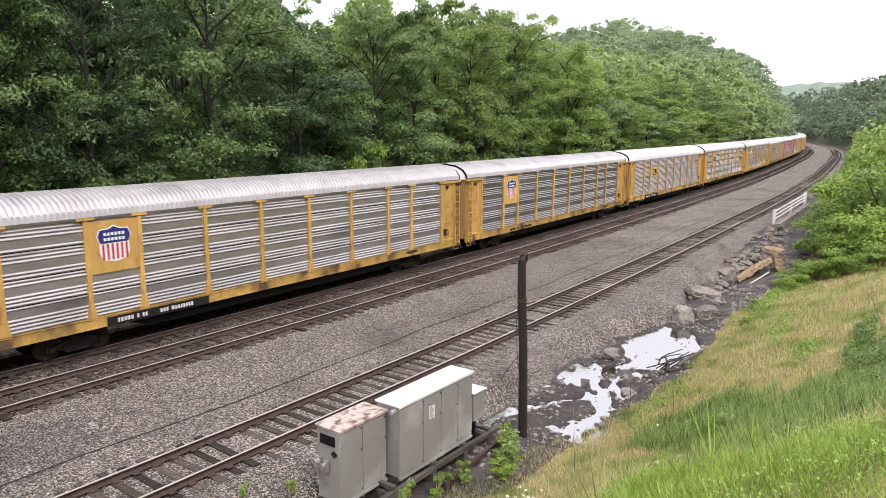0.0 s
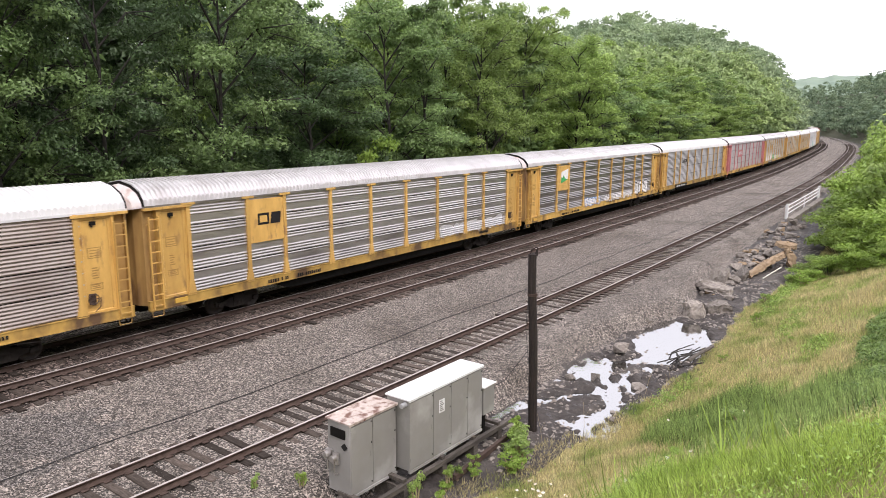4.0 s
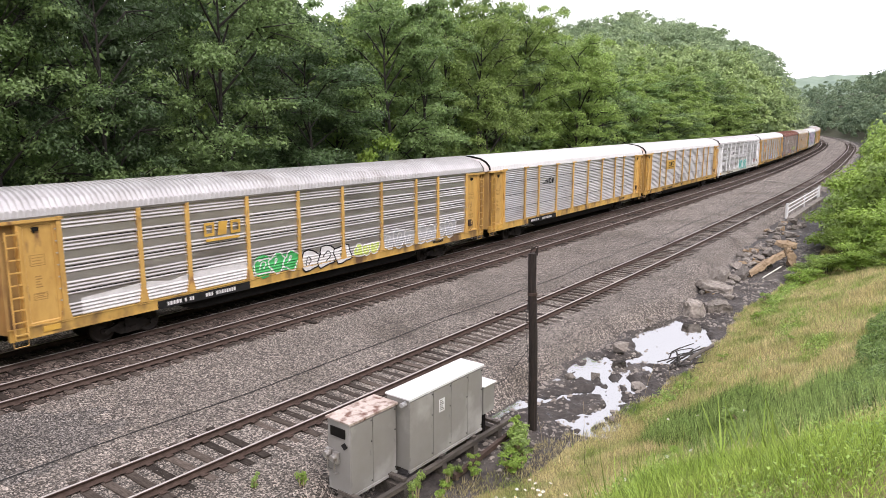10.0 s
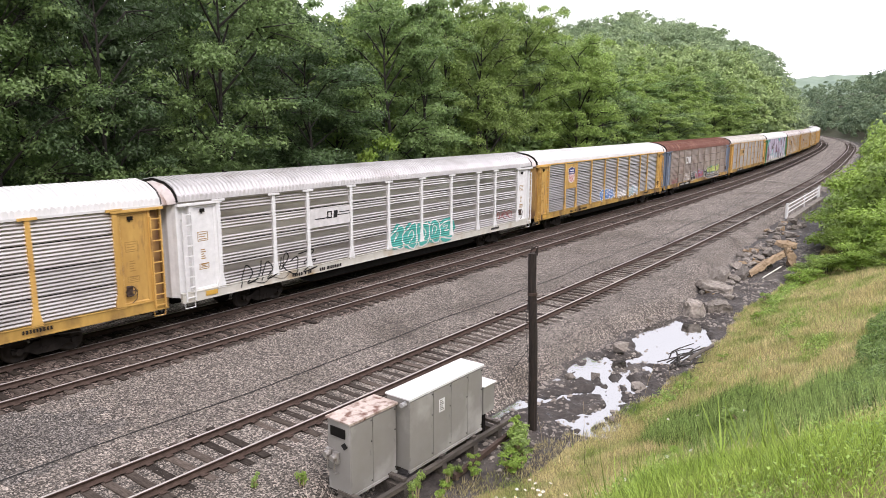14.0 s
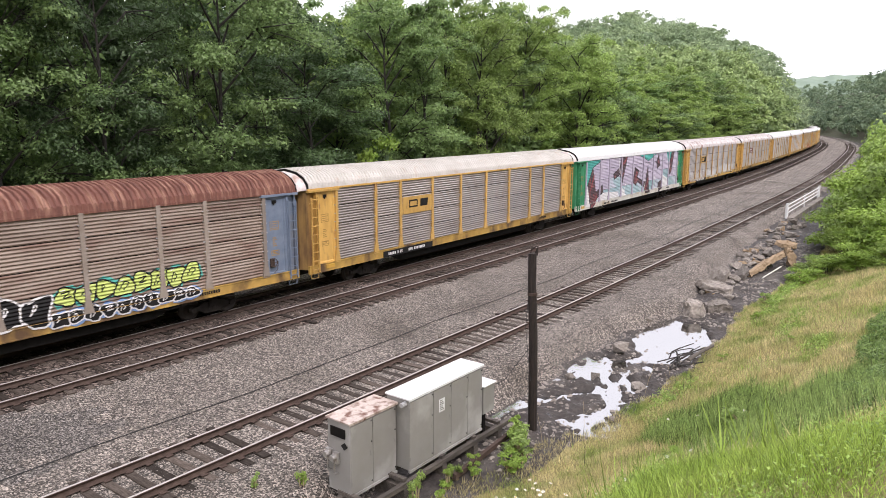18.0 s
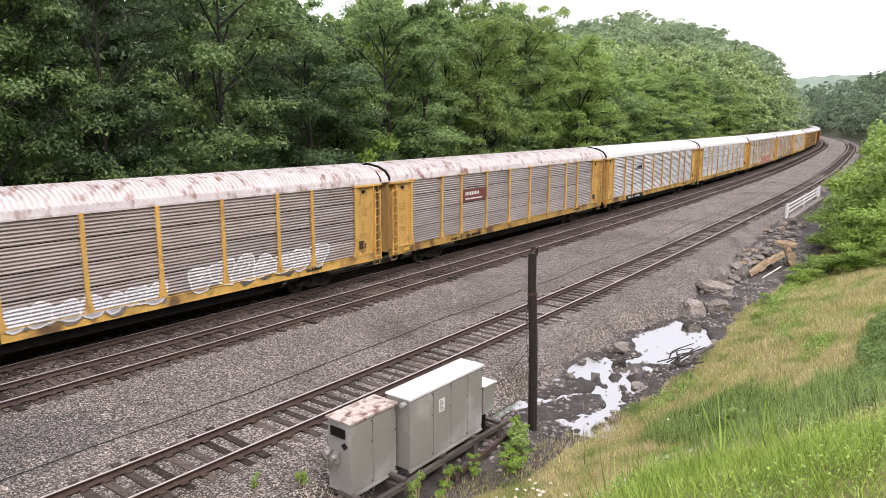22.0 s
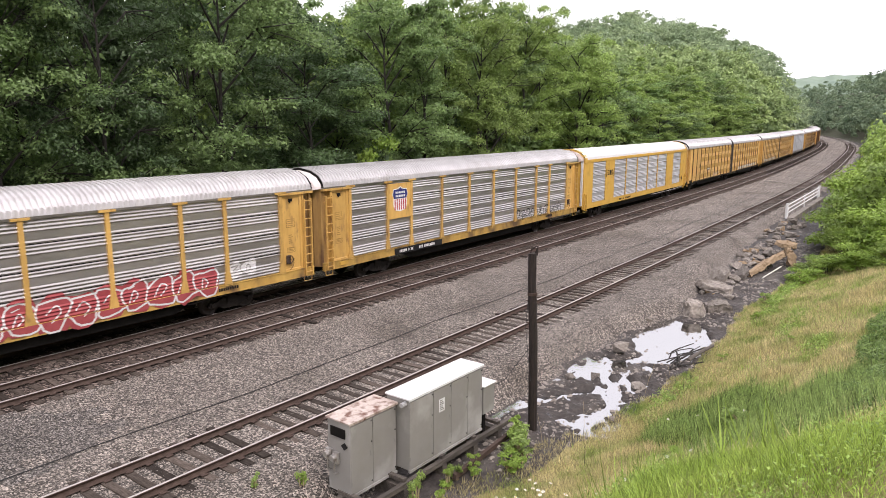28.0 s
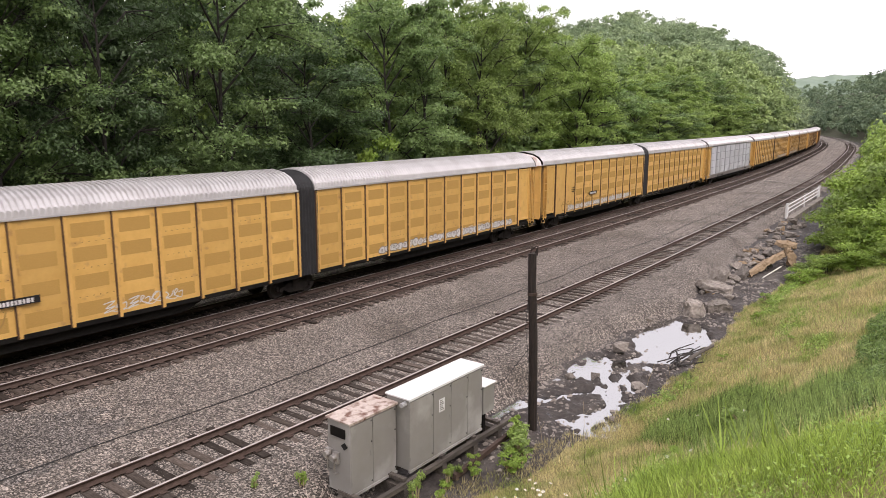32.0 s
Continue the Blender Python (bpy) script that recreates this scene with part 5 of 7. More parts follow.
def articulated(front, label, seed):
    """One unit of a two-unit auto carrier: flat yellow panels with screens, a coupler end and a bellows end (at +x for the front unit)."""
    half = 10.55
    car = new("autorack_unit")
    tagged(car, label, "freight car", "articulated autorack units")
    yl = M["yellow_pale"]
    d = 1 if front else -1
    running_gear(car, half, (-d * 7.4, d * 10.6) if front else (-d * 7.4,))
    both("side_sill", shape("asill", lambda: Pile().box(-half, half, -1.53, -1.42, 0.95, 1.12).mesh("side_sill")), M["dark"], car)
    part("roof", shape("aroof", lambda: roof_mesh(half - 0.05)), M["roof_silver"], car)
    xs = [-d * (8.25 - 1.7 * i) for i in range(12)]
    pressed = panel_mesh(*sorted((-d * 9.78, -d * 8.4)))
    both("end_panel", pressed, yl, car)
    # recessed corner in the darker gate paint, its shade painted in
    part("corner_panel", Pile().box(*sorted((-d * 10.5, -d * 9.72)), -1.32, 1.32, 1.1, 4.85), M["gate_yellow"], car)
    part("corner_post", Pile().box(*sorted((-d * 9.76, -d * 9.86)), -1.56, -1.32, 1.0, 4.9), yl, car)
    for i, x in enumerate(xs):
        both("post", shape("apost", lambda: Pile().box(-0.028, 0.028, -1.56, -1.42, 1.0, 4.9).mesh("post")), M["post_brown"], car, "", pose(x, 0, 0))
        both("post_face", shape("apostf", lambda: Pile().box(0.03, 0.15, -1.55, -1.42, 1.0, 4.88).mesh("post_face")), yl, car, "", pose(x, 0, 0))
    r = random.Random(seed)
    for i in range(11):
        mid = (xs[i] + xs[i + 1]) / 2
        both("side_panel", shape("apanel", lambda: Pile().box(-0.83, 0.83, -1.5, -1.44, 1.12, 4.9).mesh("side_panel")), yl, car, "", pose(mid, 0, 0))
        if 1 < i if front else i < 99:
            for z in (1.3, 2.28, 3.26, 4.12):
                part("rivets", shape("rivets", rivet_mesh), M["post_brown"], car, "", pose(mid, 0, 0)) if i % 2 and z < 2 else None
                both("screen", shape("screen", lambda: Pile().box(-0.58, 0.6, -1.504, -1.47, 0, 0.5).mesh("screen")), M["yellow_mesh"], car, "perforated screen", pose(mid, 0, z))
    both("eave", shape("aeave", lambda: Pile().box(-half, half, -1.585, -1.5, SIDE1 - 0.05, SIDE1 + 0.03).mesh("eave")), M["roof_silver"], car)
    flip = FLIP if front else Matrix()
    end_of_car(car, half, yl, flip, 1.05)
    both("ladder", shape("aladder", lambda: ladder_mesh(10.1, 1.0, 4.7, 8)), yl, car, "", pose(-20.2, 0, 0) if front else Matrix())
    both("step", shape("astep", lambda: step_mesh(10.1)), yl, car, "", pose(-20.2, 0, 0) if front else Matrix())
    if front:
        n = 7
        p = Pile()
        prof = [(y * 0.985, z) for y, z in ROOF]
        prof = [(-1.53, 1.0)] + prof + [(1.53, 1.0)]
        k = len(prof)
        v, f = [], []
        for i in range(2 * n + 1):
            x = half - 0.05 + 1.3 * i / (2 * n)
            g = 1.0 if i % 2 else 0.95
            v += [(x, y * g, z if z < 2 else 4.0 + (z - 4.0) * g) for y, z in prof]
        for i in range(2 * n):
            f += [(i * k + j, (i + 1) * k + j, (i + 1) * k + j + 1, i * k + j + 1) for j in range(k - 1)]
        part("bellows", p.add(v, f), M["bellows"], car, "black folded rubber bellows")
        bars(car, -5.4, 2.9, 0.7, 0.1, M["black_paint"], -1.51, "lettering", 3)
        part("number_board", Pile().box(-2.2, -0.7, -1.615, -1.6, 2.15, 2.4), M["black_paint"], car, "black board with stencilled bars")
        bars(car, -2.1, 2.19, 1.2, 0.15, M["spray_white"], -1.616)
        spray(car, -7.2, -1.8, 1.2, 2.1, None, M["stencil"], seed, SMOOTH)
    spray(car, 1.4, 4.6, 1.25, 1.7, None, M["spray_white"], seed + 1, SMOOTH)
    if seed % 2:
        spray(car, -6.0, 7.5, 1.2, 1.65, M["spray_white"], M["zinc_dark"], seed + 2, SMOOTH, M["yellow_pale"])
    return car


M["post_brown"] = shade("dark_brown_edge", (0.07, 0.035, 0.02), (0.12, 0.065, 0.03), 3, 0.7)

Y = "yellow"
plain = lambda d: dict(dict(post=Y, roof="roof_silver", sheet="zinc"), **d)
CARS = [
    (-1, plain(dict(label="grey autorack car with yellow posts and zinc roof", cap=True, banded=True))),
    (0, plain(dict(label="weathered grey autorack car with a striped shield on yellow", sheet="zinc", cap=True, banded=True, extra=striped_shield, plate=True))),
    (1, plain(dict(label="weathered grey autorack car with a blue striped shield", sheet="zinc_dark", cap=True, banded=True, extra=striped_shield))),
    (2, plain(dict(label="brownish grey autorack car with a black mark on yellow", sheet="zinc_brown", roof="roof_white", extra=band(Y, "black_paint"), plate=True))),
    (3, plain(dict(label="grey autorack car with yellow placard and pale graffiti", banded=True, cap=True, extra=extra3))),
    (4, plain(dict(label="grey autorack car with green and white emblem, sprayed", banded=True, cap=True, sheet="zinc_dark", extra=extra4))),
    (5, plain(dict(label="dark grey autorack car with white roof and small mark", sheet="zinc_dark", roof="roof_white", extra=small_mark, plate=True))),
    (6, plain(dict(label="brown autorack car with faded pink posts and doors", post="pink", sheet="zinc_brown", roof="roof_silver", extra=extra6))),
    (7, plain(dict(label="grey autorack car with white and green graffiti", banded=True, sheet="zinc", extra=extra7, plate=True))),
    (8, plain(dict(label="dull grey autorack car with bright white roof", sheet="zinc", cap=True, roof="roof_white", extra=small_mark, plate=True))),
    (9, plain(dict(label="grey autorack car with black mark on a yellow band", cap=True, roof="roof_white", extra=extra9))),
    (10, plain(dict(label="grey autorack car with white posts and teal graffiti", post="white_paint", sill="dirty_white", cap=True, banded=True, extra=extra10))),
    (11, plain(dict(label="dull grey autorack car with graffiti along its sill", sheet="zinc_dark", roof="roof_white", eave=Y, extra=extra11))),
    (12, plain(dict(label="rusty tan autorack car with rusted roof and blue doors", post="tan_post", door="blue_door", sheet="zinc_tan", roof="roof_rust", extra=extra12, plate=True))),
    (13, plain(dict(label="brown grey autorack car with cream roof and yellow emblem", sheet="zinc_brown", roof="roof_cream", eave=Y, extra=extra13, plate=True))),
    (14, plain(dict(label="autorack car sprayed all over in mauve, aqua and green", post="spray_mauve", door="green_door", sheet="spray_mauve", sill="dirty_white", roof="roof_white", extra=extra14,
                    paint=lambda i, k: "spray_aqua" if k == 0 or (k == 1 and i in (2, 7)) else None))),
    (15, plain(dict(label="dusty brown autorack car with pale graffiti", sheet="zinc_brown", roof="roof_worn", extra=extra15, plate=True))),
    (16, plain(dict(label="dusty brown autorack car with maroon emblem band", sheet="zinc_brown", cap=True, roof="roof_worn", extra=extra16))),
    (17, plain(dict(label="grey autorack car with white roof and outline graffiti", roof="roof_white", extra=extra17, plate=True))),
    (18, plain(dict(label="bright silver autorack car with white roof", sheet="zinc_bright", banded=True, roof="roof_white"))),
    (19, plain(dict(label="grey autorack car with red and white graffiti", cap=True, banded=True, extra=extra19))),
    (20, plain(dict(label="grey autorack car with a blue shield on yellow", cap=True, banded=True, extra=extra20, plate=True))),
]
M["dirty_white"] = shade("dirty_white_paint", (0.5, 0.48, 0.42), (0.62, 0.6, 0.55), 1.5, 0.6, stain=(0.35, 0.24, 0.12), stain_at=0.6)
SPEED = 19.8897
MOVERS = []


def ride(thing, at, wheelbase):
    """Notes a car whose middle is at that station at the start."""
    MOVERS.append((thing, at, wheelbase))


def build_train():
    for n, spec in CARS:
        ride(autorack(spec), 35.169 + 28.625 * (n - 0.5), 19.0)
    ride(modern(dict(label="fresh yellow autorack car with silver ribbed sheets")), 35.6 + 28.625 * 20.5, 19.0)
    at = 35.169 + 28.625 * 21
    for k in range(6):
        if k == 2:
            ride(autorack(plain(dict(label="plain silver grey autorack car", sheet="zinc_bright", post="zinc_bright", door=Y, sill="zinc_dark"))), at + 14.3, 19.0)
            at += 28.6
        ride(articulated(True, "yellow articulated autorack unit with black bellows", 300 + 7 * k), at + 11.4, 15)
        ride(articulated(False, "yellow articulated autorack unit with screened panels", 301 + 7 * k), at + 33.75, 15)
        at += 44.65


def car_pose(s, base):
    a, b = spot(s - base / 2, TRACKS["train"]), spot(s + base / 2, TRACKS["train"])
    c, d = (a + b) / 2, b - a
    return pose(c[0], c[1], 0.0, 0, 0, math.degrees(math.atan2(d[1], d[0])))


# how far the cars are ahead (-) of or behind an even pace, second by second
PACE = [(0, -0.1), (1, 0.01), (2, -0.25), (3, -0.05), (6, 0.09), (7, 0.3), (8, -0.3), (9, -0.11), (10, -0.07), (11, -0.08), (12, -0.16), (13, -0.05), (14, -0.09), (17, 0.65), (18, 0.3), (19, 0.5),
        (20, 0.6), (21, 0.17), (22, -0.25), (23, 0.2), (24, 0.08), (25, -0.09), (28, -0.25), (29, -0.3), (30, -0.63), (31, -0.8), (32, -1.15)]


def motions():
    """All cars roll along their track towards lower stations."""
    for thing, at, base in MOVERS:
        walk(thing, [(t, car_pose(at - SPEED * t + float(np.interp(t, [a for a, b in PACE], [b for a, b in PACE])), base)) for t in range(0, 33)])


# ---------------------------------------------------------------- trees and plants
def leaves(rs, centres, normals, size):
    """Pointed leaf sprays: arrays of places, directions and sizes to vertices and faces."""
    n = len(centres)
    t = rs.normal(size=(n, 3))
    t -= (t * normals).sum(1, keepdims=True) * normals
    t /= np.linalg.norm(t, axis=1, keepdims=True) + 1e-9
    b = np.cross(normals, t)
    w = size[:, None]
    droop = normals * (w * 0.18)
    v = np.stack([centres - t * w * 0.7 + b * w * 0.55 - droop, centres - t * w * 0.7 - b * w * 0.55 - droop, centres + t * w], 1)
    return v.reshape(-1, 3), np.arange(3 * n).reshape(n, 3)


def unit(v):
    return v / (np.linalg.norm(v, axis=-1, keepdims=True) + 1e-9)


def clumps(rs, centres, radius, flat, per, leaf):
    """Leaf places in the upper shells of flattened clumps."""
    c = np.repeat(centres, per, 0)
    r = np.repeat(radius, per)
    d = unit(rs.normal(size=(len(c), 3)))
    d[:, 2] = np.where(d[:, 2] < -0.3, -d[:, 2] * 0.6, d[:, 2])
    k = rs.uniform(0.35, 1.05, len(c))
    p = c + d * (r * k)[:, None] * np.array([1, 1, flat])
    nrm = unit(d * 0.75 + np.array([0, 0, 0.5]) + rs.normal(size=d.shape) * 0.5)
    return p, nrm, leaf * rs.uniform(0.6, 1.35, len(c))


def tree_meshes(seed, height, spread, low, limbs=15, per=215, leaf=0.19, r0=0.2, twigs=False):
    """A trunk with limbs, and a crown of leaf sprays in layered clumps."""
    rs = np.random.RandomState(seed)
    wood = Pile()
    lean = rs.uniform(-0.04, 0.04, 2)
    trunk = [(lean[0] * z + 0.12 * math.sin(z * 0.7 + seed), lean[1] * z + 0.12 * math.cos(z * 0.6 + seed), z) for z in np.linspace(-0.6, height * 0.93, 9)]
    wood.tube(trunk, r0, 7, 0.03)
    cs, rad = [], []
    for i in range(limbs):
        u = low + (0.97 - low) * ((i + rs.rand() * 0.7) / limbs)
        z = height * u
        a = i * 2.4 + rs.uniform(-0.5, 0.5)
        reach = spread * (1 - (abs(u - 0.52) / 0.62) ** 2.2) * rs.uniform(0.7, 1.1)
        base = np.array([np.interp(z, [q[2] for q in trunk], [q[0] for q in trunk]), np.interp(z, [q[2] for q in trunk], [q[1] for q in trunk]), z])
        out = np.array([math.cos(a), math.sin(a), 0])
        tip = base + out * reach + np.array([0, 0, reach * rs.uniform(0.3, 0.8)])
        mid = (base + tip) / 2 + np.array([0, 0, 0.15 * reach])
        wood.tube([base - [0, 0, 0.5], mid, tip], r0 * 0.33, 5, 0.02)
        for k in range(5):
            q = base + (tip - base) * rs.uniform(0.4, 1.08) + rs.normal(size=3) * [0.5, 0.5, 0.42] * spread * 0.3
            cs.append(q)
            rad.append(spread * rs.uniform(0.16, 0.31))
            if twigs:
                wood.tube([mid, (mid + q) / 2 + [0, 0, 0.1], q], 0.03, 4, 0.012)
    cs.append(np.array([trunk[-1][0], trunk[-1][1], height * 0.95]))
    rad.append(spread * 0.3)
    p, nrm, size = clumps(rs, np.array(cs), np.array(rad), 0.8, per, leaf)
    v, f = leaves(rs, p, nrm, size)
    return wood.mesh("trunk"), raw("crown", v, f)


def bush_mesh(seed, height, spread, n=9, per=90, leaf=0.16):
    rs = np.random.RandomState(seed)
    a = rs.rand(n) * math.tau
    r = spread * np.sqrt(rs.rand(n)) * 0.8
    cs = np.stack([r * np.cos(a), r * np.sin(a), height * rs.uniform(0.12, 0.85, n)], -1)
    p, nrm, size = clumps(rs, cs, spread * rs.uniform(0.3, 0.5, n), 0.75, per, leaf)
    v, f = leaves(rs, p, nrm, size)
    wood = Pile()
    for c in cs:
        wood.tube([(c[0] * 0.15, c[1] * 0.15, -0.3), (c[0] * 0.6, c[1] * 0.6, c[2] * 0.6), tuple(c)], 0.035, 4, 0.01)
    return wood.mesh("stems"), raw("foliage", v, f)


def plant(kind, names, meshes, mats, place, turn, scale, label, category, group):
    """A tree or bush of two parts, on the ground."""
    ob = new(kind)
    ob.matrix_basis = pose(place[0], place[1], place[2], 0, 0, turn) @ Matrix.Diagonal((scale[0], scale[0], scale[1], 1))
    tagged(ob, label, category, group)
    for nm, me, mt in zip(names, meshes, mats):
        p = part(nm, me, mt, ob)
        if nm == "stems":
            tagged(p, kind="stuff")
    return ob


def ground_at(s, lat):
    x, y, _ = spot(float(s), float(lat))
    return float(x), float(y), float(lie(s, lat)) - 0.05


def build_forest():
    r = random.Random(21)
    fine = [tree_meshes(i, 16.5, 4.3, 0.2 + 0.04 * (i % 3), limbs=18 + i % 3, per=320, leaf=0.102, twigs=True) for i in range(6)]
    fine += [tree_meshes(60 + i, 16.5, 3.2, 0.3, limbs=15, per=300, leaf=0.1, twigs=True) for i in range(2)]
    kinds = [tree_meshes(i, 16.5, 4.3, 0.2 + 0.04 * (i % 3), limbs=17 + i % 3, per=100, leaf=0.18) for i in range(8)]
    light = [tree_meshes(80 + i, 16.5, 4.2, 0.2, limbs=16, per=48, leaf=0.31) for i in range(4)]
    for row, (lat, gap, s1) in enumerate(((19.5, 6.2, 165), (25.0, 6.4, 165), (31.5, 6.8, 110), (39.0, 7.5, 90), (46.0, 6.0, 62), (53.0, 6.0, 62))):
        s = -8.0 + row * 2
        while s < s1:
            k = r.randrange(8)
            q, l = s + r.uniform(-1.6, 1.6), lat + r.uniform(-1.8, 1.8)
            gx, gy, _ = ground_at(q, l)
            h = r.uniform(0.98, 1.15) + 0.05 * row - 0.36 * math.exp(-((math.atan2(gx, gy) + 0.165) / 0.055) ** 2) - 0.42 * float(ease(q, 61, 96))
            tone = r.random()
            # light and shade put into leaf choice: paler down the line, darker left and behind
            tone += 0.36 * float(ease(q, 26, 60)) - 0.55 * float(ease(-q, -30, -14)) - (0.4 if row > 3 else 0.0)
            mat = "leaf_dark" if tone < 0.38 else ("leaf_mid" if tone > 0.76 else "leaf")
            label = {"leaf_dark": "tall dark green broadleaf tree at the forest edge", "leaf": "tall green broadleaf tree at the forest edge", "leaf_mid": "tall yellowish green broadleaf tree at the forest edge"}[mat]
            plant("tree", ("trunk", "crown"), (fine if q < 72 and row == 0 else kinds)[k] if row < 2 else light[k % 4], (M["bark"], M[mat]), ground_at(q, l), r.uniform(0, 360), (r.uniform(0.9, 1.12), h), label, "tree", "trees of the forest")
            s += gap * r.uniform(0.8, 1.2)
    thick = [bush_mesh(120 + i, 6.5, 3.0, 15, 70, 0.3) for i in range(3)]
    for row, lat in enumerate((22.5, 28.5, 35.0, 43.0, 50.0)):
        s = -10.0 + row
        while s < 120:
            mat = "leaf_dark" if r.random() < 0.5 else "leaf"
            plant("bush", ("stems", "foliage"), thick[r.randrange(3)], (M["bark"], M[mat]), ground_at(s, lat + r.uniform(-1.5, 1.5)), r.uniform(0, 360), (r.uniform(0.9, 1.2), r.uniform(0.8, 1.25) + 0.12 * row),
                  "tall shady undergrowth between the forest trees", "bush", "undergrowth in the forest")
            s += r.uniform(4.0, 6.5)
    bushes = [bush_mesh(100 + i, 3.6, 2.3, 12, 330, 0.115) for i in range(3)]
    far_bushes = [bush_mesh(100 + i, 3.6, 2.3, 12, 120, 0.19) for i in range(3)]
    s = 4.0
    while s < 150:
        k = r.randrange(3)
        bright = r.random() < 0.3
        plant("bush", ("stems", "foliage"), bushes[k] if s < 70 else far_bushes[k], (M["bark"], M["leaf_mid"] if bright else M["leaf"]), ground_at(s, 17.0 + r.uniform(-0.8, 1.2)), r.uniform(0, 360), (r.uniform(0.8, 1.2), r.uniform(0.9, 1.75)),
              "bright green shrub at the edge of the forest" if bright else "dense green shrub at the edge of the forest", "bush", "shrubs behind the train")
        s += r.uniform(2.4, 4.2)
    young = bush_mesh(140, 6.4, 2.2, 16, 330, 0.12)
    plant("young_tree", ("stems", "foliage"), young, (M["bark"], M["leaf_light"]), (-4.3, 46.0, -0.9), 40, (1.05, 1.38), "bright yellow green young tree beyond the train", "tree", "trees of the forest")
    # trees and shrubs on the camera's side, beyond the bank
    side = [bush_mesh(150 + i, 4.2, 2.6, 16, 330, 0.13) for i in range(3)]
    far_side = [bush_mesh(150 + i, 4.2, 2.6, 16, 130, 0.2) for i in range(3)]
    spots = [(50.5, -9.4, 0.6, 0.42), (47.5, -10.4, 0.6, 0.36), (53.5, -8.6, 0.8, 0.6), (57, -8.8, 0.95, 0.75), (60, -9.4, 1.0, 0.85), (63, -8.6, 0.85, 0.75), (66.5, -9.0, 1.0, 0.9), (70, -8.6, 0.85, 0.75), (74, -9.6, 1.1, 0.95), (51, -10.6, 0.9, 0.62), (56, -11.0, 1.0, 0.9), (61, -12.0, 1.1, 1.0),
             (79, -8.8, 0.95, 0.85), (84, -9.2, 1.1, 1.1), (90, -8.6, 1.0, 1.1), (95, -9.3, 1.2, 1.3), (101, -8.8, 1.1, 1.2), (47.5, -11.4, 0.85, 0.6), (45.0, -12.6, 0.8, 0.55), (52, -12.6, 1.1, 0.95), (66, -11.6, 1.2, 1.3), (57, -13.6, 1.2, 1.3), (44, -9.0, 0.4, 0.24), (46.0, -8.2, 0.42, 0.26), (43.5, -10.6, 0.5, 0.3), (41.5, -12.2, 0.45, 0.24), (42.5, -8.0, 0.35, 0.2), (72, -11.8, 1.3, 1.5), (107, -9.0, 1.2, 1.5), (113, -9.5, 1.2, 1.6)]
    for i, (s, l, w, h) in enumerate(spots):
        plant("bush", ("stems", "foliage"), (side if s < 76 else far_side)[i % 3], (M["bark"], M["leaf_light"] if i % 4 != 3 else M["leaf_mid"]), ground_at(s, l), r.uniform(0, 360), (w * 1.15, h * 1.3), "bright green leafy shrub beside the track", "bush", "shrubs beside the track")
    for i in range(34):
        s, l = 70 + 5.2 * i * r.uniform(0.9, 1.1), -13.5 - 14 * r.random() - (4 if i < 6 else 0)
        k = r.randrange(8)
        mat = "leaf" if r.random() < 0.5 else "leaf_mid"
        plant("tree", ("trunk", "crown"), light[k % 4], (M["bark"], M[mat]), ground_at(s, l), r.uniform(0, 360), (r.uniform(0.75, 1.0), r.uniform(0.5, 0.75)), "green broadleaf tree on the slope beside the line", "tree", "trees beside the line")


def far_canopy(name, label, rs, s, lat, height, mat, leaf, per, spread):
    """Distant woods: crowns of leaf sprays in one mesh."""
    c = spot(s, lat)
    c[:, 2] = lie(s, lat)
    n = len(s)
    m = 9
    off = rs.normal(size=(n, m, 3)) * np.array([0.45, 0.45, 0.25]) * spread[:, None, None]
    cs = c[:, None, :] + off
    cs[..., 2] += height[:, None] * rs.uniform(0.35, 0.9, (n, m)) - 0.35 * np.hypot(off[..., 0], off[..., 1])
    cs[:, 0] = c + np.stack([0 * height, 0 * height, height * 0.85], -1)
    rad = (spread[:, None] * rs.uniform(0.28, 0.5, (n, m))).ravel()
    p, nrm, size = clumps(rs, cs.reshape(-1, 3), rad, 0.8, per, leaf)
    v, f = leaves(rs, p, nrm, size)
    ob = new(name, raw(name, v, f, (mat,)))
    tagged(ob, label, "woods", kind="stuff")


def build_far_woods():
    rs = np.random.RandomState(8)
    n = 1050
    s, lat = rs.uniform(55, 400, n), 19 + 110 * rs.rand(n) ** 1.25
    keep = (s > 168) | (lat > 45) | ((s > 92) & (lat > 29))
    s, lat = np.concatenate([s[keep], rs.uniform(168, 430, 110)]), np.concatenate([lat[keep], rs.uniform(16.8, 24, 110)])
    cut = s < 235
    # both leaf colours carry painted haze, the upper woods more of it
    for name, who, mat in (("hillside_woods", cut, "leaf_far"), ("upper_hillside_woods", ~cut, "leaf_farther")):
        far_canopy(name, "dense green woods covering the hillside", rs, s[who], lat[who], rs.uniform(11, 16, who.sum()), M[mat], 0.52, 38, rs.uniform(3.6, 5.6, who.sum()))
    n = 560
    s, lat = rs.uniform(120, 760, n), -8.5 - 60 * rs.rand(n) ** 1.4
    keep = lat < -9 - 3 * (s < 220)
    s, lat = s[keep], lat[keep]
    far_canopy("valley_woods", "green woods on the far side of the line, haze in their colour", rs, s, lat, rs.uniform(9, 15, len(s)), M["leaf_valley"], 0.64, 28, rs.uniform(3.6, 5.4, len(s)))


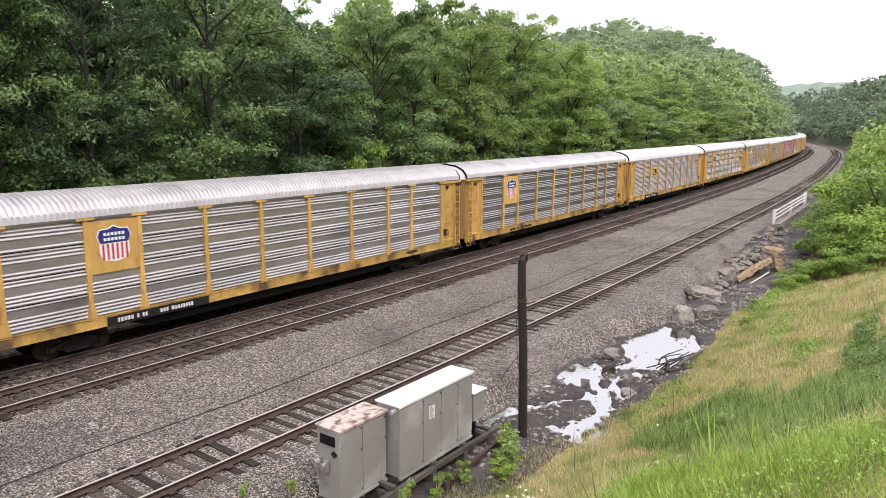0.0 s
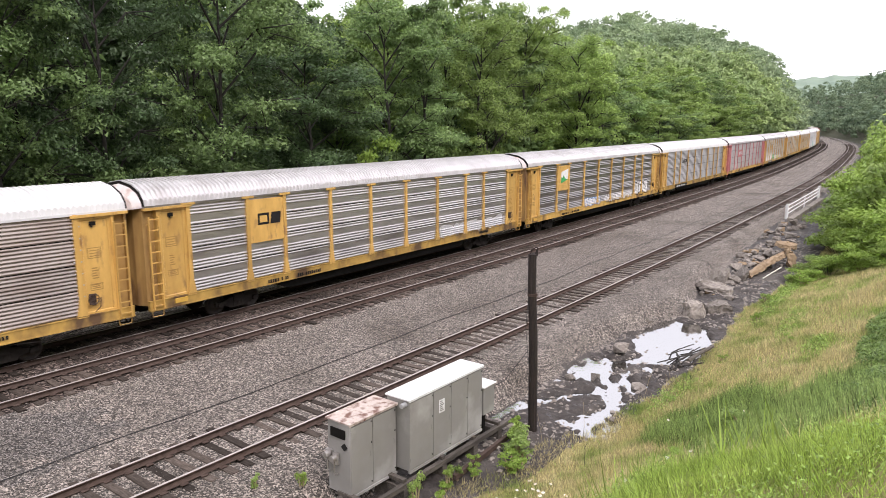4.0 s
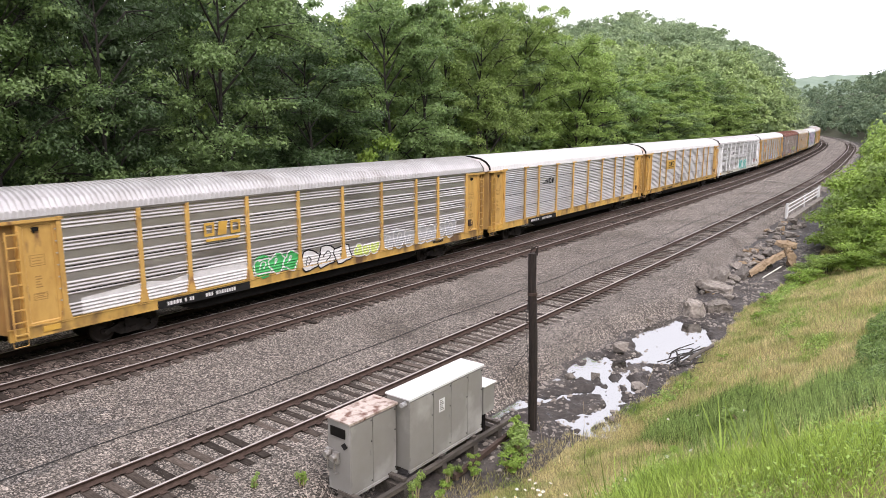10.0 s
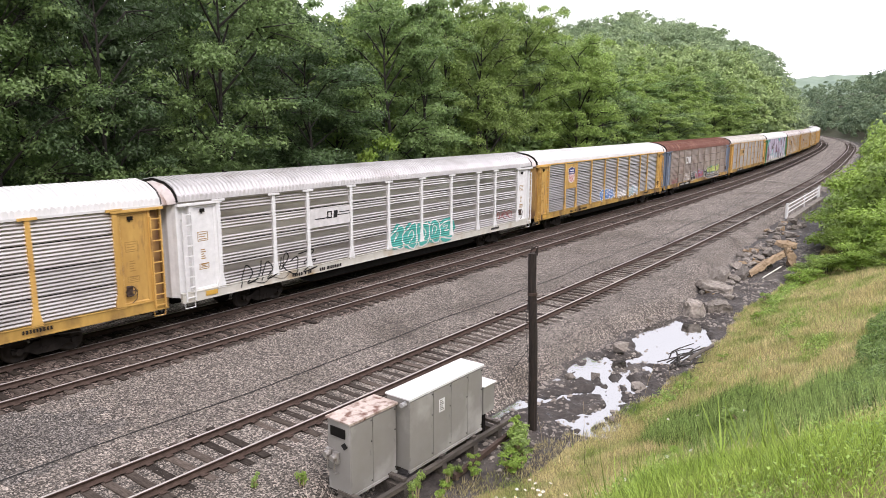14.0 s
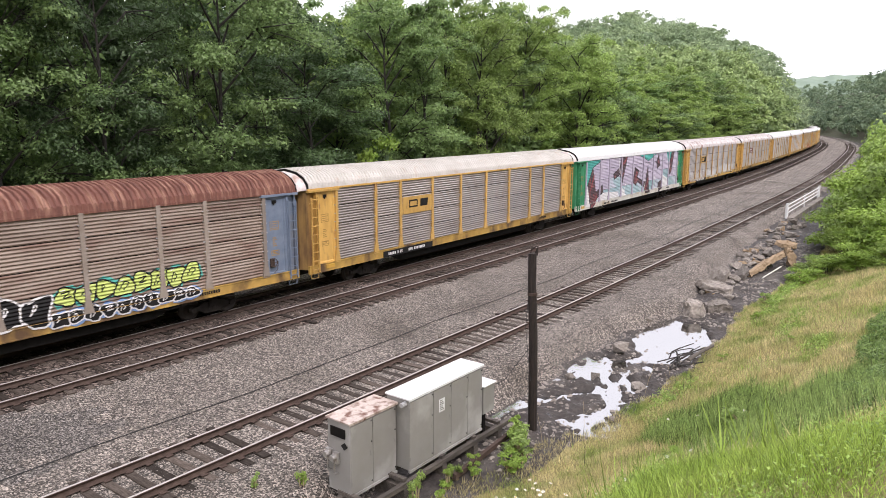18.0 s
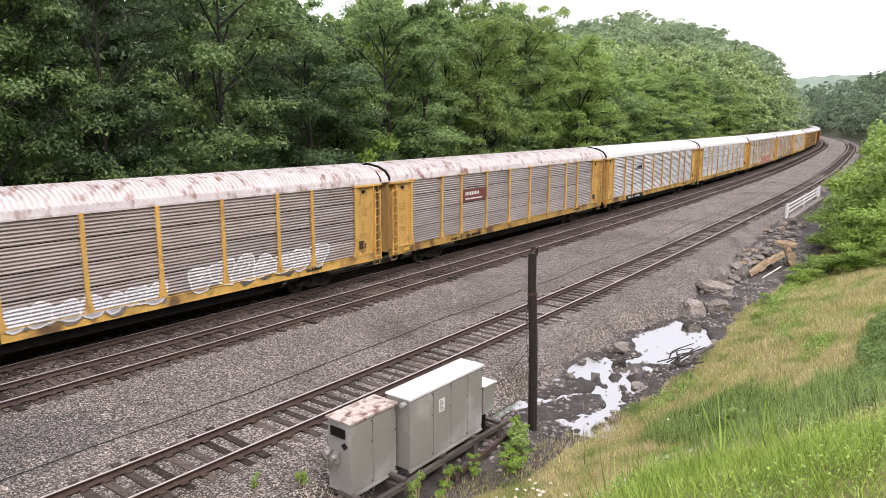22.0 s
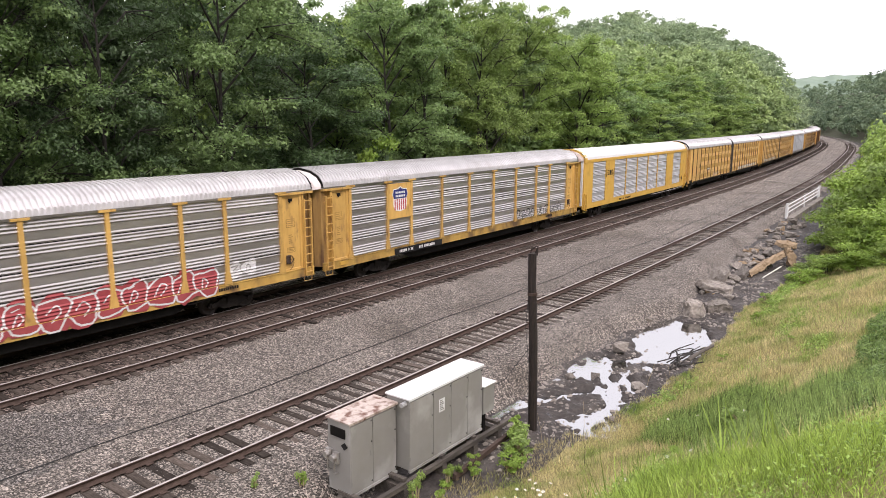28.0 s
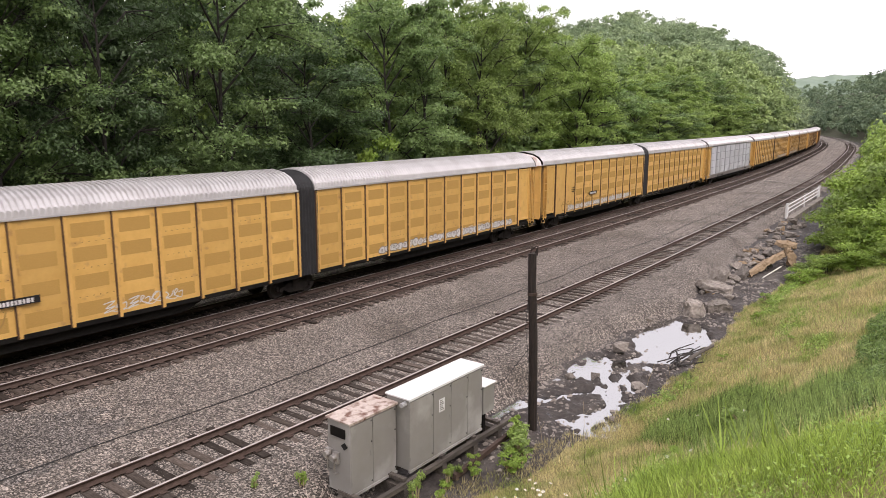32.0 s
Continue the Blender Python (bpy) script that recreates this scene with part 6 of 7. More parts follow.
def build_ridge():
    """The wooded ridge closing the valley, haze put into its colour, bumpy with crowns."""
    n, m = 260, 26
    a = np.radians(np.linspace(14, 64, n))[:, None] + 0 * np.arange(m)[None]
    u = np.linspace(0, 1, m)[None] + 0 * a
    dist = 820 + 330 * u
    crest = 58 + 16 * rough(a * 900, 0, 130)
    z = -8 + (crest + 8) * np.sin(np.clip(u * 1.25, 0, 1) * math.pi / 2) + 7 * (rough(a * 900, dist, 11) - 0.5) + 5 * (rough(a * 900, dist, 26) - 0.5)
    v = np.stack([np.sin(a) * dist, np.cos(a) * dist, z], -1)
    k = np.arange(n * m).reshape(n, m)
    f = np.stack([k[:-1, :-1], k[1:, :-1], k[1:, 1:], k[:-1, 1:]], -1).reshape(-1, 4)[:, ::-1]
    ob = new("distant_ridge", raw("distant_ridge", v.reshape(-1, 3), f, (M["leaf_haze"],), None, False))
    tagged(ob, "pale green wooded ridge closing the valley, haze in its colour", "hill", kind="structure")


def blades(name, label, mat, rs, s, lat, hgt, wid, lean=0.7):
    n = len(s)
    c = spot(s, lat)
    c[:, 2] = lie(s, lat) - 0.02
    a = rs.rand(n) * math.tau
    side = np.stack([np.cos(a), np.sin(a), 0 * a], -1) * wid[:, None]
    b = rs.rand(n) * math.tau
    tilt = np.stack([np.cos(b), np.sin(b), 0 * b], -1) * (hgt * rs.uniform(0.15, lean, n))[:, None]
    up = np.stack([0 * a, 0 * a, hgt], -1)
    v = np.stack([c - side, c + side, c + up + tilt], 1)
    f = (np.array([0, 1, 2])[None] + 3 * np.arange(n)[:, None])
    ob = new(name, raw(name, v.reshape(-1, 3), f, (mat,)))
    tagged(ob, label, "grass", kind="stuff")


def sown(rs, n, s0, s1, l0, l1, near=1.0):
    """Random places on the bank, off the camera's feet, denser towards the near end."""
    s, lat = s0 + (s1 - s0) * rs.rand(n) ** near, rs.uniform(l0, l1, n)
    keep = (np.hypot(s, lat + 14.85) > 2.4) & (lat < toe(s) + 0.3 * (rough(s, lat, 0.6) - 0.3))
    return s[keep], lat[keep]


def zone(s, lat, cs, cl, rs_, rl, fray=0.7):
    """How far inside an oval patch with a ragged edge a place lies, 0 to 1."""
    d = np.hypot((s - cs) / rs_, (lat - cl) / rl) + fray * (rough(s, lat, 0.9) - 0.5) + 0.5 * fray * (rough(s, lat, 0.35) - 0.5)
    return ease(1.1 - d, 0.0, 0.25)


def build_grass():
    """Straw on the bank, a belt of tall dark grass, patches of weeds, lush growth on the hump."""
    rs = np.random.RandomState(14)
    belt = lambda s, l: np.maximum(np.maximum(zone(s, l, 18.6, -9.7, 3.3, 1.4), zone(s, l, 14.5, -12.1, 4.6, 1.15)), zone(s, l, 9.5, -13.7, 4.2, 0.9))
    dark = lambda s, l: np.maximum(np.maximum(zone(s, l, 18.0, -13.5, 7.0, 0.75), zone(s, l, 25.0, -12.7, 3.5, 0.4)), zone(s, l, 10.5, -14.2, 4.0, 0.6))
    pale = lambda s, l: np.maximum(np.maximum(zone(s, l, 25.3, -11.0, 1.9, 0.42), zone(s, l, 31.0, -9.3, 2.6, 0.4)), np.maximum(zone(s, l, 38.0, -7.7, 6.0, 0.5), zone(s, l, 21.5, -7.5, 2.2, 0.5)))
    hump = lambda s, l: np.maximum(zone(s, l, 4.2, -14.0, 3.2, 2.3, 0.35), zone(s, l, 5.9, -13.0, 1.3, 1.0, 0.4))
    # straw
    s, lat = sown(rs, 330000, 7, 58, -16.5, -5.4, 1.45)
    keep = rs.rand(len(s)) < (1 - 0.8 * belt(s, lat)) * (1 - 0.8 * hump(s, lat)) * (1 - 0.85 * dark(s, lat)) * (0.45 + 0.75 * rough(s, lat, 0.8))
    s, lat = s[keep], lat[keep]
    hgt = rs.uniform(0.08, 0.3, len(s)) * (0.5 + 0.9 * rough(s, lat, 1.7)) * (0.45 + 0.55 * ease(toe(s) - lat, -0.2, 1.2))
    blades("bank_grass", "long straw and green grass on the bank", M["grass"], rs, s, lat, hgt, rs.uniform(0.003, 0.006, len(s)) * (1 + s / 16), 0.9)
    # thin green among the straw
    s, lat = sown(rs, 120000, 7, 50, -16.0, -5.6, 1.4)
    keep = rs.rand(len(s)) < (0.2 + 0.9 * pale(s, lat) + 0.6 * ease(rough(s, lat, 1.9), 0.5, 0.75)) * (1 - 0.75 * zone(s, lat, 13.5, -8.0, 4.0, 2.2)) + 0.45 * belt(s, lat)
    s, lat = s[keep], lat[keep]
    blades("thin_grass", "thin fresh grass growing through the straw", M["grass_green"], rs, s, lat, rs.uniform(0.06, 0.24, len(s)), rs.uniform(0.003, 0.006, len(s)) * (1 + s / 18), 0.8)
    # the belt of tall dark grass
    s, lat = sown(rs, 170000, 8, 24, -14.5, -7.5)
    keep = rs.rand(len(s)) < belt(s, lat) * (0.35 + 0.8 * rough(s, lat, 0.5))
    s, lat = s[keep], lat[keep]
    blades("tall_dark_grass", "tall bluish green grass in a belt across the bank", M["grass_deep"], rs, s, lat, rs.uniform(0.18, 0.5, len(s)), rs.uniform(0.004, 0.008, len(s)) * (1 + s / 26), 0.55)
    # the hump
    s, lat = sown(rs, 150000, 1.5, 8.6, -16.6, -10.6)
    keep = rs.rand(len(s)) < hump(s, lat) * (0.5 + 0.7 * rough(s, lat, 0.45))
    s, lat = s[keep], lat[keep]
    blades("lush_grass", "fresh bright green grass near the top of the bank", M["grass_lush"], rs, s, lat, rs.uniform(0.05, 0.2, len(s)) * (0.5 + 0.9 * rough(s, lat, 0.8)), rs.uniform(0.0025, 0.007, len(s)), 1.1)
    # short grass at the foot of the bank
    n = 60000
    s = rs.uniform(8, 36, n)
    lat = toe(s) + rs.uniform(-1.4, 0.25, n) * np.interp(s, [8, 17, 21], [2.6, 2.2, 1.0]) + 0.5 * (rough(s, 4, 0.7) - 0.5)
    blades("foot_grass", "short dry grass at the foot of the bank", M["grass"], rs, s, lat, rs.uniform(0.05, 0.2, n), rs.uniform(0.005, 0.01, n), 0.8)
    # broad leaves of low weeds, in patches
    for nm, label, mat, where, box, n, size in (("low_weeds", "low broad-leaved green weeds in patches on the bank", "broad_leaf", pale, (16, 46, -13.5, -6.5), 90000, 0.02),
                                                ("shady_weeds", "dark green leafy weeds in patches on the bank", "dark_weed", dark, (7, 30, -15, -11.5), 130000, 0.021),
                                                ("hump_weeds", "bright leafy weeds on top of the bank", "broad_leaf", lambda a, b: hump(a, b) * ease(rough(a, b, 0.7), 0.4, 0.6), (1.5, 8.6, -16.6, -10.8), 80000, 0.012)):
        s, lat = sown(rs, n, *box)
        keep = rs.rand(len(s)) < where(s, lat)
        s, lat = s[keep], lat[keep]
        c = spot(s, lat)
        c[:, 2] = lie(s, lat) + rs.uniform(0.03, 0.32, len(s)) * (0.3 + 1.2 * rough(s, lat, 0.35))
        v, f = leaves(rs, c, unit(rs.normal(size=c.shape) * 0.6 + np.array([0, 0, 1.0])), size * rs.uniform(0.5, 1.4, len(s)) * (1 + s / 26))
        tagged(new(nm, raw(nm, v, f, (M[mat],))), label, "weeds", kind="stuff")
    # tall broad blades in tufts on the hump's edge
    n = 230
    c = np.array([(6.9, -12.05), (7.1, -12.35), (7.3, -12.0), (6.6, -12.2), (6.4, -11.9), (7.0, -12.9), (6.5, -13.4)])
    k = rs.randint(0, 7, n)
    s, lat = c[k, 0] + rs.normal(size=n) * 0.2, c[k, 1] + rs.normal(size=n) * 0.16
    blades("tall_grass", "tall broad green grass blades on the bank", M["grass_lush"], rs, s, lat, rs.uniform(0.3, 0.75, n), rs.uniform(0.008, 0.016, n), 0.6)


def build_weeds():
    """Leafy weeds by the cabinets and on the bank, daisies, dry stems."""
    r = random.Random(4)
    kinds = [bush_mesh(170 + i, 0.7, 0.34, 10, 90, 0.038) for i in range(3)]
    for i, (s, l, w, h) in enumerate(((14.9, -5.6, 1.5, 1.2), (15.4, -5.2, 1.3, 1.1), (14.2, -5.9, 1.2, 0.9), (11.2, -5.1, 0.7, 1.5), (11.7, -5.5, 0.8, 1.0), (10.2, -4.75, 0.6, 0.9), (12.9, -5.0, 0.6, 0.8), (13.7, -5.0, 0.7, 0.7), (9.6, -3.0, 0.5, 0.7), (8.9, -2.2, 0.4, 0.6), (12.4, -5.1, 0.7, 0.9), (13.3, -5.3, 0.6, 0.6), (10.6, -5.2, 0.7, 0.8), (15.9, -5.0, 0.9, 0.9), (9.5, -4.8, 0.6, 0.8), (21.0, -7.6, 0.6, 0.6), (26.0, -7.9, 0.7, 0.6),
                                      (32.5, -7.6, 0.9, 0.9), (36.5, -7.2, 1.0, 1.0), (27.5, -9.8, 0.8, 0.6), (41, -8.2, 1.3, 1.2), (45, -8.0, 1.4, 1.3),
                                      (13, -10.6, 1.0, 0.6), (11, -12.2, 1.0, 0.5), (16, -11.0, 1.4, 0.7), (43, -10.4, 1.2, 1.0))):
        plant("weed", ("stems", "foliage"), kinds[i % 3], (M["dry_stem"], M["leaf_light"] if i % 3 else M["leaf_mid"]), ground_at(s, l), r.uniform(0, 360), (w, h), "leafy green weed growing on the bank", "weed", "weeds on the bank")
    petals = Pile()
    for i in range(9):
        a, b = i * math.tau / 9, (i + 0.7) * math.tau / 9
        petals.add([(0.008 * math.cos(a), 0.008 * math.sin(a), 0.0), (0.04 * math.cos(a), 0.04 * math.sin(a), 0.004), (0.04 * math.cos(b), 0.04 * math.sin(b), 0.004), (0.008 * math.cos(b), 0.008 * math.sin(b), 0.0)], [(0, 1, 2, 3)])
    pm = petals.mesh("petals")
    stem = Pile().tube([(0, 0, -0.05), (0.01, 0.01, 0.2), (0.0, 0.02, 0.4)], 0.004, 4).mesh("stem")
    eye = Pile().tube([(0, 0, 0.0), (0, 0, 0.012)], 0.012, 7).mesh("centre")
    for i in range(26):
        s, l = (12.4 + r.uniform(-1.0, 1.3), -7.2 + r.uniform(-0.9, 0.6)) if i < 15 else (r.uniform(10, 20), r.uniform(-11, -7.2))
        ob = new("daisy")
        x, y, z = ground_at(s, l)
        ob.matrix_basis = pose(x, y, z + 0.02, 0, 0, r.uniform(0, 360)) @ Matrix.Diagonal((1, 1, r.uniform(0.7, 1.2), 1))
        tagged(ob, "white daisy on a thin stem in the grass", "flower", "daisies on the bank")
        part("stem", stem, M["leaf_mid"], ob)
        part("petals", pm, M["daisy"], ob, "white petals", pose(0, 0.02, 0.4, r.uniform(-25, 25), r.uniform(-25, 25), 0))
        part("centre", eye, M["yellow_fresh"], ob, "yellow centre", pose(0, 0.02, 0.4))
    for i in range(22):
        s, l = r.uniform(8, 24), 0
        l = float(toe(s)) + r.uniform(-1.5, 0.9)
        x, y, z = ground_at(s, l)
        h = r.uniform(0.5, 1.3)
        dx, dy = r.uniform(-0.25, 0.25), r.uniform(-0.25, 0.25)
        p = Pile().tube([(0, 0, -0.05), (dx * 0.4, dy * 0.4, h * 0.5), (dx, dy, h)], 0.007, 4, 0.003)
        p.tube([(dx * 0.4, dy * 0.4, h * 0.5), (dx * 0.4 + 0.12, dy * 0.4 - 0.08, h * 0.8)], 0.005, 4, 0.002)
        ob = part("dry_stem", p, M["dry_stem"] if i % 2 else M["bark"], None, "", pose(x, y, z))
        tagged(ob, "thin dry weed stem", "weed", "dry stems by the ditch")


# ---------------------------------------------------------------- things beside the track
def build_cabinets():
    """Two grey signal cabinets on a timber frame, with a small box at the end."""
    def cabinet(s0, s1, l0, l1, z0, z1, top, label, doors, seams):
        mid, half = (s0 + s1) / 2, (s1 - s0) / 2
        ob = new("signal_cabinet")
        ob.matrix_basis = stand(mid, (l0 + l1) / 2, z0)
        tagged(ob, label, "cabinet", "trackside cabinets")
        h, d = z1 - z0, (l1 - l0) / 2
        part("body", Pile().box(-half + 0.01, half - 0.01, -d + 0.012, d - 0.01, 0.0, h - 0.03, 0.012), M["cabinet"], ob)
        part("top", Pile().box(-half - 0.03, half + 0.03, -d - 0.035, d + 0.03, h - 0.035, h - 0.002, 0.012).box(-half - 0.03, half + 0.03, -d - 0.035, -d - 0.02, h - 0.06, h - 0.03), top, ob, "weathered pale lid with turned-down rim")
        for a, b in zip(doors, doors[1:]):
            dr = part("door", Pile().box(a + 0.008, b - 0.008, -d - 0.008, -d + 0.014, 0.05, h - 0.1, 0.006), M["cabinet"], ob)
            part("handle", Pile().tube([(b - 0.1, -d - 0.012, h * 0.44), (b - 0.1, -d - 0.035, h * 0.45), (b - 0.1, -d - 0.035, h * 0.5), (b - 0.1, -d - 0.012, h * 0.51)], 0.008, 5), M["cabinet"], dr)
            for z in (0.12, h * 0.62, h - 0.16):
                part("latch", Pile().tube([(b - 0.05, -d - 0.004, z), (b - 0.05, -d - 0.022, z)], 0.018, 6), M["dark"], dr)
            for z in (0.25, h - 0.3):
                part("hinge", Pile().tube([(a + 0.012, -d - 0.014, z), (a + 0.012, -d - 0.014, z + 0.1)], 0.014, 6), M["cabinet"], dr)
        part("base_rail", Pile().box(-half, half, -d - 0.02, -d + 0.04, -0.06, 0.0), M["cabinet"], ob)
        return ob, half, d, h

    ob, half, d, h = cabinet(10.08, 11.66, -4.12, -3.38, -0.33, 1.45, M["cabinet_rust"], "grey steel signal cabinet with a rust-blotched peeling lid", [-0.77, -0.05, 0.77], 1)
    part("vent", Pile().box(-half - 0.02, -half + 0.02, -0.22, 0.24, h - 0.42, h - 0.2), M["dark"], ob, "black louvred vent")
    part("warning_plate", Pile().plate([(-0.1, 0), (0, -0.09), (0.1, 0), (0, 0.09)], -0.01, 0.01), M["black_paint"], ob, "dark diamond plate", pose(-half - 0.012, -0.2, h - 0.6, 0, 0, -90))
    for dy, dz in ((0.27, 0.92), (0.05, 0.88)):
        m = part("meter_box", Pile().box(-half - 0.09, -half, dy - 0.09, dy + 0.09, dz - 0.16, dz + 0.1, 0.02).tube([(-half - 0.08, dy, dz), (-half - 0.15, dy, dz), (-half - 0.19, dy, dz)], 0.085, 12, 0.07), M["zinc"], ob, "small galvanised meter box")
        part("conduit", Pile().tube([(-half - 0.1, dy, dz - 0.1), (-half - 0.1, dy, dz - 0.4), (-half + 0.02, dy, dz - 0.45)], 0.02, 6), M["zinc"], m)
    ob, half, d, h = cabinet(11.68, 14.78, -4.5, -3.77, -0.25, 1.6, M["cabinet_top"], "long grey steel signal cabinet with white lid", [-1.54, -0.62, 0.12, 0.86, 1.54], 2)
    lb = part("notice", Pile().box(-0.4, -0.17, -d - 0.016, -d - 0.006, 1.12, 1.46), M["white_paint"], ob, "white notice plate with black bars")
    p = Pile()
    for i in range(6):
        p.box(-0.37, -0.37 + 0.17 * (0.6 + 0.4 * ((i * 7) % 3) / 2), -d - 0.019, -d - 0.016, 1.41 - i * 0.05, 1.43 - i * 0.05)
    part("bars", p, M["black_paint"], lb)
    part("junction_cap", Pile().tube([(-half - 0.16, -d + 0.12, h - 0.14), (-half + 0.04, -d + 0.12, h - 0.14)], 0.06, 8), M["zinc_bright"], ob)
    ob = new("junction_box")
    ob.matrix_basis = stand(15.12, -4.3, 0.1)
    tagged(ob, "small grey box at the end of the cabinets", "box", "trackside cabinets")
    part("body", Pile().box(-0.28, 0.28, -0.2, 0.2, 0.0, 0.8, 0.015), M["cabinet"], ob)
    part("top", Pile().box(-0.31, 0.31, -0.24, 0.24, 0.8, 0.83), M["cabinet_top"], ob)
    part("leg", Pile().box(-0.05, 0.05, -0.05, 0.05, -1.0, 0.0), M["dark"], ob)
    ob = new("cabinet_stand")
    ob.matrix_basis = stand(12.6, -4.2, -0.62)
    tagged(ob, "weathered timber stand under the cabinets", "stand")
    part("beam", Pile().box(-2.7, 3.5, -0.46, -0.34, 0.12, 0.24), M["old_timber"], ob)
    part("beam", Pile().box(-2.7, 3.2, 0.3, 0.42, 0.12, 0.24), M["old_timber"], ob)
    for x in (-2.5, -1.2, 0.3, 1.7, 2.9):
        part("cross_beam", Pile().box(x - 0.06, x + 0.06, -0.4, 0.5, 0.24, 0.33), M["old_timber"], ob)
        part("foot", Pile().box(x - 0.09, x + 0.09, -0.45, 0.5, -0.5, 0.13), M["old_timber"], ob)
    ob = part("rail_scrap", Pile().box(-1.6, 1.6, -0.05, 0.05, 0, 0.14), M["rail_side"], None, "", stand(14.3, -4.98, -0.72, 4))
    tagged(ob, "rusty length of rail lying by the cabinets", "rail")


def build_post():
    ob = new("timber_post")
    ob.matrix_basis = pose(2.65, 19.17, -0.8)
    tagged(ob, "broken off black timber line post in the ditch", "post")
    p = Pile().tube([(0, 0, -0.6), (-0.03, 0, 1.2), (-0.06, 0, 2.8), (-0.14, 0, 4.4), (-0.15, 0, 5.3)], 0.135, 12, 0.115)
    part("shaft", p, M["post_wood"], ob)
    part("splinter", Pile().tube([(-0.22, 0, 5.2), (-0.18, 0.0, 5.42), (-0.02, 0, 5.5)], 0.05, 5, 0.01), M["post_wood"], ob)
    part("splinter", Pile().tube([(-0.05, 0.02, 5.25), (0.0, 0.0, 5.5)], 0.06, 5, 0.01), M["post_wood"], ob)
    part("collar", Pile().tube([(-0.12, 0, 4.1), (-0.12, 0, 4.18)], 0.145, 12), M["rail_side"], ob, "rusty iron collar")
    part("bolt", Pile().tube([(-0.3, -0.02, 3.95), (0.02, -0.02, 3.95)], 0.018, 5), M["rail_side"], ob)
    part("bolt", Pile().tube([(-0.28, -0.02, 3.3), (0.05, -0.02, 3.3)], 0.018, 5), M["rail_side"], ob)
    part("wire", Pile().tube([(-0.24, -0.05, 4.0), (-0.3, -0.1, 3.2), (-0.22, -0.12, 2.4), (-0.12, -0.13, 1.6)], 0.01, 4), M["cable"], ob, "hanging black wire")
    part("guy_wire", Pile().tube([(-0.12, 0, 2.6), (-0.8, 0.7, 1.3), (-1.6, 1.5, 0.5)], 0.009, 4), M["cable"], ob, "slack black wire")


def rock_mesh(seed, square=0.5):
    """A broken boulder: the hull of scattered points, flat-faced and sharp."""
    r = random.Random(seed)
    bm = bmesh.new()
    for i in range(12):
        p = Vector((r.uniform(-1, 1), r.uniform(-1, 1), r.uniform(-1, 1)))
        q = p / max(abs(p.x), abs(p.y), abs(p.z))
        p = p.normalized().lerp(q, square) * r.uniform(0.8, 1.0)
        bm.verts.new((p.x, p.y * 0.8, p.z * 0.7))
    out = bmesh.ops.convex_hull(bm, input=bm.verts[:])
    bmesh.ops.delete(bm, geom=[v for v in out["geom_interior"] if isinstance(v, bmesh.types.BMVert)], context="VERTS")
    bmesh.ops.bevel(bm, geom=bm.edges[:], offset=0.035, segments=1, affect="EDGES")
    bmesh.ops.subdivide_edges(bm, edges=[e for e in bm.edges if e.calc_length() > 0.3], cuts=1, use_grid_fill=True)
    for v in bm.verts:
        v.co += Vector((r.uniform(-1, 1), r.uniform(-1, 1), r.uniform(-1, 1))) * 0.045
    me = bpy.data.meshes.new("boulder")
    bm.to_mesh(me)
    bm.free()
    return me


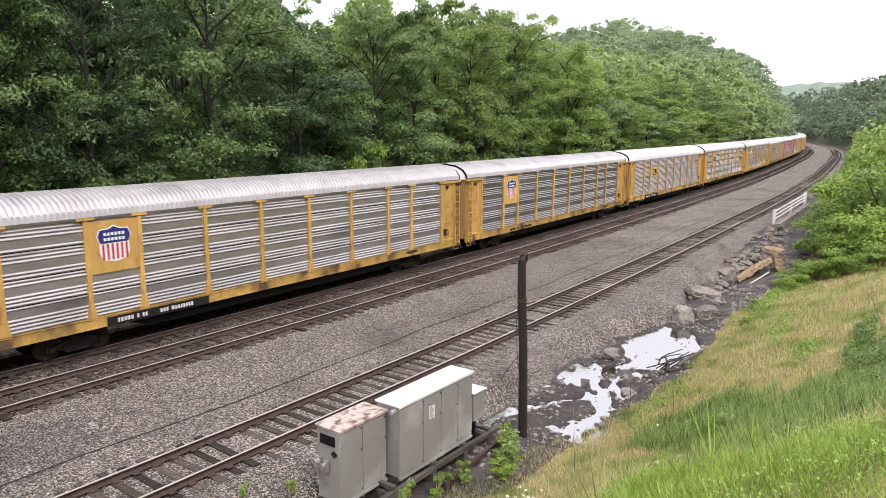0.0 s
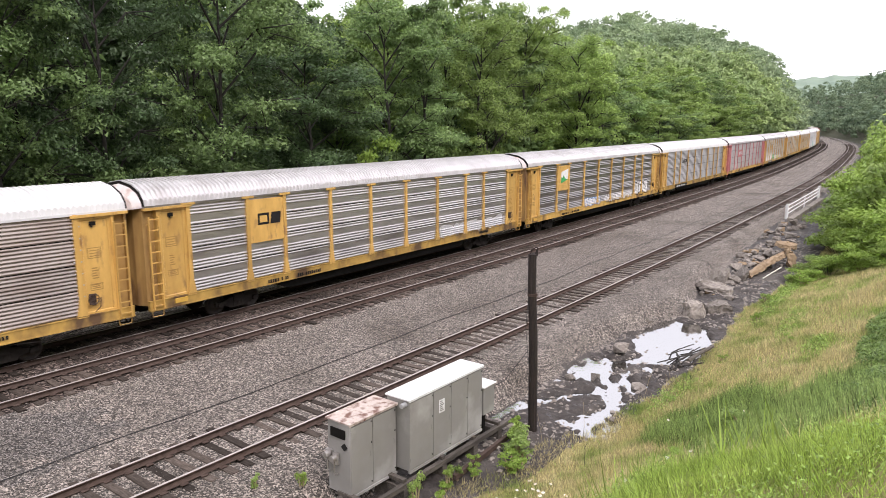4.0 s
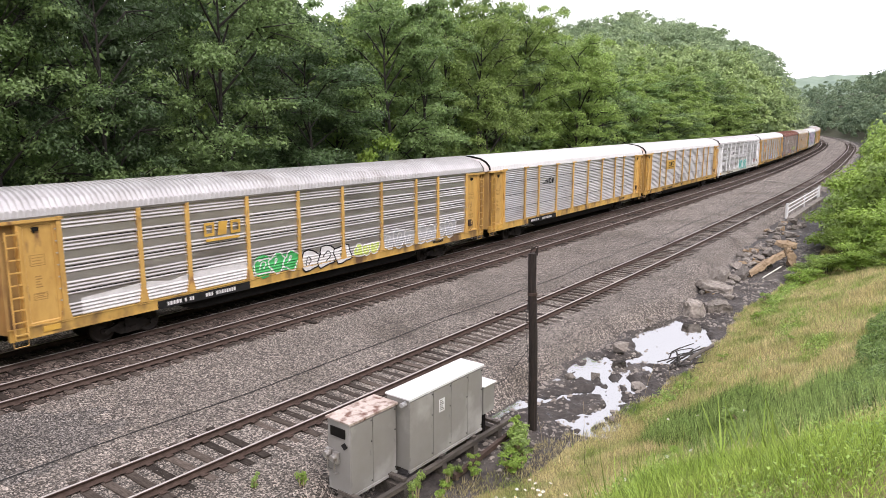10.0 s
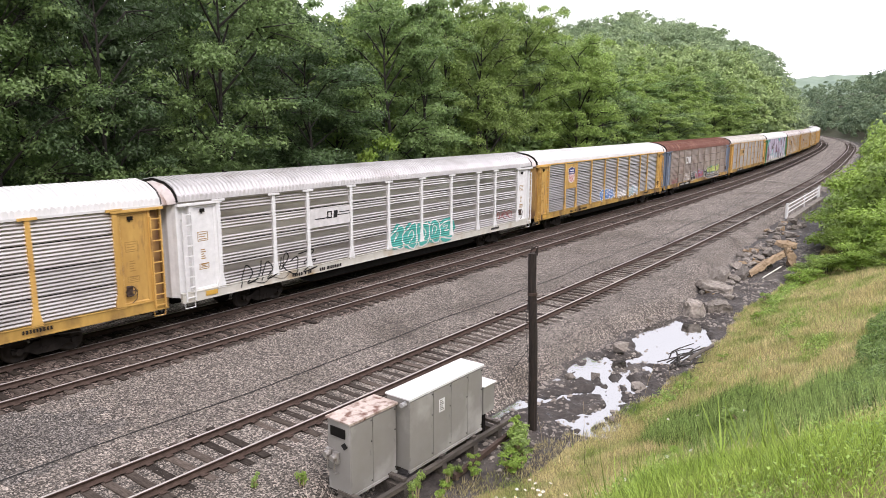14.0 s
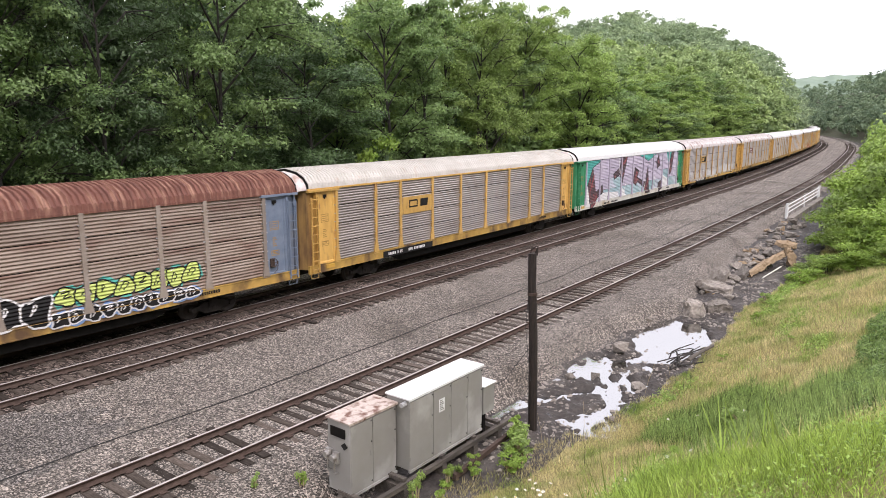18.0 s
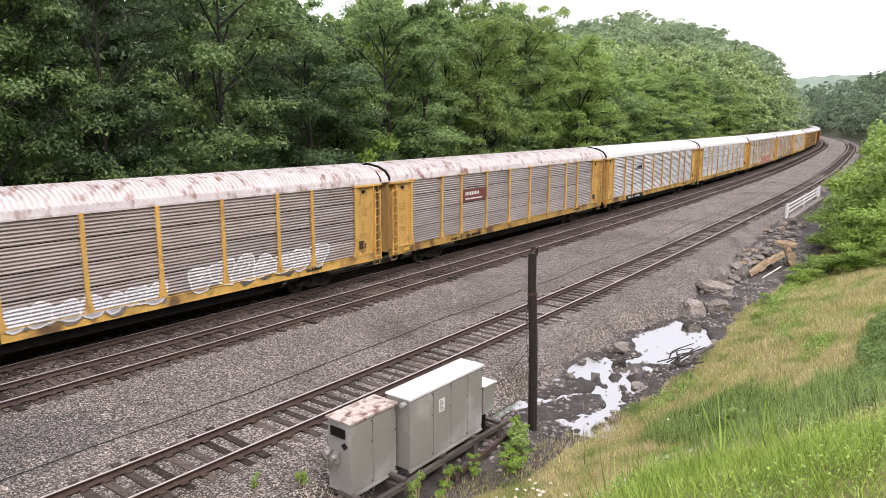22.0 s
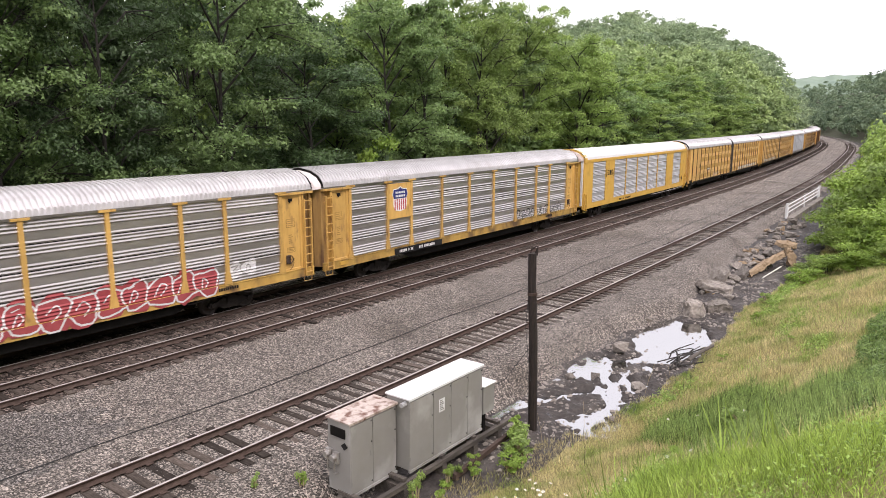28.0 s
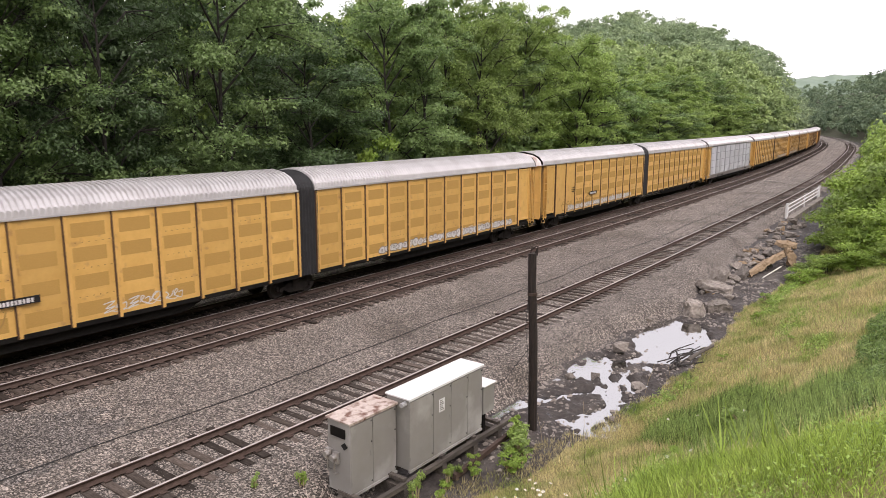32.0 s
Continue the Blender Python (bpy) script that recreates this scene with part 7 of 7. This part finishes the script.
def build_rocks():
    r = random.Random(31)
    kinds = [rock_mesh(i, 0.5 + 0.12 * (i % 4)) for i in range(7)] + [rock_mesh(40 + i, 0.95) for i in range(2)]

    def rock(s, l, w, h, turn, mat="rock", label="broken grey boulder beside the ditch", tilt=0.0):
        x, y, z = ground_at(s, l)
        ob = part("boulder", kinds[7 + int(w * 20) % 2 if 0.95 < w < 1.25 else r.randrange(7)], M[mat])
        ob.matrix_basis = stand(s, l, z + h * 0.35, turn) @ pose(0, 0, 0, tilt, 0, 0) @ Matrix.Diagonal((w * 0.6, w * 0.5, h * 0.85, 1))
        tagged(ob, label, "boulder", "boulders along the ditch")

    for s, l, w, h, t in ((39.7, -4.0, 1.2, 1.05, 60), (41.0, -4.9, 1.1, 0.85, 40), (36.0, -5.6, 0.5, 0.3, 80), (43.0, -4.2, 0.8, 0.6, 70), (24.5, -4.5, 0.8, 0.55, -30), (23.5, -4.3, 0.25, 0.22, 0),
                          (21.8, -4.65, 0.42, 0.36, 30), (24.2, -5.3, 0.4, 0.25, 10), (21.9, -6.2, 0.7, 0.25, 50), (21.0, -4.1, 0.5, 0.25, 50), (29.6, -3.7, 0.4, 0.25, 0), (18.8, -6.6, 0.3, 0.2, 0), (34.4, -4.2, 0.35, 0.25, 20), (30.6, -6.5, 0.3, 0.2, 20)):
        rock(s, l, w, h, t)

    def slab(s, l, z, ring, thick, turn, tilt, roll, mat="sandstone", label="tan sandstone slab fallen beside the track", kind="sandstone_slab"):
        p = Pile()
        n = len(ring)
        v = [(x, y, -thick / 2 + 0.06 * math.sin(5 * x + y)) for x, y in ring] + [(x * 0.95, y * 0.9, thick / 2 + 0.07 * math.sin(3 * x + 2 * y)) for x, y in ring] + [(0.1, 0.05, thick / 2 + 0.1)]
        p.add(v, [(i, (i + 1) % n, n + (i + 1) % n, n + i) for i in range(n)] + [(n + i, n + (i + 1) % n, 2 * n) for i in range(n)] + [tuple(range(n - 1, -1, -1))])
        bm = bmesh.new()
        bm.from_mesh(p.mesh("block"))
        bmesh.ops.triangulate(bm, faces=[f for f in bm.faces if len(f.verts) > 4])
        bmesh.ops.subdivide_edges(bm, edges=bm.edges[:], cuts=2, use_grid_fill=True)
        bmesh.ops.subdivide_edges(bm, edges=bm.edges[:], cuts=1, use_grid_fill=True)
        for q in bm.verts:
            c = q.co * 2.6 + Vector((s, l, 0))
            q.co += 0.16 * noise.noise_vector(c) * min(1.0, thick * 1.6) + 0.07 * noise.noise_vector(c * 3.1)
        ob = part(kind, bm, M[mat])
        ob.matrix_basis = stand(s, l, z, turn) @ pose(0, 0, 0, roll, tilt, 0)
        tagged(ob, label, "boulder", "boulders along the ditch")

    grey = ("rock", "squared grey boulder beside the puddle", "boulder")
    slab(32.0, -4.95, -0.6, [(-0.5, -0.42), (0.1, -0.52), (0.54, -0.34), (0.48, 0.36), (-0.1, 0.46), (-0.5, 0.34)], 0.66, 25, 3, -4, *grey)
    slab(33.2, -5.65, -0.62, [(-0.55, -0.36), (0.2, -0.34), (0.62, -0.4), (0.6, 0.34), (0.0, 0.3), (-0.58, 0.36)], 0.44, -52, -3, 5, *grey)
    slab(37.3, -4.5, -0.62, [(-0.7, -0.9), (0.2, -1.0), (0.7, -0.6), (0.6, 0.9), (-0.2, 1.0), (-0.75, 0.4)], 0.35, 0, 4, 8, *grey)
    slab(44.1, -5.65, -0.28, [(-2.8, -0.2), (-1.6, -0.35), (-0.5, -0.26), (0.6, -0.36), (2.2, -0.28), (2.8, -0.05), (1.9, 0.28), (0.6, 0.22), (-0.8, 0.36), (-2.5, 0.18)], 0.22, -11, -6, -20)
    slab(48.3, -5.9, 0.28, [(-0.85, -0.4), (0.2, -0.55), (0.95, -0.2), (0.7, 0.4), (-0.5, 0.45)], 0.26, -25, 6, 12)
    slab(46.3, -6.6, -0.2, [(-0.2, -0.22), (0.22, -0.2), (0.2, 0.22), (-0.22, 0.2)], 1.1, 20, 14, -12)
    for i in range(170):
        s = r.uniform(36, 70)
        lo, hi = float(np.interp(s, [37, 48, 60, 68], [-5.2, -5.6, -5.2, -4.6])), float(np.interp(s, [37, 48, 60, 68], [-3.9, -3.2, -2.7, -2.9]))
        w = r.uniform(0.18, 0.75)
        rock(s, r.uniform(lo, hi), w, w * r.uniform(0.4, 0.8), r.uniform(0, 360), "rock" if r.random() < 0.85 else "sandstone", "angular broken stone in a rubble heap", r.uniform(-20, 20))
    for i in range(60):
        s = r.uniform(88, 150)
        w = r.uniform(0.3, 0.9)
        rock(s, r.uniform(-7.5, -3.6), w, w * 0.6, r.uniform(0, 360), "rock", "angular broken stone in a rubble heap", r.uniform(-20, 20))
    ob = part("white_pipe", Pile().tube([(-1.5, 0, 0), (1.5, 0, 0.2)], 0.04, 8), M["dirty_white"])
    ob.matrix_basis = stand(42.4, -6.3, -0.55, -8)
    tagged(ob, "white plastic pipe lying among the rocks", "pipe")
    # driftwood at the foot of the bank
    for i in range(16):
        a = r.uniform(-25, 25)
        ob = part("driftwood", Pile().tube([(-r.uniform(0.4, 1.1), 0, 0), (0, r.uniform(-0.1, 0.1), 0.05), (r.uniform(0.4, 1.1), 0, 0)], r.uniform(0.015, 0.035), 5), M["bark"])
        s, l = r.uniform(24.2, 27.2), r.uniform(-6.9, -6.1)
        ob.matrix_basis = stand(s, l, -0.84 + 0.012 * i, a)
        tagged(ob, "dead branch washed up beside the puddle", "branch", "driftwood by the puddle")
    ob = part("log", Pile().tube([(-1.1, 0, 0), (0, 0.06, 0.02), (1.1, 0, 0.06)], 0.085, 8, 0.06), M["old_timber"])
    ob.matrix_basis = stand(26.2, -7.0, -0.72, -8)
    tagged(ob, "grey fallen log at the foot of the bank", "log")


def build_pebbles():
    """Stones and clods lying in the mud and the shallow water."""
    rs = np.random.RandomState(77)
    n = 6500
    s = rs.uniform(13, 56, n)
    lat = rs.uniform(-7.3, -3.4, n)
    z = lie(s, lat)
    keep = (lat > toe(s) + 0.1) & (rough(s, lat, 0.9) > 0.42) & ((z > WATER - 0.1) | (rs.rand(n) < 0.15))
    s, lat, z = s[keep], lat[keep], z[keep]
    n = len(s)
    c = spot(s, lat)
    c[:, 2] = np.maximum(z, WATER - 0.02)
    octa = np.array([(1, 0, 0), (0, 1, 0), (-1, 0, 0), (0, -1, 0), (0, 0, 0.7), (0, 0, -1)], float)
    size = 0.025 + 0.1 * rs.rand(n) ** 3
    v = octa[None] * (0.6 + 0.7 * rs.rand(n, 6, 1)) * size[:, None, None]
    ang = rs.rand(n) * math.tau
    ca, sa = np.cos(ang)[:, None], np.sin(ang)[:, None]
    v = np.stack([v[..., 0] * ca - v[..., 1] * sa, v[..., 0] * sa + v[..., 1] * ca, v[..., 2]], -1) + c[:, None]
    tri = np.array([(0, 1, 4), (1, 2, 4), (2, 3, 4), (3, 0, 4)])
    f = (tri[None] + (np.arange(n) * 6)[:, None, None]).reshape(-1, 3)
    tagged(new("ditch_stones", raw("ditch_stones", v.reshape(-1, 3), f, (M["rock"],))), "small wet stones and clods in the muddy ditch", "gravel", kind="stuff")


def build_railing():
    """The white pipe railing above a culvert, and its stone headwall."""
    wall = new("culvert_wall")
    wall.matrix_basis = stand(77.4, -3.1, 0)
    tagged(wall, "weathered stone culvert headwall below the railing", "wall")
    for i in range(11):
        for k in range(3):
            part("stone", Pile().box(-10.4 + i * 1.9 + (0.5 if k % 2 else 0), -8.55 + i * 1.9 + (0.5 if k % 2 else 0), -0.35, 0.2 - 0.02 * ((i + k) % 3), -1.6 + 0.44 * k, -1.18 + 0.44 * k), M["rock"], wall)
    ob = new("culvert_railing")
    ob.matrix_basis = stand(77.4, -2.85, -0.3)
    tagged(ob, "white painted pipe railing over a culvert", "railing")
    for x in (-10.3, 0.0, 10.3):
        part("post", Pile().tube([(x, 0, -0.1), (x, 0, 1.25 if x else 1.1)], 0.13 if x else 0.05, 8), M["white_paint"], ob)
    for z in (0.35, 0.7, 1.05):
        part("rail", Pile().tube([(-10.3, 0, z), (0, 0, z), (10.3, 0, z)], 0.045, 6), M["white_paint"], ob)
    m = part("marker_post", Pile().tube([(0, 0, -0.2), (0, 0, 1.1)], 0.09, 8), M["white_paint"])
    m.matrix_basis = stand(118, -4.6, float(lie(118, -4.6)))
    tagged(m, "short white marker post beside the line", "post")


def build_cable():
    """A cable laid along the ballast between the tracks."""
    s = np.arange(-2, 90, 1.2)
    lat = 2.72 + 0.09 * np.sin(s * 0.35) + 0.06 * np.sin(s * 0.9)
    pts = spot(s, lat)
    pts[:, 2] = lie(s, lat) + 0.03
    ob = part("ground_cable", Pile().tube([tuple(p) for p in pts], 0.015, 5), M["cable"])
    tagged(ob, "black cable laid along the ballast", "cable")
    ob = new("utility_pole")
    x, y, z = ground_at(205.5, 53.5)
    ob.matrix_basis = pose(x, y, z, 0, 0, 30)
    tagged(ob, "thin pale utility pole on the wooded hill", "pole")
    part("shaft", Pile().tube([(0, 0, 0), (0, 0, 14.2)], 0.16, 6), M["zinc"], ob)
    part("crossarm", Pile().box(-1.6, 1.6, -0.1, 0.1, 13, 13.2), M["zinc"], ob)


build_ground()
build_water()
build_track("near", TRACKS["near"], "empty single track with dark timber ties on ballast", -3.0, 300.0, 300)
build_track("middle", TRACKS["middle"], "empty middle track with dark timber ties", -3.0, 300.0, 240)
build_track("train", TRACKS["train"], "track under the train with dark ties", -3.0, 300.0, 60)
build_train()
build_forest()
build_far_woods()
build_ridge()
build_grass()
build_weeds()
build_cabinets()
build_post()
build_rocks()
build_pebbles()
build_railing()
build_cable()
build_chips()
motions()
